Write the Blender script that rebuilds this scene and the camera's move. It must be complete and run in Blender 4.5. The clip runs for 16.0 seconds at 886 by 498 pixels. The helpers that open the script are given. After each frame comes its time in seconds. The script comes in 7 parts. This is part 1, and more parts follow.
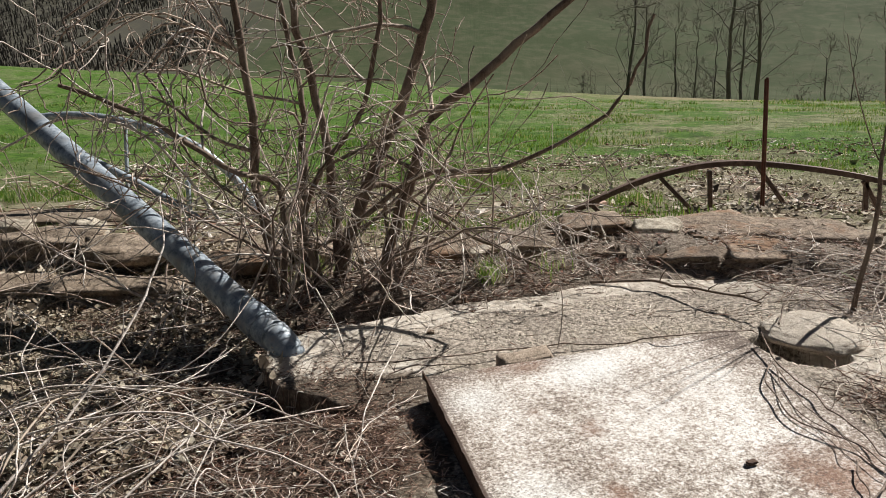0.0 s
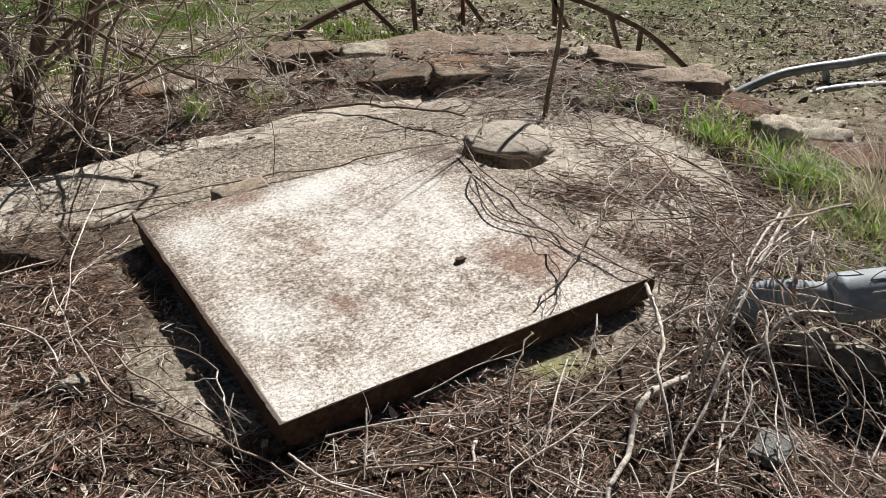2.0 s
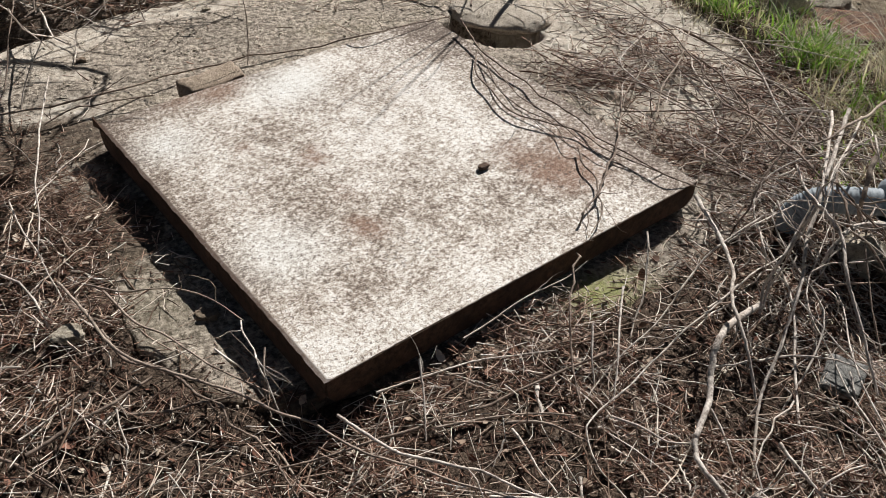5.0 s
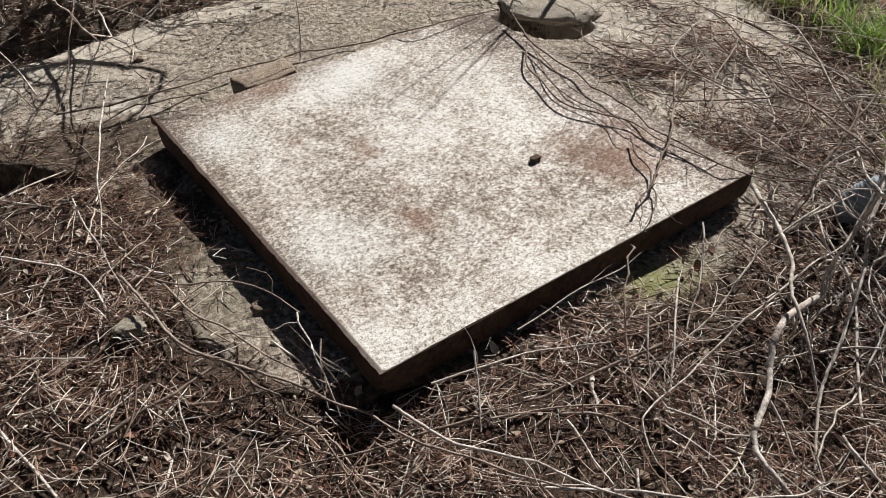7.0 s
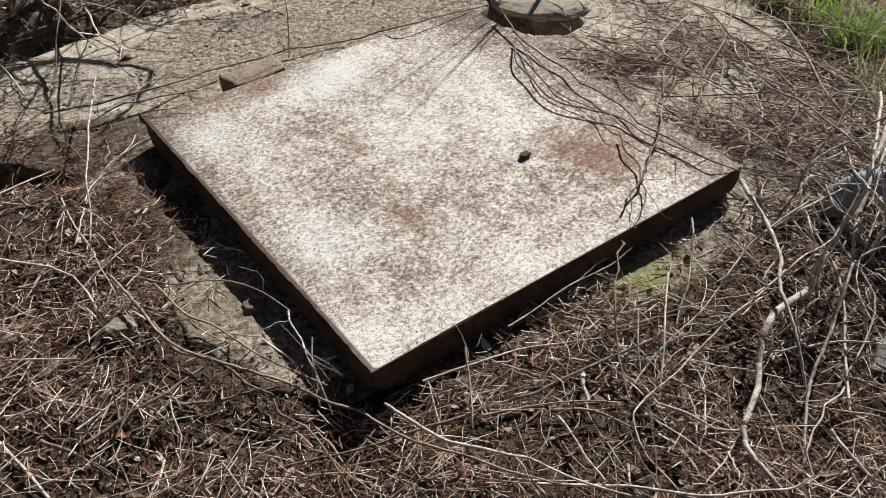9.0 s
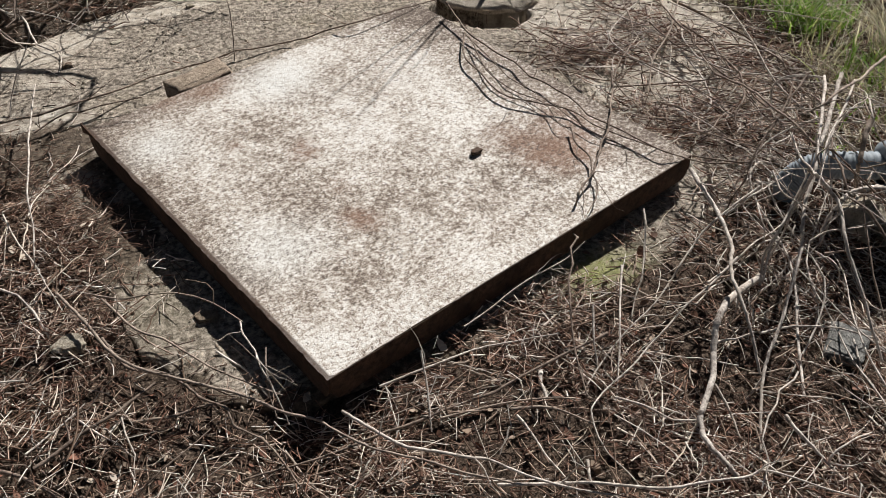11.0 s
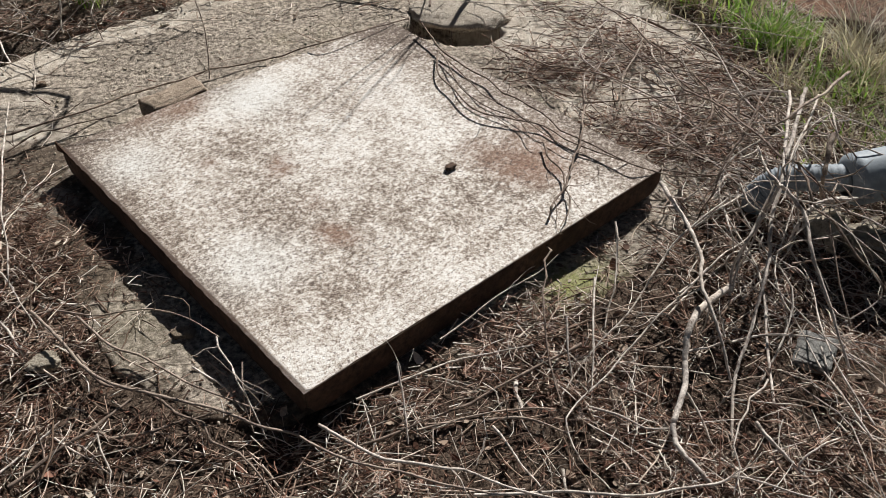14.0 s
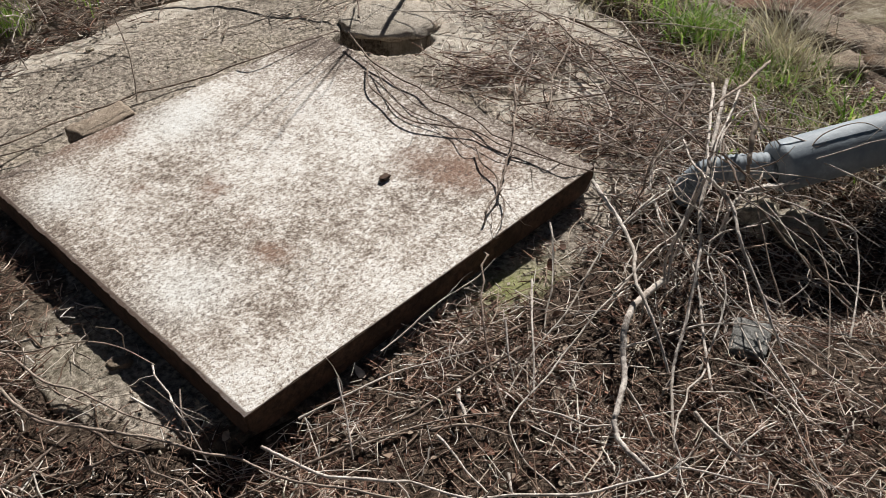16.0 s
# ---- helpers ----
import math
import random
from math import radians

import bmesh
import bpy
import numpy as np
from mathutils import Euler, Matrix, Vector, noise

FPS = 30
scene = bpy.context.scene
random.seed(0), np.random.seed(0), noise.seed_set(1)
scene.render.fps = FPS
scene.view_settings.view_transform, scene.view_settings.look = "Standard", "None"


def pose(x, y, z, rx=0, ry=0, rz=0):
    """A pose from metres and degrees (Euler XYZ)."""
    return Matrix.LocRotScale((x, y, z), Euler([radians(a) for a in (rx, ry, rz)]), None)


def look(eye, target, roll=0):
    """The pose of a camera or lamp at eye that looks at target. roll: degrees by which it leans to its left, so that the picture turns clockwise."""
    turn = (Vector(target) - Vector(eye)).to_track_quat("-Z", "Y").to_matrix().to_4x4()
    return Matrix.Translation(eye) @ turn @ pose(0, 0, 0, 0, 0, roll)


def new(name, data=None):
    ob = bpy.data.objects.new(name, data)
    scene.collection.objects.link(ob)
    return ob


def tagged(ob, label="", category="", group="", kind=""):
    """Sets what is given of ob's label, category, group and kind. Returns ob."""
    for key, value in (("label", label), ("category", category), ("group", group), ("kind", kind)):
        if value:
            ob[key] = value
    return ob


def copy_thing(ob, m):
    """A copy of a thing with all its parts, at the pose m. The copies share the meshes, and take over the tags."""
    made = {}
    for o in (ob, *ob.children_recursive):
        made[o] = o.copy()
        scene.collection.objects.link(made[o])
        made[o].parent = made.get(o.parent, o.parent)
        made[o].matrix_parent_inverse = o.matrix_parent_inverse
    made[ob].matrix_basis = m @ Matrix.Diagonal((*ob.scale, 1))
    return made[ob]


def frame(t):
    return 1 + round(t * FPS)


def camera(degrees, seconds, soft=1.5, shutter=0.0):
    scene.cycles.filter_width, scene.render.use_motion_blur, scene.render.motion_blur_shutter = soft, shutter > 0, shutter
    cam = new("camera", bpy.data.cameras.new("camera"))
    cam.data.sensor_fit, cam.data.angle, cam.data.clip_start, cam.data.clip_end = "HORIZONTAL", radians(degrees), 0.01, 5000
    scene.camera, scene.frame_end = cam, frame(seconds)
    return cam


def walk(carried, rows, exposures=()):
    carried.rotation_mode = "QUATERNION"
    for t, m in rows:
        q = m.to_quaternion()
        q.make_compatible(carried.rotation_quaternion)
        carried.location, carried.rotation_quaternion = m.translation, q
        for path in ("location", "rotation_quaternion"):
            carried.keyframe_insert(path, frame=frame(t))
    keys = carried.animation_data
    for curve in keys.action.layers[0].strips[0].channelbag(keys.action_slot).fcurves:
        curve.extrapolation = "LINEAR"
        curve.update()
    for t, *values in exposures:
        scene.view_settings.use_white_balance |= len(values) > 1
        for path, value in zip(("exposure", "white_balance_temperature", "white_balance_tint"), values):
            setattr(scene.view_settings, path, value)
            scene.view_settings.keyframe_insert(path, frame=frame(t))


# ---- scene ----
cam = camera(54.4, 16.0, soft=0.8, shutter=0.08)
PATH = [
    (0, (0.517, 0.211, 1.614), (0.445, 2.13, 1.055), -2.4),
    (0.5, (0.546, 0.221, 1.578), (0.648, 2.105, 0.914), -2.0),
    (1, (0.591, 0.209, 1.561), (0.889, 2.034, 0.798), -1.6),
    (1.5, (0.618, 0.197, 1.557), (1.026, 1.961, 0.706), -2.2),
    (2, (0.566, 0.185, 1.548), (1.077, 1.889, 0.633), -1.1),
    (2.5, (0.528, 0.306, 1.515), (1.07, 1.927, 0.476), 1.0),
    (3, (0.567, 0.525, 1.54), (1.107, 2.093, 0.422), 1.4),
    (3.5, (0.569, 0.602, 1.563), (1.093, 2.132, 0.386), 2.2),
    (4, (0.471, 0.612, 1.577), (1.074, 2.112, 0.4), 1.5),
    (4.5, (0.383, 0.644, 1.592), (1.04, 2.101, 0.389), 1.6),
    (5, (0.352, 0.651, 1.589), (0.997, 2.091, 0.36), 1.5),
    (5.2, (0.332, 0.647, 1.592), (0.921, 2.108, 0.361), 1.3),
    (7.3, (0.337, 0.649, 1.585), (0.877, 2.123, 0.346), -1.7),
    (7.5, (0.348, 0.653, 1.59), (0.888, 2.124, 0.348), -2.0),
    (8, (0.355, 0.656, 1.591), (0.908, 2.123, 0.349), -2.6),
    (8.2, (0.335, 0.648, 1.595), (0.9, 2.112, 0.355), -1.4),
    (10.3, (0.346, 0.652, 1.592), (0.899, 2.103, 0.332), -1.2),
    (10.5, (0.371, 0.651, 1.597), (0.956, 2.088, 0.334), -1.7),
    (11, (0.379, 0.664, 1.603), (1.003, 2.08, 0.336), -1.9),
    (11.5, (0.375, 0.669, 1.601), (1.01, 2.087, 0.342), -1.4),
    (12, (0.376, 0.666, 1.604), (1.03, 2.077, 0.347), -1.5),
    (12.5, (0.378, 0.666, 1.606), (1.036, 2.079, 0.352), -1.3),
    (13, (0.386, 0.653, 1.615), (1.046, 2.072, 0.371), -1.5),
    (13.5, (0.39, 0.642, 1.613), (1.058, 2.066, 0.377), -1.8),
    (14, (0.373, 0.639, 1.608), (1.057, 2.056, 0.373), -1.2),
    (14.5, (0.361, 0.637, 1.621), (1.034, 2.057, 0.384), 0.2),
    (15, (0.348, 0.637, 1.623), (1.005, 2.067, 0.388), 0.7),
    (15.5, (0.366, 0.628, 1.617), (1.026, 2.055, 0.381), -0.9),
    (16, (0.428, 0.617, 1.616), (1.2, 1.994, 0.388), -2.7),
]
walk(cam, [(t, look(eye, target, roll)) for t, eye, target, roll in PATH], [(0, 0.57), (2.5, 0.51), (4.0, 0.39), (5.2, 0.32), (8.0, 0.28), (12.0, 0.27), (16.0, 0.29)])

# ---- light ----
SUN_AZ, SUN_EL = radians(39.5), radians(41)
world = bpy.data.worlds.new("sky")
scene.world = world
world.use_nodes = True
sky = world.node_tree.nodes.new("ShaderNodeTexSky")
sky.sky_type, sky.sun_disc, sky.sun_elevation, sky.sun_rotation = "NISHITA", False, SUN_EL, radians(90) - SUN_AZ
world.node_tree.links.new(sky.outputs[0], world.node_tree.nodes["Background"].inputs[0])
world.node_tree.nodes["Background"].inputs[1].default_value = 0.0135
sun_data = bpy.data.lights.new("sun", "SUN")
sun_data.energy, sun_data.angle, sun_data.color = 5.0, radians(0.5), (1.0, 0.958, 0.905)
sun = new("sun", sun_data)
sun.matrix_world = look((8 * math.cos(SUN_AZ), 8 * math.sin(SUN_AZ), 8 * math.tan(SUN_EL)), (0, 0, 0))

# ---- materials ----


class Nodes:
    """A small wrapper that builds one principled material."""

    def __init__(self, name, rough=0.8, metal=0.0, spec=0.4):
        self.mat = bpy.data.materials.new(name)
        self.mat.use_nodes = True
        self.tree = self.mat.node_tree
        self.bsdf = self.tree.nodes["Principled BSDF"]
        self.bsdf.inputs["Roughness"].default_value = rough
        self.bsdf.inputs["Metallic"].default_value = metal
        self.bsdf.inputs["Specular IOR Level"].default_value = spec
        self.coord = self.tree.nodes.new("ShaderNodeNewGeometry")
        self.here = self.coord.outputs["Position"]

    def link(self, a, b):
        self.tree.links.new(a, b)

    def noise(self, scale, detail=6, rough=0.6, stretch=None, distort=0.0):
        n = self.tree.nodes.new("ShaderNodeTexNoise")
        n.inputs["Scale"].default_value = scale
        n.inputs["Detail"].default_value = detail
        n.inputs["Roughness"].default_value = rough
        n.inputs["Distortion"].default_value = distort
        src = self.here
        if stretch:
            m = self.tree.nodes.new("ShaderNodeMapping")
            m.inputs["Scale"].default_value = stretch[:3]
            if len(stretch) > 3:
                m.inputs["Rotation"].default_value = (0, 0, stretch[3])
            self.link(src, m.inputs["Vector"])
            src = m.outputs[0]
        self.link(src, n.inputs["Vector"])
        return n.outputs["Fac"]

    def voronoi(self, scale, feature="F1", out="Distance"):
        n = self.tree.nodes.new("ShaderNodeTexVoronoi")
        n.feature = feature
        n.inputs["Scale"].default_value = scale
        self.link(self.here, n.inputs["Vector"])
        return n.outputs[out]

    def ramp(self, fac, *stops):
        r = self.tree.nodes.new("ShaderNodeValToRGB")
        e = r.color_ramp.elements
        while len(e) < len(stops):
            e.new(0.5)
        for el, (p, c) in zip(e, stops):
            el.position = p
            el.color = (*c, 1) if isinstance(c, tuple) else (c, c, c, 1)
        self.link(fac, r.inputs["Fac"])
        return r.outputs["Color"]

    def mix(self, fac, a, b, mode="MIX"):
        m = self.tree.nodes.new("ShaderNodeMix")
        m.data_type, m.blend_type = "RGBA", mode
        for sock, v in ((m.inputs[0], fac), (m.inputs[6], a), (m.inputs[7], b)):
            if isinstance(v, (int, float)):
                sock.default_value = v
            elif isinstance(v, tuple):
                sock.default_value = (*v, 1)
            else:
                self.link(v, sock)
        return m.outputs[2]

    def axis(self, n, a, b):
        """0 to 1 as world coordinate n goes from a to b."""
        sep = self.tree.nodes.new("ShaderNodeSeparateXYZ")
        self.link(self.here, sep.inputs[0])
        m = self.tree.nodes.new("ShaderNodeMapRange")
        m.inputs[1].default_value, m.inputs[2].default_value = a, b
        self.link(sep.outputs[n], m.inputs[0])
        return m.outputs[0]

    def maths(self, op, a, b):
        m = self.tree.nodes.new("ShaderNodeMath")
        m.operation = op
        for sock, v in zip(m.inputs, (a, b)):
            if isinstance(v, (int, float)):
                sock.default_value = v
            else:
                self.link(v, sock)
        return m.outputs[0]

    def island(self):
        return self.coord.outputs["Random Per Island"]

    def single(self):
        return self.tree.nodes.new("ShaderNodeObjectInfo").outputs["Random"]

    def colour(self, c):
        if isinstance(c, tuple):
            self.bsdf.inputs["Base Color"].default_value = (*c, 1)
        else:
            self.link(c, self.bsdf.inputs["Base Color"])
        return self

    def gloss(self, c):
        self.link(c, self.bsdf.inputs["Roughness"])
        return self

    def bump(self, height, dist=0.01, strength=0.6):
        b = self.tree.nodes.new("ShaderNodeBump")
        b.inputs["Strength"].default_value = strength
        b.inputs["Distance"].default_value = dist
        self.link(height, b.inputs["Height"])
        self.link(b.outputs[0], self.bsdf.inputs["Normal"])
        return self


def make_ground():
    n = Nodes("soil_and_pasture", 0.95, 0, 0.15)
    fine = n.mix(0.5, n.noise(38, 8, 0.7), n.noise(130, 6, 0.75))
    mid = n.noise(5, 5, 0.6)
    soil = n.ramp(fine, (0.4, (0.018, 0.013, 0.01)), (0.49, (0.085, 0.06, 0.045)), (0.57, (0.2, 0.15, 0.115)), (0.68, (0.4, 0.33, 0.265)))
    soil = n.mix(n.ramp(mid, (0.45, 0.0), (0.68, 0.5)), soil, (0.07, 0.052, 0.038))
    dust = n.ramp(fine, (0.38, (0.09, 0.072, 0.056)), (0.5, (0.26, 0.215, 0.172)), (0.62, (0.5, 0.44, 0.365)))
    soil = n.mix(n.maths("MULTIPLY", n.axis(1, 4.05, 4.5), 0.75), soil, dust)
    grain = n.mix(0.55, n.noise(17, 9, 0.8), n.noise(3.2, 8, 0.75))
    green = n.ramp(grain, (0.36, (0.016, 0.036, 0.007)), (0.47, (0.045, 0.1, 0.012)), (0.55, (0.078, 0.148, 0.02)), (0.68, (0.14, 0.2, 0.048)))
    tan = n.ramp(grain, (0.38, (0.045, 0.034, 0.024)), (0.46, (0.15, 0.115, 0.08)), (0.53, (0.28, 0.235, 0.17)), (0.63, (0.5, 0.45, 0.36)))
    patch = n.noise(0.6, 8, 0.75, (1, 0.6, 1))
    near = n.axis(1, 8.0, 11.5)
    lush = n.maths("ADD", n.maths("MULTIPLY", n.ramp(patch, (0.47, 0.0), (0.6, 0.9)), n.maths("ADD", 0.45, n.maths("MULTIPLY", near, 0.5))), n.maths("ADD", n.maths("MULTIPLY", near, 0.5), n.maths("MULTIPLY", n.maths("MULTIPLY", n.axis(0, 2.6, 1.4), n.axis(1, 5.7, 6.6)), 0.25)))
    field = n.mix(lush, tan, green)
    edge = n.maths("MULTIPLY", n.maths("MULTIPLY", n.axis(1, 34, 38), n.axis(1, 67, 62)), n.axis(0, 4, 12))
    field = n.mix(n.maths("MULTIPLY", edge, 0.8), field, (0.25, 0.195, 0.125))
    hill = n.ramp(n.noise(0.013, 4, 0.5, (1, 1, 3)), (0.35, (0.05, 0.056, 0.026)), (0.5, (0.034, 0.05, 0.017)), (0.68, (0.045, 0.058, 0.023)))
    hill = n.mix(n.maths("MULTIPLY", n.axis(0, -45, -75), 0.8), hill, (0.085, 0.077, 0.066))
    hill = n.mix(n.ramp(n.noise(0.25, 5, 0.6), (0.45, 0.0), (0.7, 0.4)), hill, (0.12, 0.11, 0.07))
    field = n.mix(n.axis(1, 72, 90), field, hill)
    rim = n.tree.nodes.new("ShaderNodeAttribute")
    rim.attribute_name = "pasture"
    wobble = n.maths("ADD", rim.outputs["Fac"], n.maths("SUBTRACT", n.noise(2.2, 5, 0.7), 0.55))
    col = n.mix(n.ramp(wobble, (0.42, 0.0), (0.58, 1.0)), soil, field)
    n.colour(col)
    n.bump(n.mix(0.5, fine, grain), 0.05, 0.9)
    return n.mat


def make_concrete(name, light, dark, moss=0.25, fine=60):
    n = Nodes(name, 0.92, 0, 0.2)
    agg = n.noise(fine, 8, 0.75)
    big = n.noise(2.3, 6, 0.65)
    c = n.ramp(agg, (0.37, tuple(v * 0.4 for v in dark)), (0.46, dark), (0.54, light), (0.64, tuple(min(0.75, v * 1.55) for v in light)))
    c = n.mix(n.ramp(big, (0.46, 0.0), (0.7, 0.6)), c, tuple(v * 0.6 for v in dark))
    c = n.mix(n.ramp(n.noise(4.1, 7, 0.7), (0.56, 0.0), (0.7, moss)), c, (0.23, 0.2, 0.1))
    band = n.tree.nodes.new("ShaderNodeAttribute")
    band.attribute_name = "band"
    pale = n.ramp(n.noise(30, 7, 0.6), (0.36, (0.4, 0.35, 0.29)), (0.5, (0.55, 0.49, 0.415)), (0.64, (0.66, 0.615, 0.54)))
    pale = n.mix(n.ramp(n.noise(3.2, 6, 0.65), (0.52, 0.0), (0.7, 0.55)), pale, (0.24, 0.2, 0.155))
    edge = n.maths("ADD", band.outputs["Fac"], n.maths("SUBTRACT", n.noise(7, 5, 0.6), 0.5))
    c = n.mix(n.ramp(edge, (0.42, 0.0), (0.55, 1.0)), c, pale)
    film = n.tree.nodes.new("ShaderNodeAttribute")
    film.attribute_name = "soil"
    dirt = n.ramp(n.noise(45, 8, 0.75), (0.36, (0.035, 0.026, 0.02)), (0.5, (0.11, 0.083, 0.062)), (0.64, (0.26, 0.21, 0.16)))
    cover = n.maths("ADD", film.outputs["Fac"], n.maths("MULTIPLY", n.maths("SUBTRACT", n.noise(9, 7, 0.7), 0.5), 1.6))
    c = n.mix(n.ramp(cover, (0.42, 0.0), (0.6, 0.95)), c, dirt)
    lichen = n.tree.nodes.new("ShaderNodeAttribute")
    lichen.attribute_name = "moss"
    c = n.mix(n.maths("MULTIPLY", lichen.outputs["Fac"], n.ramp(n.noise(40, 7, 0.7), (0.4, 0.55), (0.6, 1.0))), c, (0.27, 0.29, 0.1))
    n.colour(c)
    n.bump(agg, 0.012, 0.8)
    return n.mat


def make_plate():
    """Old flat-sheet steel: chalky pale coating flaked through to rust."""
    n = Nodes("weathered_plate_coating", 0.6, 0, 0.35)
    n.here = n.tree.nodes.new("ShaderNodeTexCoord").outputs["Object"]
    flake = n.noise(80, 5, 0.72, distort=0.4)
    grit = n.noise(230, 3, 0.75)
    cloud = n.noise(15, 6, 0.72)
    patch = n.noise(4.2, 5, 0.65)
    fleck = n.maths("ADD", n.maths("ADD", n.maths("MULTIPLY", flake, 0.42), n.maths("MULTIPLY", grit, 0.3)), n.maths("ADD", n.maths("MULTIPLY", cloud, 0.2), n.maths("MULTIPLY", patch, 0.1)))
    fleck = n.maths("ADD", 0.5, n.maths("MULTIPLY", n.maths("SUBTRACT", fleck, 0.5), 1.55))
    ragged = n.maths("MULTIPLY", n.maths("SUBTRACT", n.mix(0.45, cloud, flake), 0.5), 2.6)

    def spot(x, y, size, power):
        """A patch with a ragged outline, from 0 to its power."""
        d = n.tree.nodes.new("ShaderNodeVectorMath")
        d.operation = "DISTANCE"
        d.inputs[1].default_value = (x, y, 0)
        n.link(n.here, d.inputs[0])
        m = n.tree.nodes.new("ShaderNodeMapRange")
        m.inputs[1].default_value, m.inputs[2].default_value = size * 1.5, 0.0
        n.link(d.outputs["Value"], m.inputs[0])
        return n.ramp(n.maths("ADD", m.outputs[0], n.maths("MULTIPLY", ragged, m.outputs[0])), (0.12, 0.0), (0.85, power))

    # tan zones where the coating has worn thin, and whiter patches
    bias = n.maths("MULTIPLY", n.axis(0, 1.04, 1.3), 0.075)
    bias = n.maths("ADD", bias, n.maths("MULTIPLY", n.maths("MULTIPLY", n.axis(0, 0.15, 0.0), n.axis(1, 0.1, 0.45)), 0.065))
    bias = n.maths("ADD", bias, n.maths("MULTIPLY", n.maths("MULTIPLY", n.axis(1, 1.16, 1.28), n.axis(0, 0.75, 0.3)), 0.06))
    for x, y, size, power in ((0.27, 0.24, 0.17, 0.036), (0.28, 0.66, 0.13, 0.035), (0.36, 0.5, 0.12, 0.04), (0.72, 0.25, 0.16, 0.02), (1.2, 1.2, 0.18, 0.05), (0.43, 0.95, 0.13, 0.03), (0.95, 0.33, 0.16, 0.05), (0.62, 0.42, 0.14, 0.025)):
        bias = n.maths("ADD", bias, spot(x, y, size, power))
    for x, y, size, power in ((0.64, 1.17, 0.1, 0.085), (0.5, 1.14, 0.1, 0.06), (0.78, 1.21, 0.1, 0.035), (0.11, 1.07, 0.1, 0.035), (0.11, 0.55, 0.12, 0.025), (0.15, 0.38, 0.12, 0.02), (0.9, 0.75, 0.16, 0.035), (0.67, 0.73, 0.1, 0.04), (0.88, 0.52, 0.12, 0.03), (0.06, 0.1, 0.1, 0.035), (0.28, 0.06, 0.11, 0.03), (0.52, 0.06, 0.1, 0.03), (1.0, 0.95, 0.14, 0.025)):
        bias = n.maths("SUBTRACT", bias, spot(x, y, size, power))
    wear = n.maths("ADD", fleck, n.maths("SUBTRACT", n.maths("MULTIPLY", bias, 1.15), 0.008))
    c = n.ramp(wear, (0.4, (0.8, 0.785, 0.755)), (0.475, (0.66, 0.62, 0.575)), (0.53, (0.45, 0.395, 0.34)), (0.585, (0.28, 0.23, 0.19)), (0.66, (0.11, 0.08, 0.064)))
    rust = n.ramp(n.mix(0.5, flake, grit), (0.4, (0.36, 0.26, 0.195)), (0.5, (0.25, 0.15, 0.105)), (0.6, (0.13, 0.07, 0.05)))
    for x, y, size, power in ((0.385, 0.42, 0.05, 0.85), (0.405, 0.375, 0.04, 0.6), (0.447, 0.766, 0.05, 0.75), (0.475, 0.805, 0.035, 0.45), (0.43, 0.57, 0.05, 0.3), (1.0, 0.29, 0.11, 0.9), (1.06, 0.23, 0.1, 0.75), (0.97, 0.42, 0.09, 0.65), (1.12, 0.33, 0.1, 0.55), (0.4, 1.28, 0.09, 0.7), (0.27, 1.29, 0.07, 0.5), (0.3, 0.93, 0.03, 0.5), (1.15, 0.4, 0.1, 0.3)):
        c = n.mix(spot(x, y, size, power), c, rust)
    # three of the whiter patches take a cold cast
    for x, y, size in ((0.6, 1.17, 0.14), (0.12, 1.07, 0.11), (0.15, 0.45, 0.14)):
        c = n.mix(spot(x, y, size, 0.16), c, (0.62, 0.7, 0.73))
    # flaking along two edges
    rim = n.maths("SUBTRACT", n.maths("ADD", n.axis(0, 0.02, 0.0), n.maths("MULTIPLY", n.axis(1, 0.008, 0.0), 0.7)), n.maths("MULTIPLY", n.mix(0.5, flake, grit), 0.9))
    c = n.mix(n.ramp(rim, (0.0, 0.0), (0.25, 0.9)), c, (0.07, 0.042, 0.032))
    pits = n.maths("ADD", n.noise(120, 2, 0.5, (0.8, 1, 1)), n.maths("MULTIPLY", bias, 0.6))
    c = n.mix(n.ramp(pits, (0.6, 0.0), (0.66, 0.8)), c, (0.1, 0.075, 0.06))
    n.colour(c)
    n.gloss(n.ramp(wear, (0.43, 0.5), (0.56, 0.85)))
    n.bump(fleck, 0.006, 0.55)
    return n.mat


def make_rust(name, dark, light, scale=30, rough=0.85):
    n = Nodes(name, rough, 0.0, 0.3)
    g = n.noise(scale, 8, 0.7)
    c = n.ramp(g, (0.3, dark), (0.55, light), (0.75, tuple(min(0.8, v * 1.7) for v in light)))
    c = n.mix(n.ramp(n.noise(scale / 8, 4), (0.45, 0.0), (0.65, 0.6)), c, tuple(v * 0.6 for v in dark))
    n.colour(c)
    n.bump(g, 0.004, 0.7)
    return n.mat


def make_zinc(name, dirt):
    n = Nodes(name, 0.5, 0.3, 0.5)
    g = n.noise(24, 7, 0.7)
    c = n.ramp(g, (0.36, (0.14, 0.17, 0.2)), (0.48, (0.28, 0.33, 0.38)), (0.58, (0.42, 0.475, 0.52)), (0.7, (0.58, 0.625, 0.65)))
    c = n.mix(n.ramp(n.noise(6, 6, 0.7), (0.5 - dirt * 0.2, 0.0), (0.66 - dirt * 0.2, 0.7)), c, (0.16, 0.15, 0.14))
    n.colour(c)
    n.gloss(n.ramp(g, (0.3, 0.62), (0.7, 0.4)))
    n.bump(g, 0.002, 0.5)
    return n.mat


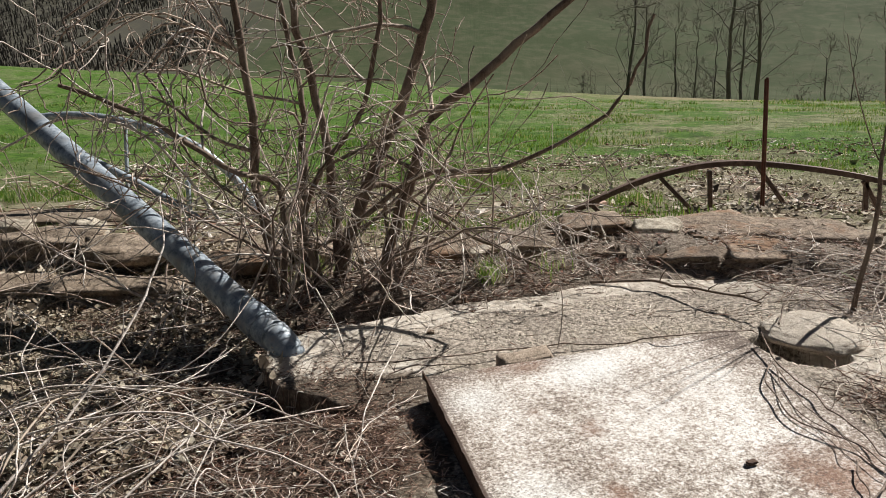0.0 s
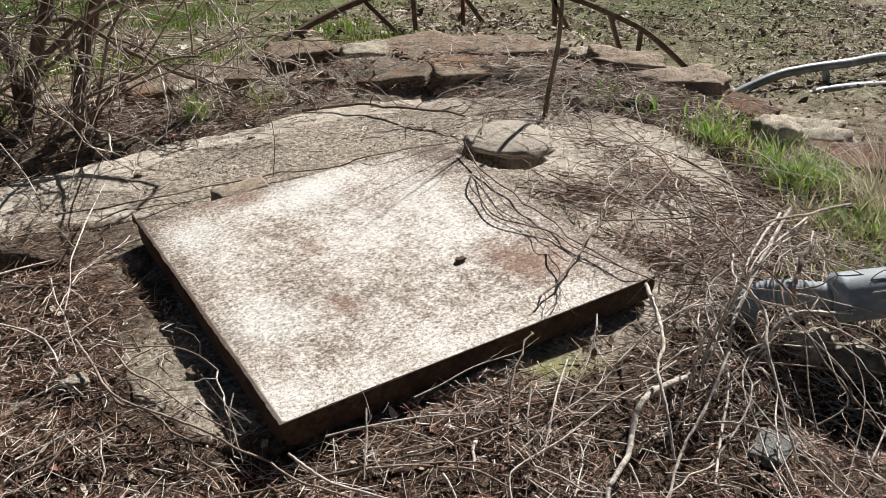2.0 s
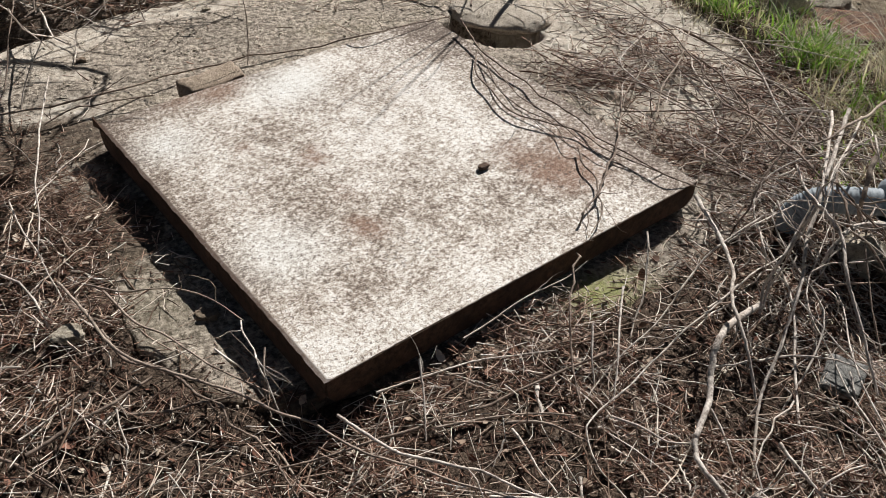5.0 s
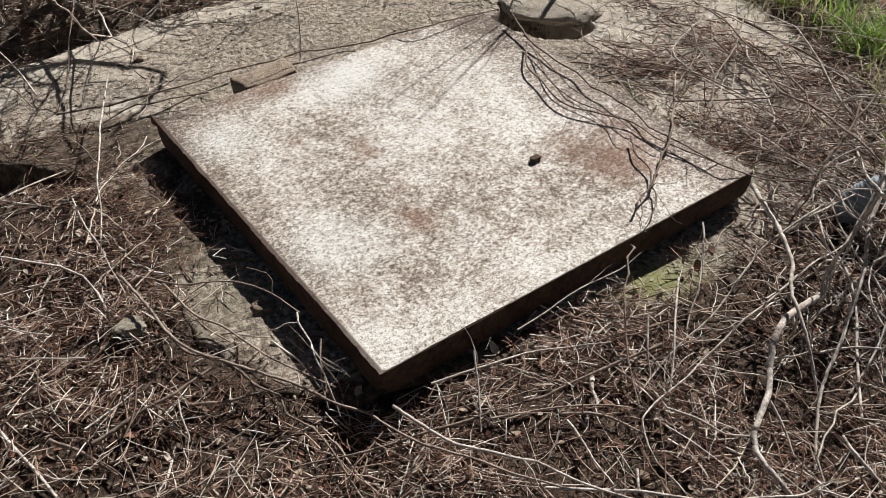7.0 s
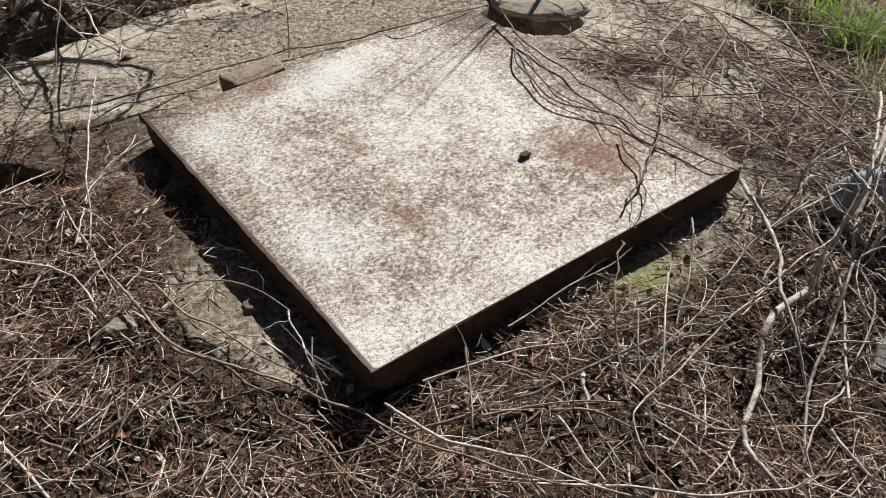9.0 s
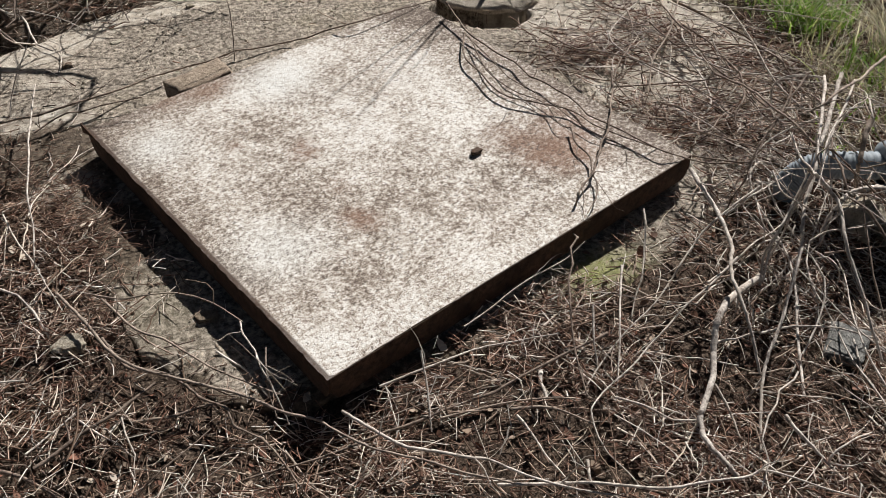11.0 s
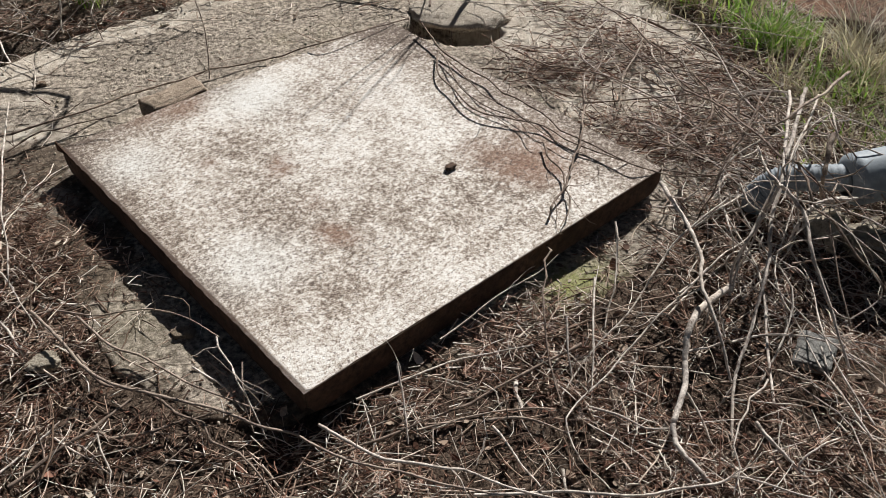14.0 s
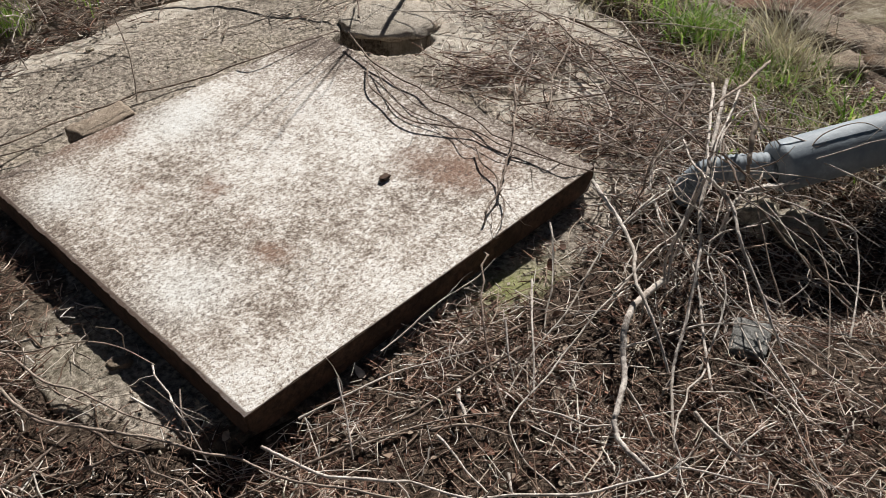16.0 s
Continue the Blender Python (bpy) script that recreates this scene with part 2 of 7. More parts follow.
def make_bark(name, dark, light, pale=0.0):
    n = Nodes(name, 0.85, 0, 0.25)
    g = n.noise(45, 6, 0.7, (1, 1, 0.35))
    c = n.ramp(n.mix(0.4, g, n.noise(170, 5, 0.75)), (0.38, dark), (0.58, light))
    tone = n.ramp(n.island(), (0.0, 0.4), (1.0, 1.45))
    c = n.mix(1.0, c, tone, "MULTIPLY")
    if pale:
        c = n.mix(n.ramp(n.noise(3.5, 3), (0.5, 0.0), (0.65, pale)), c, (0.45, 0.38, 0.3))
    n.colour(c)
    n.bump(n.mix(0.5, g, n.noise(160, 5, 0.7)), 0.004, 0.9)
    return n.mat


def make_straw(name, *stops, rough=0.75):
    n = Nodes(name, rough, 0, 0.3)
    c = n.ramp(n.island(), *stops)
    c = n.mix(n.ramp(n.noise(50, 4), (0.45, 0.0), (0.7, 0.4)), c, (0.07, 0.045, 0.03))
    n.colour(c)
    return n.mat


def make_grass(name, *stops):
    n = Nodes(name, 0.42, 0, 0.5)
    c = n.ramp(n.island(), *stops)
    n.colour(c)
    glow = n.tree.nodes.new("ShaderNodeBsdfTranslucent")
    n.link(n.mix(1.0, c, (1.0, 1.0, 0.75), "MULTIPLY"), glow.inputs["Color"])
    both = n.tree.nodes.new("ShaderNodeMixShader")
    both.inputs[0].default_value = 0.5
    n.link(n.bsdf.outputs[0], both.inputs[1])
    n.link(glow.outputs[0], both.inputs[2])
    n.link(both.outputs[0], n.tree.nodes["Material Output"].inputs["Surface"])
    return n.mat


def make_stone(name, dark, light, patch=(0.3, 0.28, 0.25), scale=14, relief=0.03):
    n = Nodes(name, 0.9, 0, 0.25)
    g = n.mix(0.5, n.noise(scale, 9, 0.78), n.noise(scale * 5, 8, 0.8))
    c = n.ramp(g, (0.36, tuple(v * 0.5 for v in dark)), (0.45, dark), (0.54, light), (0.66, tuple(min(0.75, v * 1.5) for v in light)))
    c = n.mix(n.ramp(n.noise(5, 6, 0.7), (0.5, 0.0), (0.64, 0.75)), c, patch)
    c = n.mix(1.0, c, n.ramp(n.single(), (0.0, 0.8), (1.0, 1.15)), "MULTIPLY")
    n.colour(c)
    n.bump(n.mix(0.5, g, n.noise(scale * 0.6, 8, 0.75)), relief, 1.0)
    return n.mat


GROUND = make_ground()
CONCRETE = make_concrete("gritty_concrete", (0.44, 0.385, 0.32), (0.23, 0.195, 0.16), 0.2)
PLATE = make_plate()
FLANGE = make_rust("flaking_dark_rust", (0.03, 0.018, 0.013), (0.1, 0.06, 0.04), 50)
IRON = make_rust("rusty_iron", (0.06, 0.034, 0.026), (0.19, 0.125, 0.098), 30, 0.48)
POST_RED = make_rust("rusty_red_paint", (0.08, 0.03, 0.022), (0.2, 0.085, 0.06), 20, 0.7)
ZINC = make_zinc("weathered_zinc", 0.0)
DULL_ZINC = make_zinc("grimy_zinc", 0.7)
PIPE_ZINC = make_rust("dull_blue_zinc", (0.2, 0.235, 0.27), (0.3, 0.345, 0.385), 14, 0.6)
BARK = make_bark("brown_bark", (0.06, 0.043, 0.034), (0.21, 0.155, 0.118), 0.3)
TWIG = make_bark("twig_bark", (0.12, 0.092, 0.076), (0.46, 0.375, 0.31), 0.8)
CANE = make_bark("grey_cane_bark", (0.19, 0.15, 0.128), (0.82, 0.75, 0.68), 0.3)
VINE = make_bark("dark_vine_bark", (0.07, 0.052, 0.043), (0.31, 0.24, 0.195), 0.3)
FAR_BARK = make_bark("far_bark", (0.09, 0.082, 0.068), (0.16, 0.145, 0.12))
FAR_TWIG = make_bark("far_twigs", (0.13, 0.118, 0.098), (0.2, 0.18, 0.15))
STRAW = make_straw("dry_stems", (0.0, (0.04, 0.02, 0.015)), (0.32, (0.15, 0.073, 0.05)), (0.48, (0.36, 0.21, 0.145)), (0.64, (0.64, 0.49, 0.395)), (0.82, (0.86, 0.77, 0.68)), (1.0, (0.93, 0.88, 0.82)))
CRUMB = make_straw("soil_crumbs", (0.0, (0.035, 0.024, 0.018)), (0.55, (0.1, 0.07, 0.053)), (0.85, (0.2, 0.155, 0.12)), (1.0, (0.36, 0.3, 0.24)), rough=0.95)
CHAFF = make_straw("brown_chaff", (0.0, (0.06, 0.031, 0.022)), (0.4, (0.18, 0.098, 0.066)), (0.75, (0.36, 0.24, 0.175)), (1.0, (0.62, 0.49, 0.39)))
STALK = make_straw("bleached_stalks", (0.0, (0.06, 0.038, 0.026)), (0.35, (0.16, 0.105, 0.072)), (0.6, (0.4, 0.3, 0.235)), (0.8, (0.68, 0.58, 0.48)), (1.0, (0.9, 0.84, 0.76)))
PALE_LEAF = make_straw("weathered_leaves", (0.0, (0.11, 0.08, 0.055)), (0.35, (0.24, 0.19, 0.135)), (0.7, (0.4, 0.34, 0.25)), (1.0, (0.66, 0.6, 0.48)))
DRY_GRASS = make_grass("bleached_grass", (0.0, (0.3, 0.26, 0.2)), (0.5, (0.52, 0.47, 0.38)), (1.0, (0.78, 0.73, 0.64)))
LEAF = make_straw("dead_leaves", (0.0, (0.055, 0.03, 0.021)), (0.35, (0.14, 0.076, 0.051)), (0.5, (0.26, 0.115, 0.075)), (0.68, (0.25, 0.175, 0.125)), (0.88, (0.44, 0.35, 0.27)), (1.0, (0.68, 0.6, 0.5)))
GRASS = make_grass("fresh_grass", (0.0, (0.11, 0.23, 0.03)), (0.45, (0.25, 0.43, 0.07)), (0.7, (0.4, 0.56, 0.16)), (0.82, (0.46, 0.42, 0.25)), (1.0, (0.66, 0.6, 0.46)))
FIELD_GRASS = make_grass("pasture_grass", (0.0, (0.05, 0.11, 0.012)), (0.5, (0.105, 0.2, 0.025)), (0.8, (0.17, 0.27, 0.045)), (0.9, (0.36, 0.32, 0.17)), (1.0, (0.5, 0.43, 0.29)))
GREY_STONE = make_stone("grey_fieldstone", (0.13, 0.1, 0.075), (0.36, 0.29, 0.22), (0.2, 0.15, 0.105))
BROWN_STONE = make_stone("iron_stained_stone", (0.11, 0.082, 0.06), (0.31, 0.245, 0.185), (0.27, 0.155, 0.09))
GRAVEL = make_stone("yellowish_gravel", (0.34, 0.28, 0.19), (0.64, 0.56, 0.41), (0.4, 0.34, 0.23))
SLATE = make_stone("dark_slate", (0.12, 0.12, 0.115), (0.27, 0.268, 0.255), (0.3, 0.295, 0.28))
PALE_STONE = make_stone("pale_limestone", (0.3, 0.26, 0.2), (0.55, 0.49, 0.4), (0.25, 0.22, 0.17))
LUMP = make_stone("broken_concrete", (0.46, 0.395, 0.32), (0.78, 0.7, 0.595), (0.62, 0.545, 0.45), 40, 0.02)
RED_STONE = make_stone("rust_red_stone", (0.07, 0.042, 0.03), (0.27, 0.17, 0.115), (0.34, 0.145, 0.08), 26, 0.05)
TAN_STONE = make_stone("tan_stone", (0.26, 0.205, 0.155), (0.42, 0.34, 0.265), (0.3, 0.235, 0.18), 20)

# ---- mesh helpers ----


def raw_mesh(name, verts, quads, mat, smooth=True):
    me = bpy.data.meshes.new(name)
    verts, quads = np.asarray(verts, np.float32).reshape(-1, 3), np.asarray(quads, np.int32)
    n, k = quads.shape
    me.vertices.add(len(verts))
    me.vertices.foreach_set("co", verts.ravel())
    me.loops.add(n * k)
    me.loops.foreach_set("vertex_index", quads.ravel())
    me.polygons.add(n)
    me.polygons.foreach_set("loop_start", np.arange(n, dtype=np.int32) * k)
    me.polygons.foreach_set("use_smooth", np.full(n, smooth))
    me.update(calc_edges=True)
    me.materials.append(mat)
    return me


def strand_arrays(P, R, sides=3):
    """Tubes along P (N, S, 3) with radii R (N, S): vertices and quads."""
    P, R = np.asarray(P, float), np.asarray(R, float)
    N, S, _ = P.shape
    T = np.gradient(P, axis=1)
    T /= np.linalg.norm(T, axis=2, keepdims=True) + 1e-9
    ref = np.where(np.abs(T[..., 2:3]) > 0.8, (1.0, 0, 0), (0, 0, 1.0))
    A = np.cross(T, ref)
    A /= np.linalg.norm(A, axis=2, keepdims=True) + 1e-9
    B = np.cross(T, A)
    ang = np.arange(sides) * 2 * np.pi / sides
    V = P[:, :, None] + R[:, :, None, None] * (A[:, :, None] * np.cos(ang)[:, None] + B[:, :, None] * np.sin(ang)[:, None])
    i = np.arange(N)[:, None, None] * S * sides
    j = np.arange(S - 1)[None, :, None] * sides
    k, k2 = np.arange(sides)[None, None], (np.arange(sides)[None, None] + 1) % sides
    Q = np.stack(np.broadcast_arrays(i + j + k, i + j + k2, i + j + sides + k2, i + j + sides + k), -1)
    return V.reshape(-1, 3), Q.reshape(-1, 4)


def strands(name, P, R, mat, sides=3):
    return raw_mesh(name, *strand_arrays(P, R, sides), mat)


def ribbons(name, P, W, mat):
    """Flat tapering blades along P (N, S, 3), half width vectors W (N, S, 3)."""
    P, W = np.asarray(P, float), np.asarray(W, float)
    N, S, _ = P.shape
    V = np.stack([P - W, P + W], 2)
    i = np.arange(N)[:, None] * S * 2
    j = np.arange(S - 1)[None] * 2
    Q = np.stack(np.broadcast_arrays(i + j, i + j + 1, i + j + 3, i + j + 2), -1)
    return raw_mesh(name, V.reshape(-1, 3), Q.reshape(-1, 4), mat)


def smooth_line(points, count):
    """Catmull-Rom through a few points."""
    p = np.array(points, float)
    p = np.vstack([2 * p[0] - p[1], p, 2 * p[-1] - p[-2]])
    out = []
    for u in np.linspace(0, len(points) - 1 - 1e-6, count):
        i = int(u)
        t = u - i
        a, b, c, d = p[i:i + 4]
        out.append(0.5 * (2 * b + (c - a) * t + (2 * a - 5 * b + 4 * c - d) * t * t + (3 * b - a - 3 * c + d) * t ** 3))
    return np.array(out)


def part(name, bm, material, parent, label=""):
    """One mesh object under a thing; bm is a bmesh or a finished mesh."""
    if isinstance(bm, bmesh.types.BMesh):
        me = bpy.data.meshes.new(name)
        bm.to_mesh(me)
        bm.free()
        me.materials.append(material)
    else:
        me = bm
    ob = new(name, me)
    ob.parent = parent
    return tagged(ob, label)


def bar(a, b, width, depth, bevel=0.004):
    """A bevelled flat bar from a to b."""
    a, b = Vector(a), Vector(b)
    bm = bmesh.new()
    bmesh.ops.create_cube(bm, size=1)
    bmesh.ops.scale(bm, vec=(width, depth, (b - a).length), verts=bm.verts)
    bmesh.ops.bevel(bm, geom=bm.edges[:], offset=bevel, segments=1, affect="EDGES")
    turn = (b - a).to_track_quat("Z", "Y").to_matrix().to_4x4()
    bmesh.ops.transform(bm, matrix=Matrix.Translation((a + b) / 2) @ turn, verts=bm.verts)
    return bm


def value_noise(x, y, seed=0):
    """Smooth lattice noise from -1 to 1, for arrays."""
    x, y = np.asarray(x, float), np.asarray(y, float)
    xi, yi = np.floor(x).astype(np.int64), np.floor(y).astype(np.int64)
    fx, fy = x - xi, y - yi
    fx, fy = fx * fx * (3 - 2 * fx), fy * fy * (3 - 2 * fy)

    def lattice(a, b):
        h = (a * 374761393 + b * 668265263 + seed * 974711) & 0x7FFFFFFF
        h = ((h ^ (h >> 13)) * 1274126177) & 0x7FFFFFFF
        return ((h ^ (h >> 16)) & 0xFFFF) / 32767.5 - 1

    top = lattice(xi, yi) * (1 - fx) + lattice(xi + 1, yi) * fx
    low = lattice(xi, yi + 1) * (1 - fx) + lattice(xi + 1, yi + 1) * fx
    return top * (1 - fy) + low * fy


def ease(a, b, v):
    t = np.clip((np.asarray(v, float) - a) / (np.asarray(b) - a), 0, 1)
    return t * t * (3 - 2 * t)


# ---- the lie of the land ----
SLAB_C = (1.2, 3.05)
SLAB_OUT = [(2.70, 3.0), (2.75, 3.6), (2.4, 4.1), (1.65, 4.42), (0.85, 4.25), (0.3, 4.12), (0.0, 3.98), (-0.25, 3.9), (-0.42, 3.72), (-0.4, 3.55), (-0.28, 3.37), (-0.07, 3.27), (0.07, 3.16), (0.16, 3.0), (0.26, 2.8), (0.27, 2.35), (0.45, 2.08), (0.66, 2.02), (1.0, 1.98), (1.5, 1.98), (1.75, 2.08), (2.25, 2.25)]
_ang = np.array([math.atan2(y - SLAB_C[1], x - SLAB_C[0]) for x, y in SLAB_OUT])
_rad = np.array([math.hypot(x - SLAB_C[0], y - SLAB_C[1]) for x, y in SLAB_OUT])
_ord = np.argsort(_ang)
_ang, _rad = _ang[_ord], _rad[_ord]


# heaps of twigs and straw that lie on the concrete: centre, spread, density
PILES = [
    (2.02, 3.14, 0.1, 0.09, 1.0), (2.18, 3.06, 0.09, 0.07, 0.9), (2.36, 3.26, 0.06, 0.12, 0.7), (2.3, 3.55, 0.06, 0.1, 0.4), (2.43, 3.02, 0.05, 0.06, 0.4),
    (2.16, 2.55, 0.13, 0.1, 1.1), (2.05, 2.68, 0.08, 0.07, 0.8), (2.3, 2.42, 0.14, 0.12, 1.0), (2.5, 2.75, 0.07, 0.08, 0.7), (2.2, 2.2, 0.3, 0.14, 1.0),
    (2.35, 4.02, 0.35, 0.16, 0.5), (0.18, 2.45, 0.2, 0.4, 1.2), (0.12, 2.85, 0.14, 0.2, 0.8), (1.2, 1.85, 0.8, 0.12, 1.0), (1.9, 2.02, 0.25, 0.1, 0.9),
]


def slab_radius(theta):
    r = np.interp(theta, np.r_[_ang[-1] - 2 * np.pi, _ang, _ang[0] + 2 * np.pi], np.r_[_rad[-1], _rad, _rad[0]])
    return r + 0.03 * value_noise(np.cos(theta) * 6, np.sin(theta) * 6, 3) + 0.015 * value_noise(np.cos(theta) * 20, np.sin(theta) * 20, 4)


def slab_level(y):
    return 0.1 + 0.05 * (np.asarray(y, float) - 2.6)


def in_slab(x, y):
    dx, dy = np.asarray(x) - SLAB_C[0], np.asarray(y) - SLAB_C[1]
    return np.hypot(dx, dy) < slab_radius(np.arctan2(dy, dx))


def pasture(x, y):
    """How far a place is outside the ruin: 0 inside, 1 in the field."""
    x, y = np.asarray(x, float), np.asarray(y, float)
    d = np.hypot((x - 1.0) / 1.05, y - 2.2)
    front = ease(2.7, 3.7, d) * ease(2.4, 3.6, y + 0.5 * np.maximum(x - 1.5, 0))
    back = ease(2.7, 4.4, d + 0.5 * value_noise(x * 0.9, y * 0.9, 57)) * ease(1.3, -0.2, y)
    return np.maximum(np.maximum(front, back), ease(4.5, 6.5, d + 0.6 * value_noise(x * 0.7, y * 0.7, 58)))


def ground_height(x, y):
    x, y = np.asarray(x, float), np.asarray(y, float)
    near = slab_level(np.clip(y, -2, 5.0))
    slope = 0.14 - 0.098 * (y - 5.6)
    w = ease(4.9, 6.6, y)
    z = near * (1 - w) + slope * w
    z = z - (0.06 * ease(0.75, 0.3, x) * ease(3.0, 3.4, y) - 0.002) * (1 - w)
    z = z - 0.62 * ease(2.85, 4.4, x) * np.exp(-((y - 6.0) / 4.0) ** 2)
    z = z - 0.09 * ease(-0.1, -0.7, x) * ease(5.2, 4.2, y)
    # under the slab the soil lies lower, and a hollow opens beside it
    ratio = np.hypot(x - SLAB_C[0], y - SLAB_C[1]) / slab_radius(np.arctan2(y - SLAB_C[1], x - SLAB_C[0]))
    ring = np.hypot(x - 1.0, y - 2.75)
    z = z + (0.03 + 0.06 * ease(3.0, 2.3, x)) * np.exp(-((ring - 2.08) / 0.5) ** 2) * ease(2.6, 3.4, y) * ease(1.02, 1.22, ratio) * (1 - ease(1.3, 1.0, x) * 0.5)
    z = z - 0.08 * ease(1.005, 0.94, ratio)
    z = z - 0.22 * np.exp(-(((x - 2.3) / 0.28) ** 2 + ((y - 1.72) / 0.2) ** 2))
    z = z - 0.45 * np.exp(-(((x - 1.87) / 0.26) ** 2 + ((y - 3.59) / 0.26) ** 2))
    z = z - 0.32 * np.exp(-(((x - 0.4) / 0.11) ** 2 + ((y - 4.86) / 0.07) ** 2)) - 0.26 * np.exp(-(((x - 1.17) / 0.2) ** 2 + ((y - 5.0) / 0.07) ** 2)) - 0.2 * np.exp(-(((x - 0.78) / 0.07) ** 2 + ((y - 4.8) / 0.05) ** 2))
    z = z - 0.07 * np.exp(-(((x - 0.6) / 0.14) ** 2 + ((y - 1.88) / 0.12) ** 2))
    z = z - 0.2 * np.exp(-(((x + 0.19) / 0.2) ** 2 + ((y - 3.28) / 0.08) ** 2)) - 0.16 * np.exp(-(((x + 0.05) / 0.26) ** 2 + ((y - 4.24) / 0.1) ** 2))
    # the field leans to one side, breaks off at its far edge, and a hill rises beyond
    far = ease(8, 60, y)
    z = z + far * np.clip(-0.085 * (x - 10), -5, 6)
    z = z - 9 * ease(58, 95, y)
    rise = ease(130, 620, y + 0.1 * x)
    z = z + rise * (120 + 30 * value_noise(x / 160, y / 200, 9) - 0.05 * x) + 5.1 * ease(60, 140, y)
    bumps = 0.012 * value_noise(x * 7, y * 7, 1) + 0.006 * value_noise(x * 21, y * 21, 2)
    rough = 0.04 * value_noise(x * 1.3, y * 1.3, 5) * ease(3.5, 7, np.abs(y - 2))
    return z + bumps + rough + 1.2 * value_noise(x / 25, y / 25, 6) * ease(70, 200, np.abs(y))


def build_ground():
    u = np.linspace(-1, 1, 641)
    line = 1.1 * np.sinh(7.3 * u)
    X, Y = np.meshgrid(line + 1.0, line + 3.0, indexing="ij")
    Z = ground_height(X, Y)
    n = len(u)
    i = (np.arange(n - 1)[:, None] * n + np.arange(n - 1)[None]).ravel()
    me = raw_mesh("ground", np.stack([X, Y, Z], -1).reshape(-1, 3), np.stack([i, i + n, i + n + 1, i + 1], -1), GROUND)
    at = me.attributes.new("pasture", "FLOAT", "POINT")
    at.data.foreach_set("value", pasture(X, Y).ravel().astype(np.float32))
    return tagged(new("ground", me), "bare brown soil running out into patchy green pasture", "ground", kind="structure")


build_ground()


def slab_top(x, y):
    x, y = np.asarray(x, float), np.asarray(y, float)
    z = slab_level(y) + 0.006 * value_noise(x * 3, y * 3, 11) + 0.004 * value_noise(x * 13, y * 13, 12) + 0.002 * value_noise(x * 40, y * 40, 13)
    # a broken-out hole beside the corner of the cover
    a = (x - 1.86) * 0.68 - (y - 3.57) * 0.73
    b = (x - 1.86) * 0.73 + (y - 3.57) * 0.68
    hole = ease(1.12, 0.95, ((np.abs(a + 0.02) / 0.18) ** 3 + (np.abs(b) / np.where(b > 0, 0.17, 0.1)) ** 3) ** (1 / 3) + 0.12 * value_noise(x * 15, y * 15, 14))
    return z - 0.34 * hole


def build_slab():
    rings, turns = 150, 560
    theta = np.linspace(-np.pi, np.pi, turns, endpoint=False)
    R = slab_radius(theta)
    r = np.r_[np.linspace(0.0, 0.985, rings), 0.996, 1.0, 1.0, 1.0]
    X = SLAB_C[0] + r[:, None] * R * np.cos(theta)
    Y = SLAB_C[1] + r[:, None] * R * np.sin(theta)
    Z = slab_top(X, Y)
    Z[-4] -= 0.003
    Z[-3] -= 0.010
    Z[-2] -= 0.05
    Z[-1] -= 0.13
    i = np.arange(rings + 3)[:, None] * turns
    j, j2 = np.arange(turns)[None], (np.arange(turns)[None] + 1) % turns
    Q = np.stack(np.broadcast_arrays(i + j, i + turns + j, i + turns + j2, i + j2), -1).reshape(-1, 4)
    me = raw_mesh("slab", np.stack([X, Y, Z], -1).reshape(-1, 3), Q, CONCRETE)
    at = me.attributes.new("band", "FLOAT", "POINT")
    lit = ease(0.84, 0.9, r)[:, None] * ease(1.9, 1.5, np.abs(theta - 2.5))[None]
    # bare screed beside the cover, on both sides
    lit = np.maximum(lit, 0.95 * ease(1.85, 2.05, X) * ease(4.0, 3.7, Y))
    lit = np.maximum(lit, 0.45 * ease(0.5, 0.3, X) * ease(2.7, 3.0, Y))
    at.data.foreach_set("value", lit.ravel().astype(np.float32))
    # soil washed over the edges and the near side, moss by the cover's front
    soil = np.maximum(ease(0.93, 1.0, r)[:, None] * 0.8 * ease(3.9, 3.4, Y), 0.85 * ease(0.5, 0.36, X) * ease(3.1, 2.85, Y))
    soil = np.maximum(soil, 0.85 * ease(0.45, 0.3, X) * ease(3.62, 3.3, Y))
    soil = np.maximum(soil, 0.9 * ease(2.14, 2.0, Y + 0.0 * X))
    soil = np.maximum(soil, 0.2 * sum(np.exp(-(((X - cx) / (1.5 * sx)) ** 2 + ((Y - cy) / (1.5 * sy)) ** 2)) for cx, cy, sx, sy, power in PILES[:10]))
    soil = soil * (1 - 0.95 * np.exp(-(((X - 0.36) / 0.15) ** 2 + ((Y - 2.42) / 0.2) ** 2)) - 0.6 * np.exp(-(((X - 0.2) / 0.14) ** 2 + ((Y - 3.1) / 0.14) ** 2)))
    moss = np.exp(-(((X - 1.47) / 0.13) ** 2 + ((Y - 2.1) / 0.075) ** 2)) + 0.1 * np.exp(-(((X - 0.36) / 0.14) ** 2 + ((Y - 2.45) / 0.18) ** 2))
    soil = soil * (1 - moss)
    for name, value in (("soil", soil), ("moss", moss)):
        at = me.attributes.new(name, "FLOAT", "POINT")
        at.data.foreach_set("value", value.ravel().astype(np.float32))
    return tagged(new("concrete_slab", me), "round gritty grey-brown concrete slab with crumbling edge", "slab", kind="structure")


build_slab()

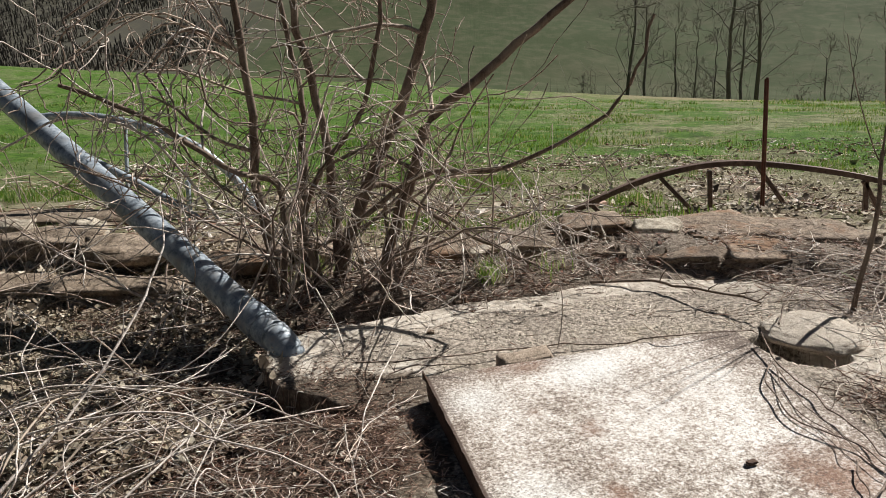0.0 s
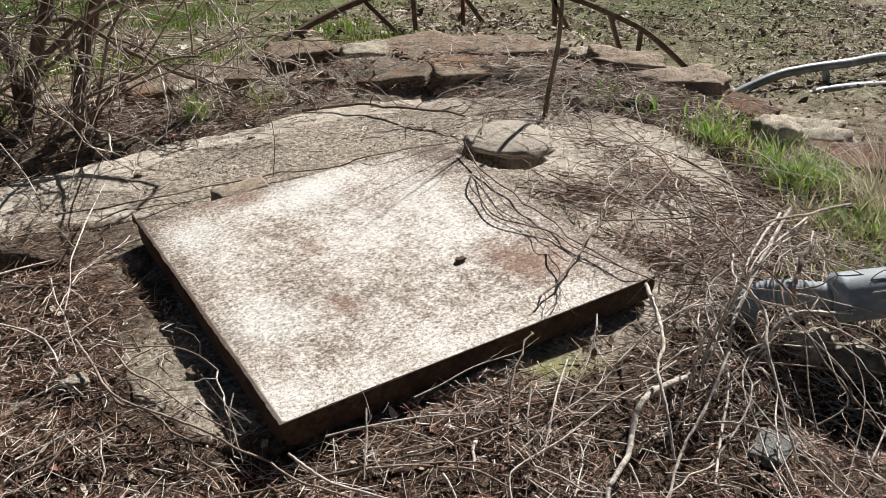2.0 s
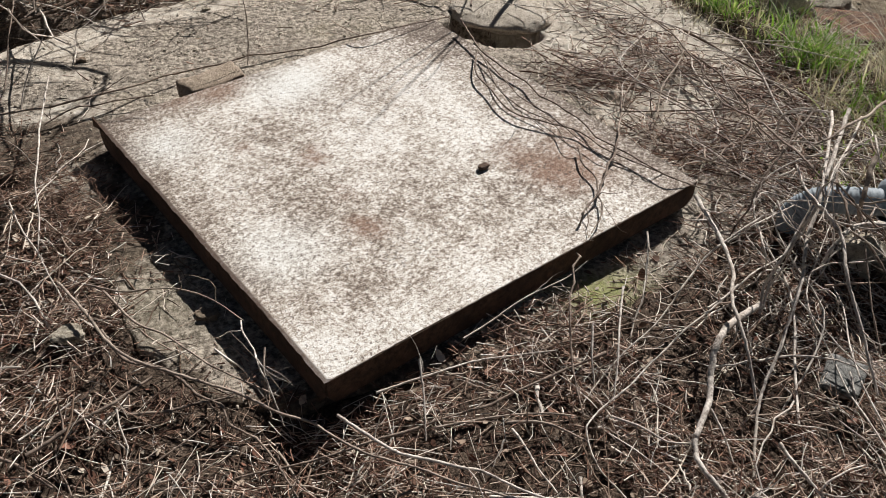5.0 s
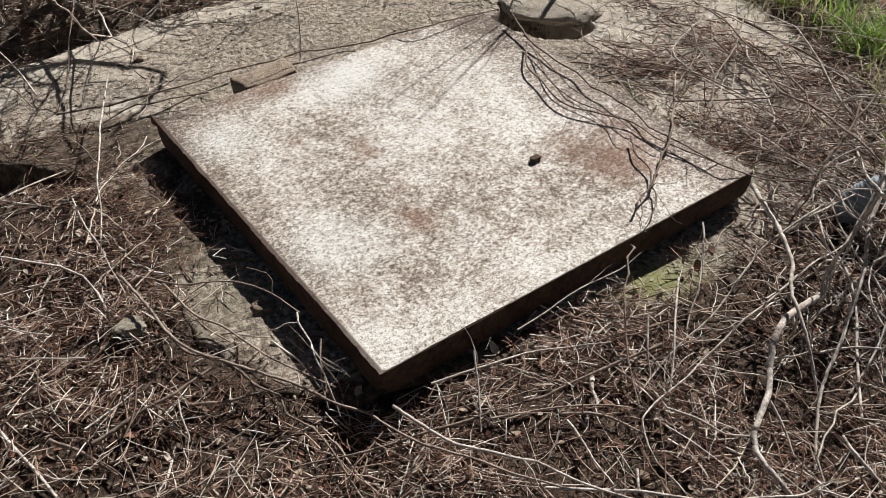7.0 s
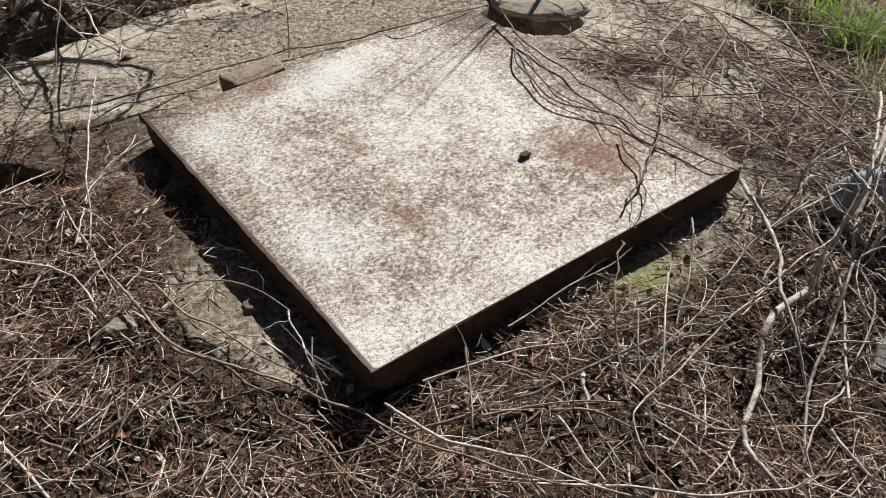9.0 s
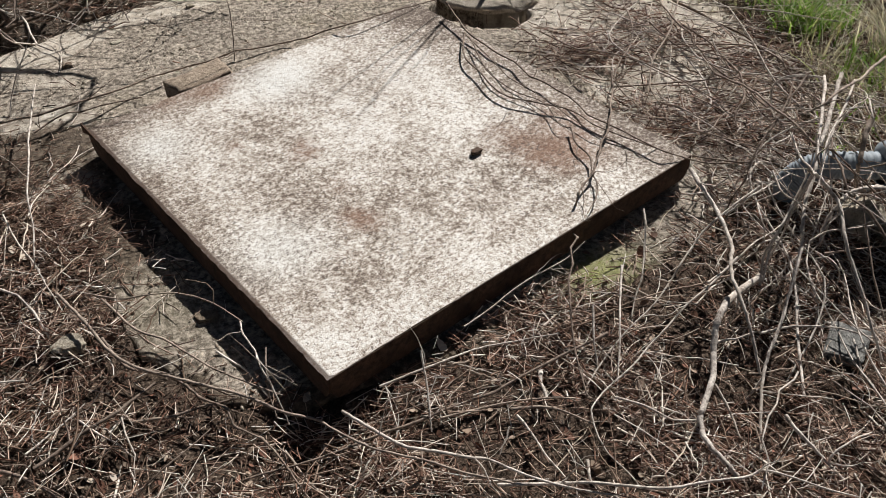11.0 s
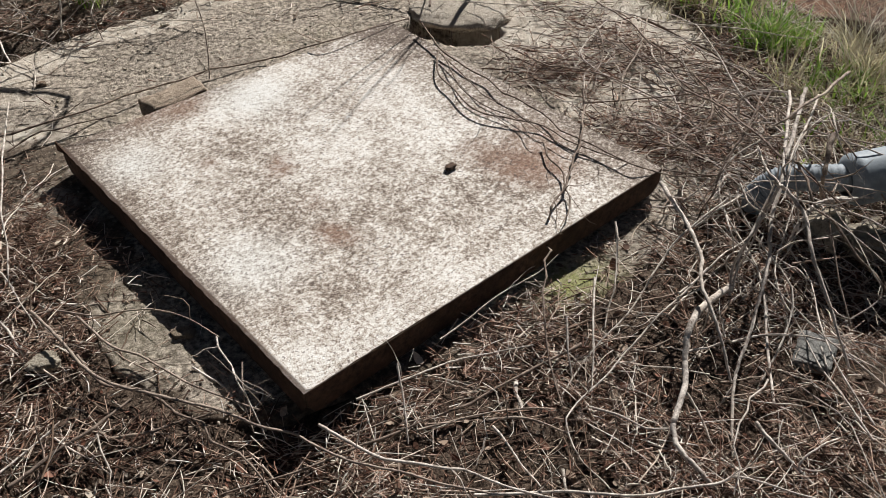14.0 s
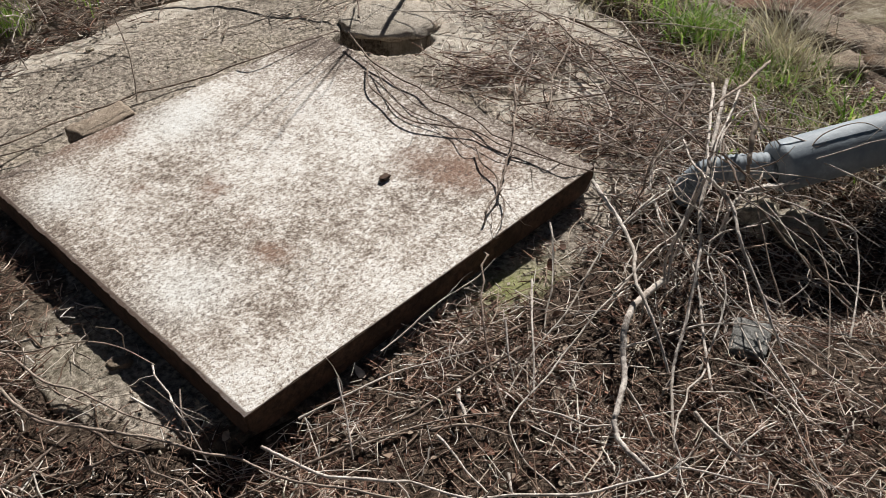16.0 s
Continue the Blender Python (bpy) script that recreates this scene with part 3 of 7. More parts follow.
# ---- the steel cover ----
SIDE, FLANGE_H = 1.3, 0.08
PF, PR, PTL = Vector((0.664, 1.969, 0.165)), Vector((1.907, 2.31, 0.189)), Vector((0.324, 3.223, 0.23))
U, V = (PR - PF).normalized(), (PTL - PF)
V = (V - U * V.dot(U)).normalized()
COVER = Matrix((U, V, U.cross(V))).transposed().to_4x4()
COVER.translation = PF
COVER_INV = np.array(COVER.inverted())


def over_cover(x, y, margin=0.0):
    """Whether a place in plan lies under the cover, give or take a margin."""
    a = COVER_INV[0, 0] * x + COVER_INV[0, 1] * y + COVER_INV[0, 2] * 0.2 + COVER_INV[0, 3]
    b = COVER_INV[1, 0] * x + COVER_INV[1, 1] * y + COVER_INV[1, 2] * 0.2 + COVER_INV[1, 3]
    return (a > -margin) & (a < SIDE + margin) & (b > -margin) & (b < SIDE + margin)


def build_cover():
    root = tagged(new("steel_cover"), "square rusty steel cover with pale worn coating and folded edges", "hatch cover")
    root.matrix_world = COVER
    n = 131
    g = np.linspace(0, SIDE, n)
    X, Y = np.meshgrid(g, g, indexing="ij")
    sag = -0.008 * np.sin(np.pi * X / SIDE) * np.sin(np.pi * Y / SIDE) + 0.002 * value_noise(X * 4, Y * 4, 21)
    X[0], X[-1] = 0.003 * value_noise(g * 60, g * 0, 22) - 0.002, SIDE + 0.002 * value_noise(g * 60, g * 0, 23)
    Y[:, 0], Y[:, -1] = 0.002 * value_noise(g * 60, g * 0, 24), SIDE + 0.002 * value_noise(g * 60, g * 0, 25)
    top = np.stack([X, Y, sag], -1).reshape(-1, 3)
    i = (np.arange(n - 1)[:, None] * n + np.arange(n - 1)[None]).ravel()
    quads = np.stack([i, i + n, i + n + 1, i + 1], -1)
    verts = np.vstack([top, top + (0, 0, -0.006)])
    rim = np.r_[np.arange(n) * n, (n - 1) * n + np.arange(1, n), (np.arange(n - 2, -1, -1)) * n + n - 1, np.arange(n - 2, 0, -1)]
    nxt = np.roll(rim, -1)
    walls = np.stack([rim, rim + n * n, nxt + n * n, nxt], -1)
    sheet = raw_mesh("top_sheet", verts, np.vstack([quads, quads[:, ::-1] + n * n, walls]), PLATE, False)
    sheet.materials.append(FLANGE)
    sheet.polygons.foreach_set("material_index", np.r_[np.zeros(len(quads), np.int32), np.ones(len(quads) + len(walls), np.int32)])
    part("top_sheet", sheet, None, root)
    for k in range(4):
        bm = bmesh.new()
        cut = 0.022
        outline = [(0.002, -0.001), (SIDE - 0.002, -0.001), (SIDE - 0.002, -FLANGE_H * 0.6), (SIDE - cut, -FLANGE_H), (cut, -FLANGE_H), (0.002, -FLANGE_H * 0.6)]
        steps = []
        for (xa, za), (xb, zb) in zip(outline, outline[1:] + outline[:1]):
            m = 24 if abs(xb - xa) > 0.5 else 1
            steps += [(xa + (xb - xa) * q / m, za + (zb - za) * q / m) for q in range(m)]
        rough = [(x, z + (0.0015 * noise.noise((x * 18, z * 9, k * 3.1)) if z < -0.02 else 0)) for x, z in steps]
        face = bm.faces.new([bm.verts.new((x, -0.0015, z)) for x, z in rough])
        solid = bmesh.ops.extrude_face_region(bm, geom=[face])
        bmesh.ops.translate(bm, vec=(0, 0.007, 0), verts=[v for v in solid["geom"] if isinstance(v, bmesh.types.BMVert)])
        bmesh.ops.recalc_face_normals(bm, faces=bm.faces)
        bmesh.ops.transform(bm, matrix=Matrix.Translation((SIDE / 2, SIDE / 2, 0)) @ Matrix.Rotation(k * math.pi / 2, 4, "Z") @ Matrix.Translation((-SIDE / 2, -SIDE / 2, 0)), verts=bm.verts)
        part("flange", bm, FLANGE, root, "dark flaking rusty folded flange")
    # the sheet's edge curls up at one corner
    bm = bmesh.new()
    rows = []
    for k in range(7):
        q = k / 6
        y, rise = SIDE - 0.07 * (1 - q), 0.03 * q ** 2
        rows.append([bm.verts.new((-0.003 - 0.012 * q ** 2 + w, y, z)) for w, z in ((0, -0.004), (0.001, rise), (0.006, rise - 0.001), (0.007, -0.004))])
    for a, b in zip(rows, rows[1:]):
        for k in range(4):
            bm.faces.new((a[k], b[k], b[(k + 1) % 4], a[(k + 1) % 4]))
    bm.faces.new(rows[0][::-1])
    bm.faces.new(rows[-1])
    bmesh.ops.recalc_face_normals(bm, faces=bm.faces)
    part("curled_corner", bm, FLANGE, root, "torn rusty edge curling up at the corner")
    return root


build_cover()


# ---- stones ----
def stone_mesh(name, size, seed, mat, round_off=0.35, cuts=11, rough=0.06, warp=1.0):
    bm = bmesh.new()
    bmesh.ops.create_cube(bm, size=2)
    bmesh.ops.subdivide_edges(bm, edges=bm.edges[:], cuts=cuts, use_grid_fill=True)
    off = Vector((seed * 3.7, seed * 1.9, seed * 5.3))
    for v in bm.verts:
        p = v.co.copy()
        ball = p.normalized() * 1.15
        p = p.lerp(ball, round_off)
        d = noise.noise(p * 0.9 + off) * 0.42 + noise.noise(p * 2.2 + off) * 0.2 + noise.noise(p * 6 + off) * rough * 1.3 + noise.noise(p * 14 + off) * rough * 0.6
        p *= 1 + d * warp
        v.co = Vector((p.x * size[0] / 2, p.y * size[1] / 2, p.z * size[2] / 2))
    for f in bm.faces:
        f.smooth = True
    me = bpy.data.meshes.new(name)
    bm.to_mesh(me)
    bm.free()
    me.materials.append(mat)
    return me


def stone(x, y, size, turn=0, mat=None, label="", name="stone", seed=1, lift=None, tip=0, group="", round_off=0.5, warp=1.0, sink=0.0):
    base = float(slab_top(x, y) if in_slab(x, y) else ground_height(x, y)) if lift is None else lift
    ob = new(name, stone_mesh(name, size, seed, mat or GREY_STONE, round_off, warp=warp))
    ob.matrix_world = pose(x, y, base + size[2] * (0.12 - sink), tip + 5 * math.sin(seed * 7), 5 * math.sin(seed * 3), turn)
    return tagged(ob, label or "weathered grey fieldstone lying in the soil", "stone", group)


# low wall and loose stones round the slab
FAR_RIM = [
    # added stone: shuts out daylight behind the lintel so its gap stays black
    (1.2, 5.36, 0.44, 0.14, 0.12, 3, BROWN_STONE, 35, "added brown stone blocking daylight behind a lintel's gap"),
    (1.56, 5.02, 0.26, 0.22, 0.2, -6, PALE_STONE, 3, "pale grey rounded stone on the ruined rim"),
    (1.88, 5.06, 0.58, 0.54, 0.12, 12, BROWN_STONE, 4, "flat rust-stained brown stone on the ruined rim"),
    (2.38, 4.98, 0.56, 0.5, 0.12, -4, BROWN_STONE, 5, "broad flat rust-red stone on the ruined rim"),
    (1.2, 4.74, 0.32, 0.2, 0.13, -15, GREY_STONE, 6, "lichened grey stone on the ruined rim"),
    (2.12, 4.66, 0.66, 0.4, 0.1, 9, BROWN_STONE, 7, "large flat grey stone slab bedded in soil"),
    (1.66, 4.7, 0.4, 0.36, 0.09, -20, BROWN_STONE, 33, "broken flat orange-brown stone bedded in soil"),
    (2.62, 4.9, 0.26, 0.24, 0.16, 20, GREY_STONE, 34, "grey angular rim stone"),
    (2.84, 4.82, 0.2, 0.18, 0.2, 20, PALE_STONE, 8, "rounded pale stone among dead stems"),
    (3.02, 4.56, 0.44, 0.3, 0.15, -25, GREY_STONE, 9, "grey rounded rim stone"),
]
SIDE_RIM = [
    (3.16, 4.28, 0.5, 0.3, 0.17, -30, TAN_STONE, 10, "brown-grey rounded rim stone"),
    (3.4, 3.95, 0.32, 0.26, 0.14, -50, RED_STONE, 11, "brown broken rim stone"),
    (3.56, 3.68, 0.46, 0.28, 0.2, -40, PALE_STONE, 12, "smooth tan-grey boulder on the rim"),
    (3.2, 3.4, 0.22, 0.17, 0.15, 15, PALE_STONE, 13, "small pale angular stone beside grass"),
    (3.54, 3.16, 0.62, 0.42, 0.17, -62, RED_STONE, 14, "large flat rust-red stone beside grass"),
    (3.62, 2.72, 0.5, 0.36, 0.18, -75, BROWN_STONE, 15, "dark brown flat rim stone"),
    (3.2, 2.5, 0.26, 0.17, 0.08, -30, GREY_STONE, 16, "flat grey stone among dry grass"),
    (3.72, 3.5, 0.42, 0.26, 0.17, -70, GREY_STONE, 17, "long smooth grey rim stone"),
    (0.62, 4.84, 0.26, 0.16, 0.09, 6, PALE_STONE, 18, "cream-coloured flat stone beside a dark gap"),
    (0.86, 4.92, 0.26, 0.2, 0.12, -10, GREY_STONE, 19, "grey stone beside dead stems"),
    (0.4, 5.06, 0.34, 0.24, 0.11, 10, BROWN_STONE, 20, "dark brown stone at the rim"),
]
LOW_WALL = [
    (-2.7, 6.5, 0.95, 0.4, 0.15, 4, GREY_STONE, 22, "long flat grey wall stone"),
    (-2.12, 5.86, 0.24, 0.2, 0.2, 0, PALE_STONE, 23, "round pale fieldstone on the low wall"),
    (-2.66, 5.72, 0.4, 0.3, 0.22, 14, PALE_STONE, 24, "pale holed stone on the low wall"),
    (-2.2, 5.3, 0.8, 0.42, 0.24, -6, GREY_STONE, 25, "big squared grey wall stone"),
    (-1.5, 5.12, 0.62, 0.4, 0.2, 5, GREY_STONE, 26, "squared grey wall stone"),
    (-2.25, 4.75, 1.0, 0.26, 0.12, 7, GREY_STONE, 27, "long flat grey wall stone"),
    (-1.35, 4.72, 0.8, 0.26, 0.12, 3, GREY_STONE, 28, "long flat grey-brown wall stone"),
    (-0.78, 4.95, 0.5, 0.32, 0.16, -8, BROWN_STONE, 29, "brown wall stone under the shrub"),
    (-0.35, 5.05, 0.4, 0.3, 0.16, 10, GREY_STONE, 30, "grey wall stone under the shrub"),
    (0.02, 5.0, 0.36, 0.26, 0.13, -12, GREY_STONE, 31, "grey wall stone behind the shrub"),
    (2.285, 1.985, 0.13, 0.11, 0.1, 25, PALE_STONE, 32, "mossy pale stone beside a hollow under dead canes"),
    (2.385, 1.925, 0.15, 0.12, 0.11, -20, PALE_STONE, 38, "pale chalky stone under the pipe"),
]
for x, y, sx, sy, sz, turn, mat, seed, label in FAR_RIM + SIDE_RIM + LOW_WALL:
    far = y > 3.4 and x > -0.3
    stone(x, y, (sx, sy, sz * 0.95), turn, mat, label, seed=seed, group="stones of the ruined rim", tip=8 if 1 < x < 2.5 and far and y < 4.8 else 0, round_off=0.35 if far else 0.5, sink=(0.7 if 1 < x < 2.5 and y < 4.8 else 0.16 if x > 2.9 else 0.36 if sz < 0.14 else 0.42) if far else 0.0, warp=(0.9 if x > 2.9 else 0.55) if far else 1.1)

stone(1.22, 5.18, (0.36, 0.26, 0.06), 4, BROWN_STONE, "dark brown lintel stone over a black gap", seed=2, lift=float(ground_height(1.22, 5.18)) + 0.035, group="stones of the ruined rim", round_off=0.3, warp=0.5)
stone(1.05, 5.16, (0.1, 0.16, 0.06), 12, GREY_STONE, "grey stone carrying one end of a lintel", seed=36, group="stones of the ruined rim")
stone(1.39, 5.15, (0.09, 0.16, 0.06), -8, BROWN_STONE, "brown stone carrying one end of a lintel", seed=37, group="stones of the ruined rim")

# small stones
for x, y, sx, sy, sz, turn, mat, seed, label in [
    (0.31, 3.84, 0.035, 0.028, 0.022, 0, BROWN_STONE, 42, "small dark pebble on the concrete"),
    (0.47, 2.37, 0.05, 0.035, 0.02, -10, GREY_STONE, 44, "small grey stone chip in shade"),
    (0.44, 4.2, 0.06, 0.045, 0.04, 15, BROWN_STONE, 45, "orange-brown stone at the slab edge"),
    (0.5, 3.95, 0.04, 0.022, 0.008, 5, PALE_STONE, 46, "thin pale stone flake on the concrete"),
    (0.82, 4.12, 0.03, 0.022, 0.016, 5, PALE_STONE, 47, "tiny white pebble on the concrete"),
    (2.1, 2.32, 0.025, 0.02, 0.014, 5, PALE_STONE, 48, "tiny pale pebble on the concrete"),
    (-0.75, 2.75, 0.07, 0.05, 0.035, 5, PALE_STONE, 49, "pale rounded pebble in leaf litter"),
    (-0.3, 2.95, 0.09, 0.06, 0.025, -25, GREY_STONE, 50, "flat grey pebble in leaf litter"),
    (0.35, 4.62, 0.06, 0.04, 0.025, 30, PALE_STONE, 51, "pale pebble behind the slab"),
    (2.45, 4.05, 0.07, 0.09, 0.1, 30, PALE_STONE, 52, "pale pointed stone under dead stems"),
]:
    stone(x, y, (sx, sy, sz), turn, mat, label, "pebble", seed)
stone(0.145, 2.384, (0.066, 0.048, 0.022), -20, PALE_STONE, "small pale flat stone chip", "pebble", 43, 0.128)
stone(0.71, 3.425, (0.22, 0.13, 0.075), 15, TAN_STONE, "flat tan stone wedged behind the cover's edge", "flat_stone", 41, float(slab_level(3.5)) + 0.036, round_off=0.3, warp=0.35)
stone(1.872, 1.612, (0.115, 0.09, 0.02), 35, SLATE, "dark grey broken slate piece on the soil", "slate_fragment", 60, float(ground_height(1.87, 1.61)) + 0.024, round_off=0.04, warp=0.4)
stone(1.965, 3.715, (0.37, 0.34, 0.07), -46, LUMP, "rough pale lump of broken concrete overhanging a hole", "concrete_lump", 63, float(slab_level(3.78)) - 0.004, round_off=0.8, warp=0.6)

clod = new("clod", stone_mesh("clod", (0.036, 0.022, 0.009), 71, FLANGE, 0.5, 6, 0.3))
clod.matrix_world = pose(1.35, 2.6, 0.203, 0, 0, 20)
tagged(clod, "small dark clod of dirt on the steel cover", "dirt")


# ---- pipes and iron ----
def pipe_mesh(name, points, radius, mat, sides=28, count=40, ridges=0.0, mouth=None):
    line = smooth_line(points, count)
    r = np.full(count, radius)
    if mouth:
        r[:3] = np.linspace(mouth, radius, 3)
    if ridges:
        r = r + ridges * np.sin(np.arange(count) * 2.1)
    outer, q = strand_arrays(line[None], r[None], sides)
    inner, q2 = strand_arrays(line[None], (r - 0.006)[None], sides)
    n = len(outer)
    k, k2 = np.arange(sides), (np.arange(sides) + 1) % sides
    ends = [np.stack([k, k + n, k2 + n, k2], -1)]
    e = n - sides
    ends.append(np.stack([k + e, k2 + e, k2 + e + n, k + e + n], -1))
    return raw_mesh(name, np.vstack([outer, inner]), np.vstack([q, q2[:, ::-1] + n, *ends]), mat)


def build_pipe(points, radius, label, collars, mat=ZINC, mouth=None):
    root = tagged(new("metal_pipe"), label, "pipe")
    part("tube", pipe_mesh("tube", points, radius, mat, count=60, mouth=mouth), None, root)
    line = smooth_line(points, 200)
    for u in collars:
        i = int(u * 199)
        seg = line[max(0, i - 2):i + 4]
        part("collar", pipe_mesh("collar", [seg[0], seg[len(seg) // 2], seg[-1]], radius + 0.007, mat, 28, 6), None, root)
    return root


build_pipe([(-0.285, 3.68, 0.07), (-0.315, 3.7, 0.15), (-0.375, 3.75, 0.205), (-0.47, 3.832, 0.243), (-1.237, 4.539, 0.601), (-2.431, 5.624, 1.143), (-3.624, 6.709, 1.686)], 0.071, "weathered blue-grey galvanised pipe leaning on the slab's broken edge", (0.5,))
right_pipe = build_pipe([(2.315, 1.99, 0.207), (2.48, 1.942, 0.224), (2.645, 1.894, 0.24), (3.2, 1.735, 0.295), (4.4, 1.39, 0.415)], 0.077, "weathered blue-grey galvanised pipe lying among dead canes", (), PIPE_ZINC, 0.05)
part("corrugated_sleeve", pipe_mesh("corrugated_sleeve", [(2.13, 2.12, 0.1), (2.125, 2.118, 0.14), (2.14, 2.105, 0.175), (2.18, 2.081, 0.205), (2.258, 2.034, 0.212), (2.36, 1.98, 0.212)], 0.039, PIPE_ZINC, 28, 90, 0.0025), None, right_pipe, "crinkled narrower sleeve")


def build_hoop(rim, struts, radius, mat, label, rim_name="rail"):
    root = tagged(new("feeder_ring"), label, "feeder ring", "old livestock feeder rings")
    for line in rim:
        part(rim_name, pipe_mesh(rim_name, line, radius, mat, 14, 48), None, root)
    for a, b, w in struts:
        part("strut", bar(a, b, w, w * 0.55), mat, root)
    return root


def build_arch():
    """A big iron ring half sunk behind the wall, with flat struts."""
    root = tagged(new("iron_ring"), "rusty iron ring with flat struts half sunk in the ground", "iron ring")
    line = smooth_line([(0.95, 6.25, -0.06), (1.25, 6.2, 0.13), (1.83, 6.2, 0.36), (2.42, 6.2, 0.425), (3.27, 6.2, 0.29), (3.78, 6.2, 0.09), (4.12, 6.2, -0.1), (4.54, 6.18, -0.46), (4.66, 6.18, -0.6)], 90)
    T = np.gradient(line, axis=0)
    T /= np.linalg.norm(T, axis=1, keepdims=True)
    side = np.array((0, 1.0, 0)) * np.ones_like(T)
    up = np.cross(side, T)
    up *= np.sign(up[:, 2:3])
    w, h = 0.026, 0.018
    ring = np.stack([line - side * w - up * h, line - side * w + up * h, line + side * w + up * h, line + side * w - up * h], 1)
    i = np.arange(len(line) - 1)[:, None] * 4
    k, k2 = np.arange(4)[None], (np.arange(4)[None] + 1) % 4
    q = np.stack(np.broadcast_arrays(i + k, i + k2, i + 4 + k2, i + 4 + k), -1).reshape(-1, 4)
    part("rim", raw_mesh("rim", ring.reshape(-1, 3), q, IRON, False), None, root)
    for a, b in [((1.34, 0.18), (1.56, -0.03)), ((1.84, 0.34), (2.22, -0.06)), ((2.18, 0.38), (2.21, -0.1)), ((2.51, 0.4), (2.95, -0.2)), ((3.27, 0.27), (3.3, -0.3)), ((3.25, 0.27), (3.62, -0.36)), ((3.74, 0.1), (3.99, -0.55)), ((4.02, -0.04), (3.98, -0.6))]:
        part("strut", bar((a[0], 6.2, a[1]), (b[0], 6.2, b[1]), 0.036, 0.03), IRON, root)
    return root


build_arch()

post = tagged(new("fence_post"), "thin rusty red steel fence post with chipped paint", "post")
part("stem", bar((2.475, 5.9, -0.25), (2.44, 5.9, 1.04), 0.036, 0.012), POST_RED, post)
part("rib", bar((2.475, 5.918, -0.25), (2.44, 5.918, 1.03), 0.01, 0.026, 0.002), POST_RED, post)

build_hoop([[(-2.95, 7.0, 0.83), (-2.6, 7.0, 0.835), (-2.22, 7.0, 0.77), (-1.75, 7.0, 0.6), (-1.46, 7.0, 0.36), (-1.3, 7.05, 0.1), (-1.26, 7.05, -0.1)],
            [(-2.5, 6.9, 0.5), (-2.06, 6.85, 0.26), (-1.78, 6.8, 0.1), (-1.6, 6.8, -0.06)]],
           [((-1.71, 6.8, 0.32), (-1.73, 6.8, -0.05), 0.05), ((-2.22, 7.0, 0.77), (-2.3, 7.0, 0.0), 0.04)], 0.032, ZINC, "bent blue-grey galvanised feeder ring standing in grass")
build_hoop([[(4.1, 5.7, -0.66), (4.33, 5.6, -0.5), (4.8, 5.6, -0.34), (5.1, 5.6, -0.3), (5.5, 5.6, -0.29), (6.0, 5.7, -0.31), (6.8, 5.9, -0.49), (7.1, 6.0, -0.79)],
            [(4.7, 5.3, -0.5), (4.95, 5.3, -0.4), (5.2, 5.3, -0.38), (5.7, 5.35, -0.42), (6.4, 5.5, -0.55)]],
           [((5.3, 5.6, -0.3), (5.42, 5.6, -0.64), 0.06), ((5.42, 5.6, -0.47), (5.9, 5.55, -0.59), 0.05)], 0.036, DULL_ZINC, "bent blue-grey galvanised feeder ring lying on bare ground")


# ---- branching plants ----
def grow(rng, start, way, length, radius, depth, out, steps=7, wander=0.16, kids=4, lift=0.12, spread=0.75, thin=0.0):
    """Collects curved branches (points, radii) from one stem on."""
    p, d = np.array(start, float), np.array(way, float) / np.linalg.norm(way)
    pts = [p.copy()]
    for k in range(steps):
        d = d + rng.normal(0, wander, 3) + (0, 0, lift * 0.3)
        d /= np.linalg.norm(d)
        p = p + d * length / steps
        pts.append(p.copy())
    rad = np.maximum(np.linspace(radius, radius * (0.45 if depth else 0.25), steps + 1), thin)
    out.append((np.array(pts), rad))
    if depth:
        for k in range(kids):
            u = 0.25 + 0.75 * (k + rng.random()) / kids
            i = min(int(u * steps), steps - 1)
            axis = pts[i + 1] - pts[i]
            axis /= np.linalg.norm(axis)
            side = rng.normal(0, 1, 3)
            side -= axis * side.dot(axis)
            side /= np.linalg.norm(side)
            grow(rng, pts[i], axis * (1 - 0.4 * spread) + side * spread, length * rng.uniform(0.35, 0.65), rad[i] * rng.uniform(0.4, 0.62), depth - 1, out, steps, wander * 1.15, kids, lift, spread, thin)


def branch_mesh(name, found, mat, sides=5):
    return strands(name, np.stack([p for p, _ in found]), np.stack([r for _, r in found]), mat, sides)


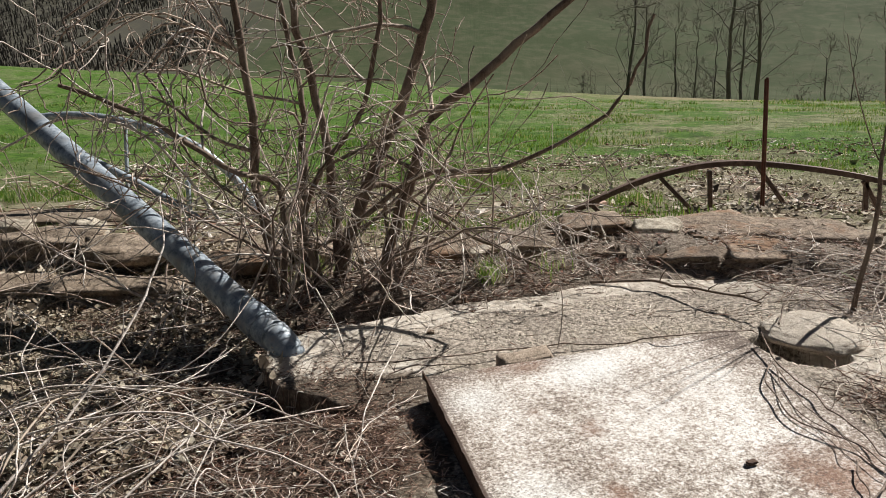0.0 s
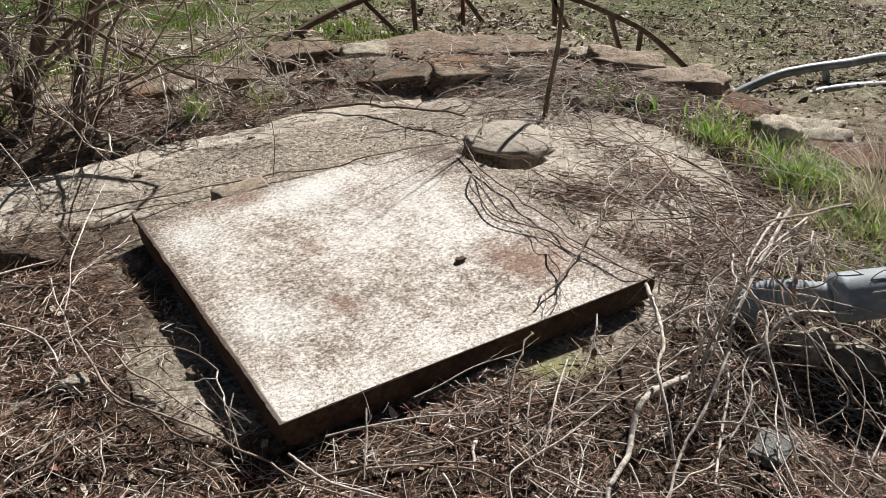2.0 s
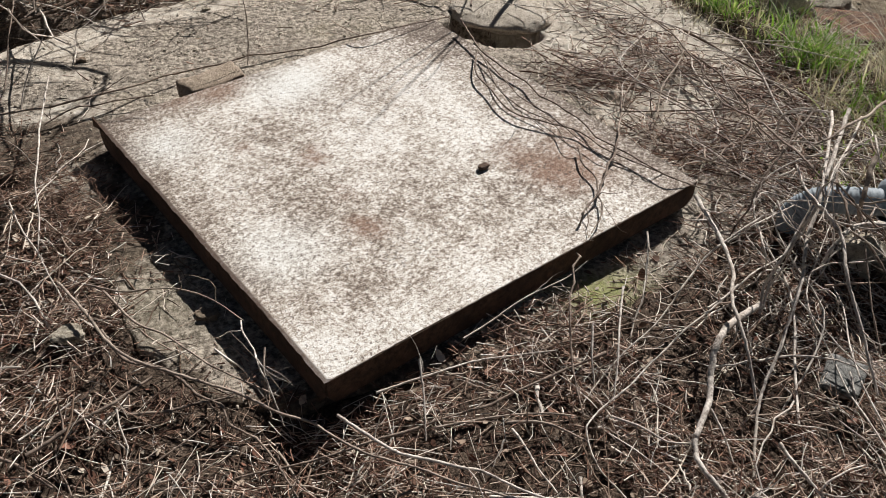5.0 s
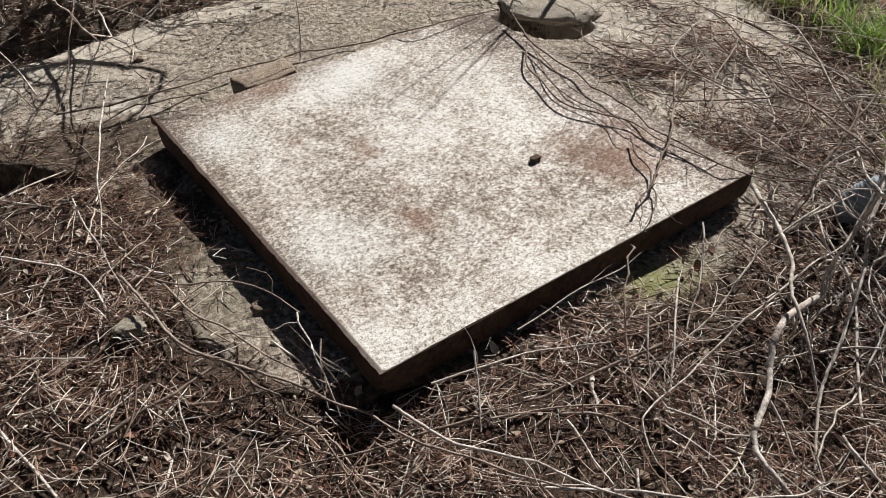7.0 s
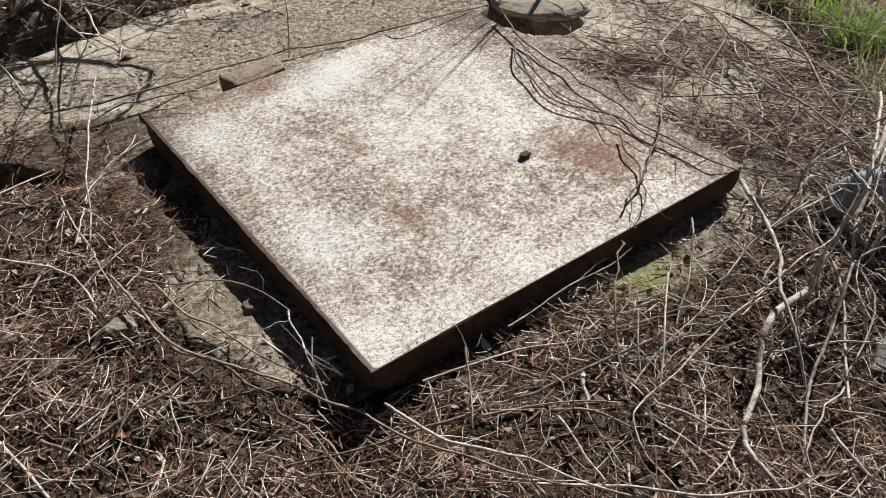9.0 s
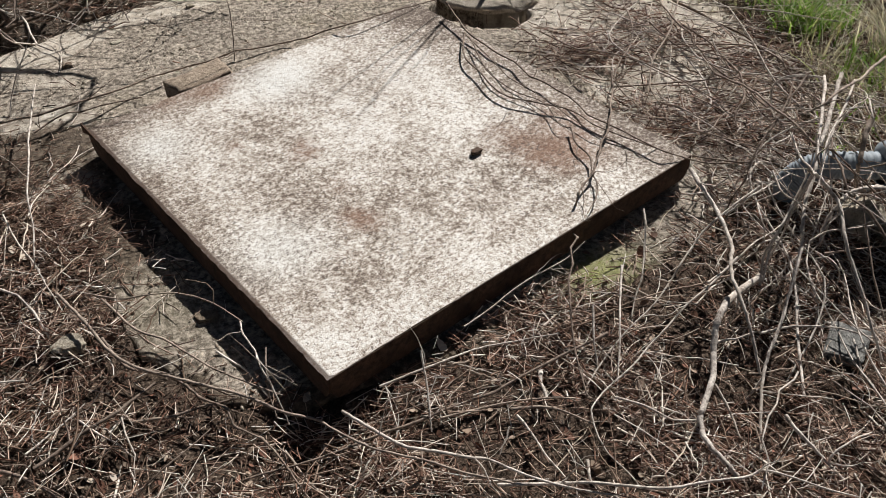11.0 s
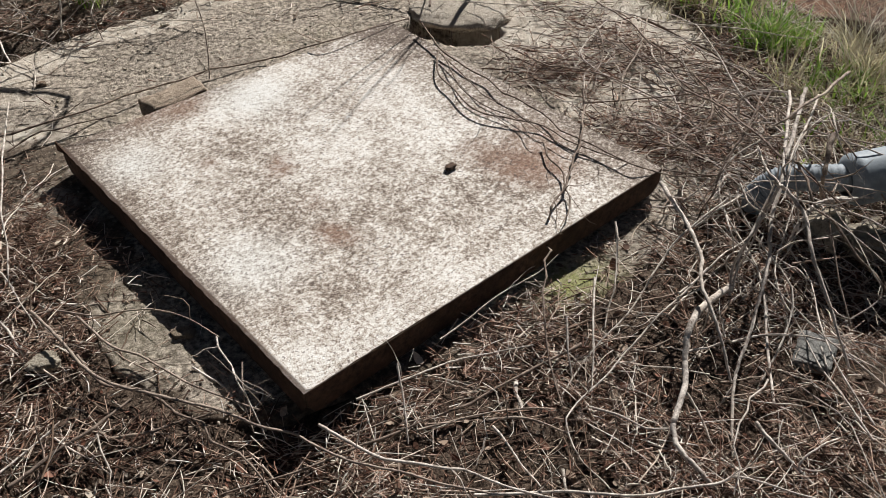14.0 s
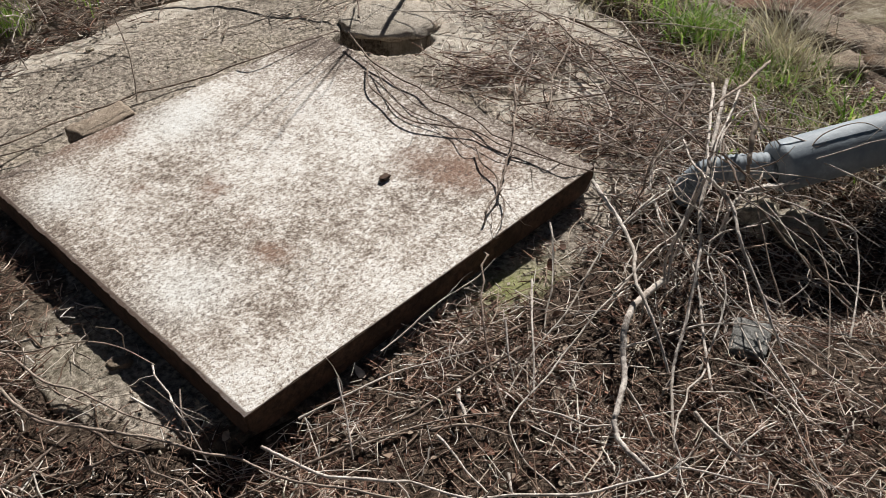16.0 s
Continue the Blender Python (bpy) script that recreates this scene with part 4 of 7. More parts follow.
def build_shrub():
    rng = np.random.default_rng(11)
    root = tagged(new("shrub"), "bare many-stemmed brown shrub with tangled leafless twigs", "shrub")
    trunks = [
        ([(0.04, 4.5, 0.1), (0.08, 4.5, 0.38), (0.2, 4.5, 0.67), (0.31, 4.5, 0.98), (0.55, 4.5, 1.18), (0.8, 4.5, 1.39), (1.04, 4.5, 1.58), (1.15, 4.48, 1.68)], 0.032),
        ([(-0.22, 4.55, 0.08), (-0.14, 4.55, 0.49), (-0.02, 4.55, 0.78), (0.15, 4.55, 1.21), (0.28, 4.55, 1.61), (0.3, 4.52, 1.8)], 0.036),
        ([(-0.24, 4.6, 0.08), (-0.19, 4.6, 0.54), (-0.18, 4.6, 1.07), (-0.24, 4.6, 1.63), (-0.22, 4.6, 1.82)], 0.028),
        ([(-0.55, 4.6, 0.08), (-0.57, 4.6, 0.27), (-0.62, 4.6, 0.74), (-0.63, 4.6, 1.15), (-0.66, 4.6, 1.64), (-0.67, 4.6, 1.8)], 0.03),
    ]
    limbs = [
        ([(-0.47, 4.5, 0.08), (-0.49, 4.5, 0.27), (-0.48, 4.5, 0.72), (-0.73, 4.45, 0.85), (-1.15, 4.4, 1.15), (-1.52, 4.4, 1.3)], 0.02),
        ([(-0.05, 4.45, 0.55), (0.28, 4.4, 0.79), (0.59, 4.4, 0.79), (0.87, 4.4, 0.9), (1.11, 4.4, 1.05), (1.24, 4.4, 1.29), (1.28, 4.4, 1.5)], 0.013),
        ([(0.0, 4.55, 0.7), (0.12, 4.6, 0.68), (0.4, 4.6, 0.46), (0.7, 4.6, 0.29), (0.9, 4.58, 0.2)], 0.014),
        ([(-0.4, 4.65, 0.08), (-0.4, 4.7, 0.6), (-0.38, 4.7, 1.1), (-0.5, 4.7, 1.7)], 0.024),
        ([(-0.3, 4.5, 0.1), (-0.32, 4.45, 0.6), (0.05, 4.4, 1.15), (0.2, 4.35, 1.8)], 0.018),
    ]
    for line, r in trunks + limbs:
        pts = smooth_line(line, 22)
        pts[2:] += np.cumsum(rng.normal(0, 0.011, (20, 3)), 0) * (1, 1, 0.2)
        stem = part("stem", strands("stem", pts[None], np.linspace(r, r * 0.5, 22)[None] * 1.05, BARK, 8), None, root)
        found = []
        for k in range(8 if r > 0.015 else 5):
            i = rng.integers(5, 21)
            axis = pts[i] - pts[i - 1]
            axis /= np.linalg.norm(axis)
            side = rng.normal(0, 1, 3)
            side -= axis * side.dot(axis)
            side /= np.linalg.norm(side)
            grow(rng, pts[i], axis * 0.5 + side, rng.uniform(0.35, 0.95), min(0.011, r * rng.uniform(0.25, 0.45)), 2, found, 8, 0.13, 4, -0.12, 0.9, 0.0026)
        # nothing grows far out on the open side
        found = [(p, q) for p, q in found if not ((p[:, 0] > 0.55) & (p[:, 2] > 0.85)).any() and p[:, 2].max() < 1.85] or found[:1]
        tagged(part("twig_mass", branch_mesh("twig_mass", found, TWIG if r > 0.022 else CANE, 4), None, stem), kind="stuff")
    # long twigs sweeping out over the pipe
    for k in range(9):
        found = []
        grow(rng, (rng.normal(-1.2, 0.3), rng.normal(4.35, 0.15), 0.12), (rng.normal(0, 0.6), rng.normal(0, 0.4), 1), rng.uniform(0.8, 1.5), rng.uniform(0.004, 0.009), 1, found, 9, 0.2, 6, -0.3, 0.9, 0.0022)
        part("sucker", branch_mesh("sucker", found, CANE if k % 2 else TWIG, 4), None, root)
    # thin suckers from the base
    for k in range(44):
        found = []
        a = (rng.normal(-0.35, 0.36), rng.normal(4.55, 0.14), 0.1)
        grow(rng, a, (rng.normal(0, 0.7), rng.normal(-0.15, 0.5), 1), rng.uniform(0.5, 1.7), rng.uniform(0.004, 0.0115), 1, found, 9, 0.11, 4, -0.12, 0.9, 0.0025)
        part("sucker", branch_mesh("sucker", found, (TWIG, VINE, CANE, VINE)[k % 4], 4), None, root)
    # pale twigs hanging over the pipe's upper end
    for k in range(14):
        found = []
        a = (rng.normal(-1.25, 0.28), rng.normal(4.35, 0.12), rng.uniform(1.3, 1.75))
        grow(rng, a, (rng.normal(0, 0.5), rng.normal(0, 0.3), -1), rng.uniform(0.4, 0.9), rng.uniform(0.004, 0.007), 1, found, 9, 0.3, 5, -0.2, 0.9, 0.003)
        top = np.array([(-0.64, 4.6, 1.4), ((a[0] - 0.64) / 2, 4.5, a[2] + 0.2), a])
        found.append((smooth_line(top, 10), np.full(10, 0.005)))
        part("hanging_twig", branch_mesh("hanging_twig", found, (CANE, VINE, TWIG)[k % 3], 4), None, root)
    return root


build_shrub()


def build_sapling():
    rng = np.random.default_rng(5)
    root = tagged(new("sapling"), "forked leafless grey-brown sapling rising among dead stems", "sapling")
    trunk = smooth_line([(2.22, 3.93, 0.1), (2.24, 3.94, 0.28), (2.285, 3.95, 0.5), (2.299, 3.95, 0.69), (2.293, 3.95, 0.8), (2.292, 3.95, 0.91)], 22)
    stem = part("stem", strands("stem", trunk[None], np.linspace(0.0135, 0.008, 22)[None], BARK, 9), None, root)
    limbs = [
        ([(2.292, 3.95, 0.89), (2.303, 3.95, 1.09), (2.324, 3.96, 1.233), (2.342, 3.97, 1.395), (2.37, 3.98, 1.65)], 0.0042),
        ([(2.285, 3.95, 0.86), (2.26, 3.95, 0.904), (2.189, 3.94, 1.071), (2.129, 3.93, 1.24), (2.09, 3.93, 1.404)], 0.003),
        ([(2.3, 3.95, 0.88), (2.308, 3.95, 0.919), (2.342, 3.96, 1.065), (2.359, 3.97, 1.184), (2.411, 3.98, 1.323), (2.433, 4.0, 1.437)], 0.003),
        ([(2.295, 3.95, 0.87), (2.306, 3.95, 0.895), (2.404, 3.94, 0.952), (2.519, 3.93, 1.034), (2.6, 3.92, 1.1)], 0.0022),
        ([(2.296, 3.95, 1.0), (2.295, 3.95, 1.043), (2.283, 3.96, 1.163), (2.273, 3.97, 1.305), (2.27, 3.97, 1.45)], 0.0026),
    ]
    for line, r in limbs:
        pts = smooth_line(line, 18)
        limb = part("limb", strands("limb", pts[None], np.linspace(r * 1.25, r * 0.5, 18)[None], BARK, 7), None, stem)
        found = []
        for i in (8, 12, 15):
            grow(rng, pts[i], pts[i] - pts[i - 3] + rng.normal(0, 0.05, 3), rng.uniform(0.1, 0.25), r * 0.3, 0, found, 7, 0.12)
        tagged(part("twig_mass", branch_mesh("twig_mass", found, TWIG, 4), None, stem), kind="stuff")


build_sapling()


# ---- single dead canes and vines that can be told apart ----
def cane(points, r, label, mat=None, name="dead_cane", twigs=0, seed=1, count=26, wobble=2.6):
    rng = np.random.default_rng(seed)
    root = tagged(new(name), label, "cane", "dead canes")
    count = count * 2 if mat is VINE and r < 0.004 else count
    pts = smooth_line(points, count)
    pts[1:-1] += rng.normal(0, r * 0.1, (count - 2, 3))
    reach = np.r_[0, np.cumsum(np.linalg.norm(np.diff(pts, axis=0), axis=1))]
    knotty = mat is VINE and r < 0.004
    bends = max(3, int(reach[-1] / (0.055 if knotty else 0.11)))
    kink = rng.normal(0, min(0.01, (2.0 if knotty else wobble) * r), (bends + 1, 3))
    w = reach / reach[-1] * bends
    pts += np.stack([np.interp(w, np.arange(bends + 1), kink[:, k]) for k in range(3)], -1) * (1, 1, 0.4) * np.sin(np.linspace(0, np.pi, count))[:, None]
    R = r * np.linspace(1, 0.55, count) * (1 + 0.06 * rng.normal(0, 1, count))
    if knotty:
        R = R * (1 + 0.55 * np.exp(-((w - np.round(w)) / 0.12) ** 2))
    part("stem", strands("stem", pts[None], R[None], mat or CANE, 7), None, root)
    if twigs:
        for k in range(twigs):
            found = []
            i = rng.integers(3, count - 2)
            axis = pts[i + 1] - pts[i]
            axis /= np.linalg.norm(axis)
            side = rng.normal(0, 1, 3) + (0, 0, 0.6)
            grow(rng, pts[i], axis * 0.8 + side * 0.6, rng.uniform(0.06, 0.2), r * 0.5, 0, found, 7, 0.2)
            part("twig", branch_mesh("twig", found, mat or CANE, 4), None, root)
    return root

PALE, DARK = "bleached grey-tan dead cane arching over leaf litter", "thin dark brown dead vine trailing over the cover"
KNEE, STUB = "thick bleached cane bent at a knee", "short broken stub of bleached cane"
LYING, DARKC = "long grey-brown dead cane lying on leaf litter", "dark brown dead cane lying on leaf litter"
STICK, VINES = "thin pale stick leaning against the cover's flange", "dark knotty dead vine trailing over bare concrete"
cane([(1.728, 1.797, 0.187), (1.616, 1.760, 0.197), (1.543, 1.722, 0.197), (1.503, 1.689, 0.170), (1.458, 1.640, 0.144), (1.383, 1.565, 0.127), (1.364, 1.542, 0.114), (1.353, 1.484, 0.100), (1.364, 1.431, 0.079), (1.379, 1.410, 0.053)], 0.0095, KNEE, CANE, seed=1, twigs=0, count=60, wobble=0.9)
cane([(2.274, 2.172, 0.432), (2.170, 2.089, 0.412), (2.082, 2.015, 0.389), (1.978, 1.924, 0.351), (1.911, 1.877, 0.315), (1.857, 1.816, 0.287), (1.844, 1.794, 0.254), (1.787, 1.752, 0.226), (1.744, 1.718, 0.189), (1.672, 1.660, 0.158), (1.623, 1.626, 0.136), (1.583, 1.593, 0.111), (1.526, 1.532, 0.087), (1.467, 1.451, 0.054)], 0.006, PALE, CANE, seed=2, twigs=2, count=84, wobble=0.9)
cane([(1.812, 2.194, 0.240), (1.761, 2.052, 0.251), (1.729, 1.967, 0.255), (1.681, 1.884, 0.249), (1.635, 1.817, 0.244), (1.603, 1.738, 0.230), (1.584, 1.672, 0.195), (1.574, 1.629, 0.156), (1.570, 1.594, 0.116)], 0.006, PALE, CANE, seed=3, twigs=2, count=54, wobble=0.9)
cane([(1.903, 1.891, 0.394), (1.939, 1.871, 0.362), (1.943, 1.806, 0.325), (1.898, 1.732, 0.297), (1.891, 1.681, 0.250), (1.876, 1.614, 0.202), (1.862, 1.555, 0.149), (1.872, 1.513, 0.088)], 0.0056, PALE, CANE, seed=4, twigs=2, count=48, wobble=0.9)
cane([(1.643, 1.682, 0.132), (1.723, 1.667, 0.133), (1.762, 1.623, 0.155), (1.859, 1.615, 0.106), (1.938, 1.581, 0.072)], 0.0034, PALE, CANE, seed=5, twigs=2, count=30, wobble=0.9)
cane([(1.508, 1.694, 0.148), (1.562, 1.682, 0.154), (1.600, 1.670, 0.162)], 0.0034, PALE, CANE, seed=6, twigs=0, count=18, wobble=0.9)
cane([(1.745, 1.805, 0.146), (1.763, 1.833, 0.202), (1.777, 1.833, 0.250), (1.795, 1.829, 0.300), (1.860, 1.863, 0.333), (1.915, 1.898, 0.378), (1.941, 1.920, 0.415)], 0.004, PALE, CANE, seed=7, twigs=2, count=42, wobble=0.9)
cane([(1.888, 2.010, 0.274), (1.780, 1.994, 0.247), (1.700, 1.978, 0.221), (1.642, 1.954, 0.194), (1.586, 1.923, 0.182), (1.554, 1.909, 0.158), (1.478, 1.872, 0.144), (1.397, 1.847, 0.124), (1.334, 1.822, 0.106), (1.269, 1.793, 0.086), (1.217, 1.760, 0.087)], 0.003, PALE, CANE, seed=8, twigs=2, count=66, wobble=0.9)
cane([(1.707, 1.858, 0.154), (1.668, 1.873, 0.146), (1.598, 1.874, 0.150), (1.529, 1.895, 0.142), (1.434, 1.903, 0.137), (1.345, 1.915, 0.116), (1.255, 1.927, 0.115), (1.203, 1.933, 0.104)], 0.0028, PALE, STALK, seed=9, twigs=1, count=48, wobble=0.9)
cane([(1.755, 1.906, 0.159), (1.643, 1.864, 0.149), (1.540, 1.830, 0.143), (1.459, 1.798, 0.130), (1.399, 1.779, 0.116), (1.328, 1.745, 0.114), (1.240, 1.716, 0.109), (1.185, 1.686, 0.111), (1.170, 1.666, 0.102), (1.157, 1.620, 0.092), (1.157, 1.575, 0.077), (1.168, 1.515, 0.074), (1.171, 1.479, 0.068)], 0.0028, PALE, CANE, seed=10, twigs=2, count=78, wobble=0.9)
cane([(1.996, 2.853, 0.182), (1.944, 2.765, 0.163), (1.800, 2.572, 0.226), (1.731, 2.496, 0.216), (1.653, 2.421, 0.212), (1.594, 2.358, 0.208), (1.531, 2.302, 0.205), (1.488, 2.258, 0.208), (1.461, 2.235, 0.146), (1.414, 2.138, 0.173), (1.370, 2.081, 0.164), (1.321, 2.014, 0.159), (1.276, 1.945, 0.157), (1.241, 1.867, 0.127), (1.214, 1.795, 0.111), (1.191, 1.722, 0.099)], 0.0036, DARK, VINE, seed=11, twigs=4, count=96, wobble=0.9, name="dead_vine")
cane([(1.655, 2.566, 0.219), (1.627, 2.481, 0.215), (1.620, 2.421, 0.212), (1.598, 2.356, 0.208), (1.580, 2.307, 0.205), (1.535, 2.244, 0.202), (1.482, 2.195, 0.199)], 0.0029, DARK, VINE, seed=12, twigs=3, count=42, wobble=0.9, name="dead_vine")
cane([(1.639, 3.419, 0.294), (1.630, 3.212, 0.260), (1.655, 3.088, 0.253), (1.687, 2.906, 0.244), (1.724, 2.716, 0.234), (1.743, 2.547, 0.225), (1.787, 2.459, 0.220), (1.827, 2.344, 0.214), (1.908, 2.284, 0.186), (1.978, 2.222, 0.195), (2.067, 2.182, 0.198)], 0.0031, DARK, VINE, seed=13, twigs=3, count=66, wobble=0.9, name="dead_vine")
cane([(1.615, 3.219, 0.260), (1.547, 3.079, 0.251), (1.546, 2.959, 0.243), (1.549, 2.844, 0.236), (1.600, 2.749, 0.230), (1.688, 2.654, 0.224), (1.732, 2.529, 0.218), (1.786, 2.427, 0.213), (1.814, 2.382, 0.210), (1.984, 2.406, 0.110)], 0.0029, DARK, VINE, seed=14, twigs=3, count=60, wobble=0.9, name="dead_vine")
cane([(1.621, 3.193, 0.259), (1.578, 2.981, 0.246), (1.584, 2.832, 0.237), (1.643, 2.717, 0.230), (1.631, 2.592, 0.222), (1.653, 2.563, 0.219)], 0.002, DARK, VINE, seed=15, twigs=2, count=36, wobble=0.9, name="dead_vine")
cane([(1.615, 3.228, 0.260), (1.621, 3.022, 0.248), (1.622, 2.883, 0.240), (1.660, 2.746, 0.231), (1.695, 2.535, 0.219), (1.730, 2.464, 0.214)], 0.002, DARK, VINE, seed=16, twigs=2, count=36, wobble=0.9, name="dead_vine")
cane([(2.526, 3.195, 0.208), (2.391, 3.049, 0.203), (2.310, 2.971, 0.198), (2.221, 2.898, 0.194), (2.152, 2.834, 0.185), (2.082, 2.748, 0.168), (2.067, 2.693, 0.156), (2.051, 2.622, 0.143), (2.016, 2.549, 0.128)], 0.0036, VINES, TWIG, seed=17, twigs=4, count=54, wobble=0.9, name="dead_vine")
cane([(2.327, 3.287, 0.214), (2.268, 3.130, 0.197), (2.173, 3.000, 0.183), (2.077, 2.927, 0.172), (2.009, 2.860, 0.165), (1.996, 2.821, 0.155), (1.993, 2.714, 0.143), (2.001, 2.627, 0.133), (2.004, 2.536, 0.117)], 0.003, VINES, TWIG, seed=18, twigs=4, count=54, wobble=0.9, name="dead_vine")
cane([(2.545, 3.250, 0.183), (2.566, 3.100, 0.179), (2.591, 2.996, 0.169), (2.601, 2.881, 0.170), (2.598, 2.799, 0.161), (2.541, 2.712, 0.158)], 0.0052, VINES, BARK, seed=19, twigs=3, count=36, wobble=0.9, name="dead_vine")
cane([(2.022, 2.878, 0.164), (2.073, 2.956, 0.171), (2.129, 2.988, 0.176), (2.219, 2.978, 0.182), (2.265, 2.941, 0.183)], 0.0022, PALE, CANE, seed=20, twigs=1, count=30, wobble=0.9)
cane([(2.332, 3.105, 0.193), (2.322, 2.950, 0.182), (2.341, 2.844, 0.179), (2.417, 2.781, 0.168), (2.526, 2.702, 0.166)], 0.003, VINES, VINE, seed=21, twigs=3, count=30, wobble=0.9, name="dead_vine")
cane([(2.446, 3.047, 0.181), (2.427, 2.860, 0.186), (2.355, 2.652, 0.188), (2.304, 2.480, 0.190), (2.245, 2.292, 0.212), (2.176, 2.096, 0.263), (2.136, 1.957, 0.282), (2.132, 1.854, 0.276)], 0.003, VINES, VINE, seed=22, twigs=4, count=48, wobble=0.9, name="dead_vine")
cane([(2.054, 2.659, 0.155), (2.107, 2.562, 0.148), (2.124, 2.412, 0.141), (2.126, 2.267, 0.170), (2.110, 2.114, 0.196)], 0.0024, VINES, TWIG, seed=23, twigs=3, count=30, wobble=0.9, name="dead_vine")
cane([(2.202, 2.280, 0.285), (2.086, 2.217, 0.240), (1.996, 2.171, 0.197), (1.914, 2.134, 0.158)], 0.003, VINES, VINE, seed=24, twigs=2, count=24, wobble=0.9, name="dead_vine")
cane([(2.357, 2.465, 0.159), (2.345, 2.465, 0.228), (2.318, 2.411, 0.294), (2.386, 2.398, 0.289), (2.423, 2.353, 0.288), (2.389, 2.295, 0.231), (2.315, 2.212, 0.176)], 0.0026, PALE, CANE, seed=25, twigs=1, count=42, wobble=0.9)
cane([(2.367, 2.196, 0.362), (2.221, 2.089, 0.381), (2.101, 2.006, 0.405), (2.007, 1.937, 0.403), (1.908, 1.854, 0.382), (1.859, 1.822, 0.384)], 0.0024, PALE, CANE, seed=26, twigs=2, count=36, wobble=0.9)
cane([(2.093, 1.913, 0.223), (2.145, 1.927, 0.228), (2.191, 1.922, 0.226), (2.250, 1.911, 0.220), (2.323, 1.893, 0.208)], 0.006, PALE, CANE, seed=27, twigs=1, count=30, wobble=0.9)
cane([(1.626, 2.143, 0.200), (1.602, 2.098, 0.182), (1.562, 2.042, 0.159), (1.494, 1.967, 0.146), (1.465, 1.934, 0.127), (1.425, 1.888, 0.104)], 0.0033, PALE, CANE, seed=28, twigs=1, count=36, wobble=0.9)
cane([(1.324, 1.916, 0.162), (1.288, 1.846, 0.125), (1.271, 1.800, 0.079)], 0.0032, PALE, CANE, seed=29, twigs=0, count=18, wobble=0.9)
cane([(1.473, 2.013, 0.157), (1.365, 1.856, 0.139), (1.301, 1.765, 0.098), (1.264, 1.708, 0.077)], 0.003, PALE, CANE, seed=30, twigs=0, count=24, wobble=0.9)
cane([(1.243, 1.686, 0.104), (1.295, 1.628, 0.096), (1.337, 1.581, 0.092), (1.374, 1.551, 0.099)], 0.0033, PALE, CANE, seed=31, twigs=1, count=24, wobble=0.9)
cane([(1.536, 1.473, 0.116), (1.537, 1.417, 0.102), (1.556, 1.363, 0.077), (1.567, 1.313, 0.063)], 0.005, PALE, CANE, seed=32, twigs=1, count=24, wobble=0.9)
cane([(1.557, 1.356, 0.075), (1.574, 1.358, 0.102), (1.625, 1.363, 0.105), (1.702, 1.374, 0.078)], 0.003, PALE, CANE, seed=33, twigs=0, count=24, wobble=0.9)
cane([(0.900, 1.607, 0.087), (1.028, 1.548, 0.088), (1.088, 1.515, 0.097), (1.202, 1.441, 0.102), (1.281, 1.416, 0.109), (1.366, 1.395, 0.102), (1.401, 1.386, 0.108), (1.442, 1.348, 0.105), (1.480, 1.307, 0.101), (1.536, 1.256, 0.096)], 0.0036, LYING, CANE, seed=34, twigs=3, count=60, wobble=0.9)
cane([(1.018, 1.763, 0.098), (1.084, 1.740, 0.098), (1.128, 1.713, 0.087), (1.171, 1.663, 0.075)], 0.004, LYING, TWIG, seed=35, twigs=1, count=24, wobble=0.9)
cane([(0.862, 1.803, 0.108), (0.956, 1.795, 0.096), (1.047, 1.776, 0.094), (1.120, 1.751, 0.096), (1.158, 1.728, 0.100)], 0.003, LYING, TWIG, seed=36, twigs=2, count=30, wobble=0.9)
cane([(0.671, 1.916, 0.111), (0.708, 1.854, 0.107), (0.750, 1.741, 0.145), (0.795, 1.713, 0.137), (0.866, 1.669, 0.128), (0.912, 1.656, 0.110), (0.953, 1.607, 0.106), (1.005, 1.557, 0.097), (1.071, 1.508, 0.084), (1.116, 1.472, 0.086)], 0.0042, LYING, CANE, seed=37, twigs=3, count=60, wobble=0.9)
cane([(0.144, 2.531, 0.179), (0.195, 2.395, 0.177), (0.230, 2.284, 0.167), (0.280, 2.204, 0.163), (0.356, 2.135, 0.161), (0.418, 2.074, 0.158), (0.491, 2.021, 0.138), (0.551, 1.972, 0.114), (0.616, 1.936, 0.091), (0.649, 1.880, 0.090), (0.686, 1.794, 0.119), (0.726, 1.731, 0.145), (0.785, 1.691, 0.131), (0.840, 1.644, 0.116), (0.898, 1.604, 0.109), (0.929, 1.588, 0.098)], 0.0042, LYING, TWIG, seed=38, twigs=4, count=96, wobble=0.9)
cane([(0.243, 2.470, 0.169), (0.302, 2.330, 0.168), (0.356, 2.263, 0.166), (0.385, 2.209, 0.166), (0.432, 2.132, 0.159), (0.492, 2.064, 0.151), (0.563, 2.003, 0.129)], 0.0034, LYING, TWIG, seed=39, twigs=4, count=42, wobble=0.9)
cane([(0.220, 2.364, 0.137), (0.265, 2.250, 0.126), (0.334, 2.190, 0.132), (0.382, 2.114, 0.126), (0.436, 2.020, 0.120), (0.477, 1.948, 0.099), (0.510, 1.888, 0.091), (0.526, 1.773, 0.105)], 0.0036, DARKC, VINE, seed=40, twigs=4, count=48, wobble=0.9)
cane([(0.031, 2.056, 0.111), (0.099, 2.081, 0.120), (0.182, 2.114, 0.125), (0.248, 2.140, 0.129), (0.310, 2.171, 0.128)], 0.0055, DARKC, VINE, seed=41, twigs=2, count=30, wobble=0.9)
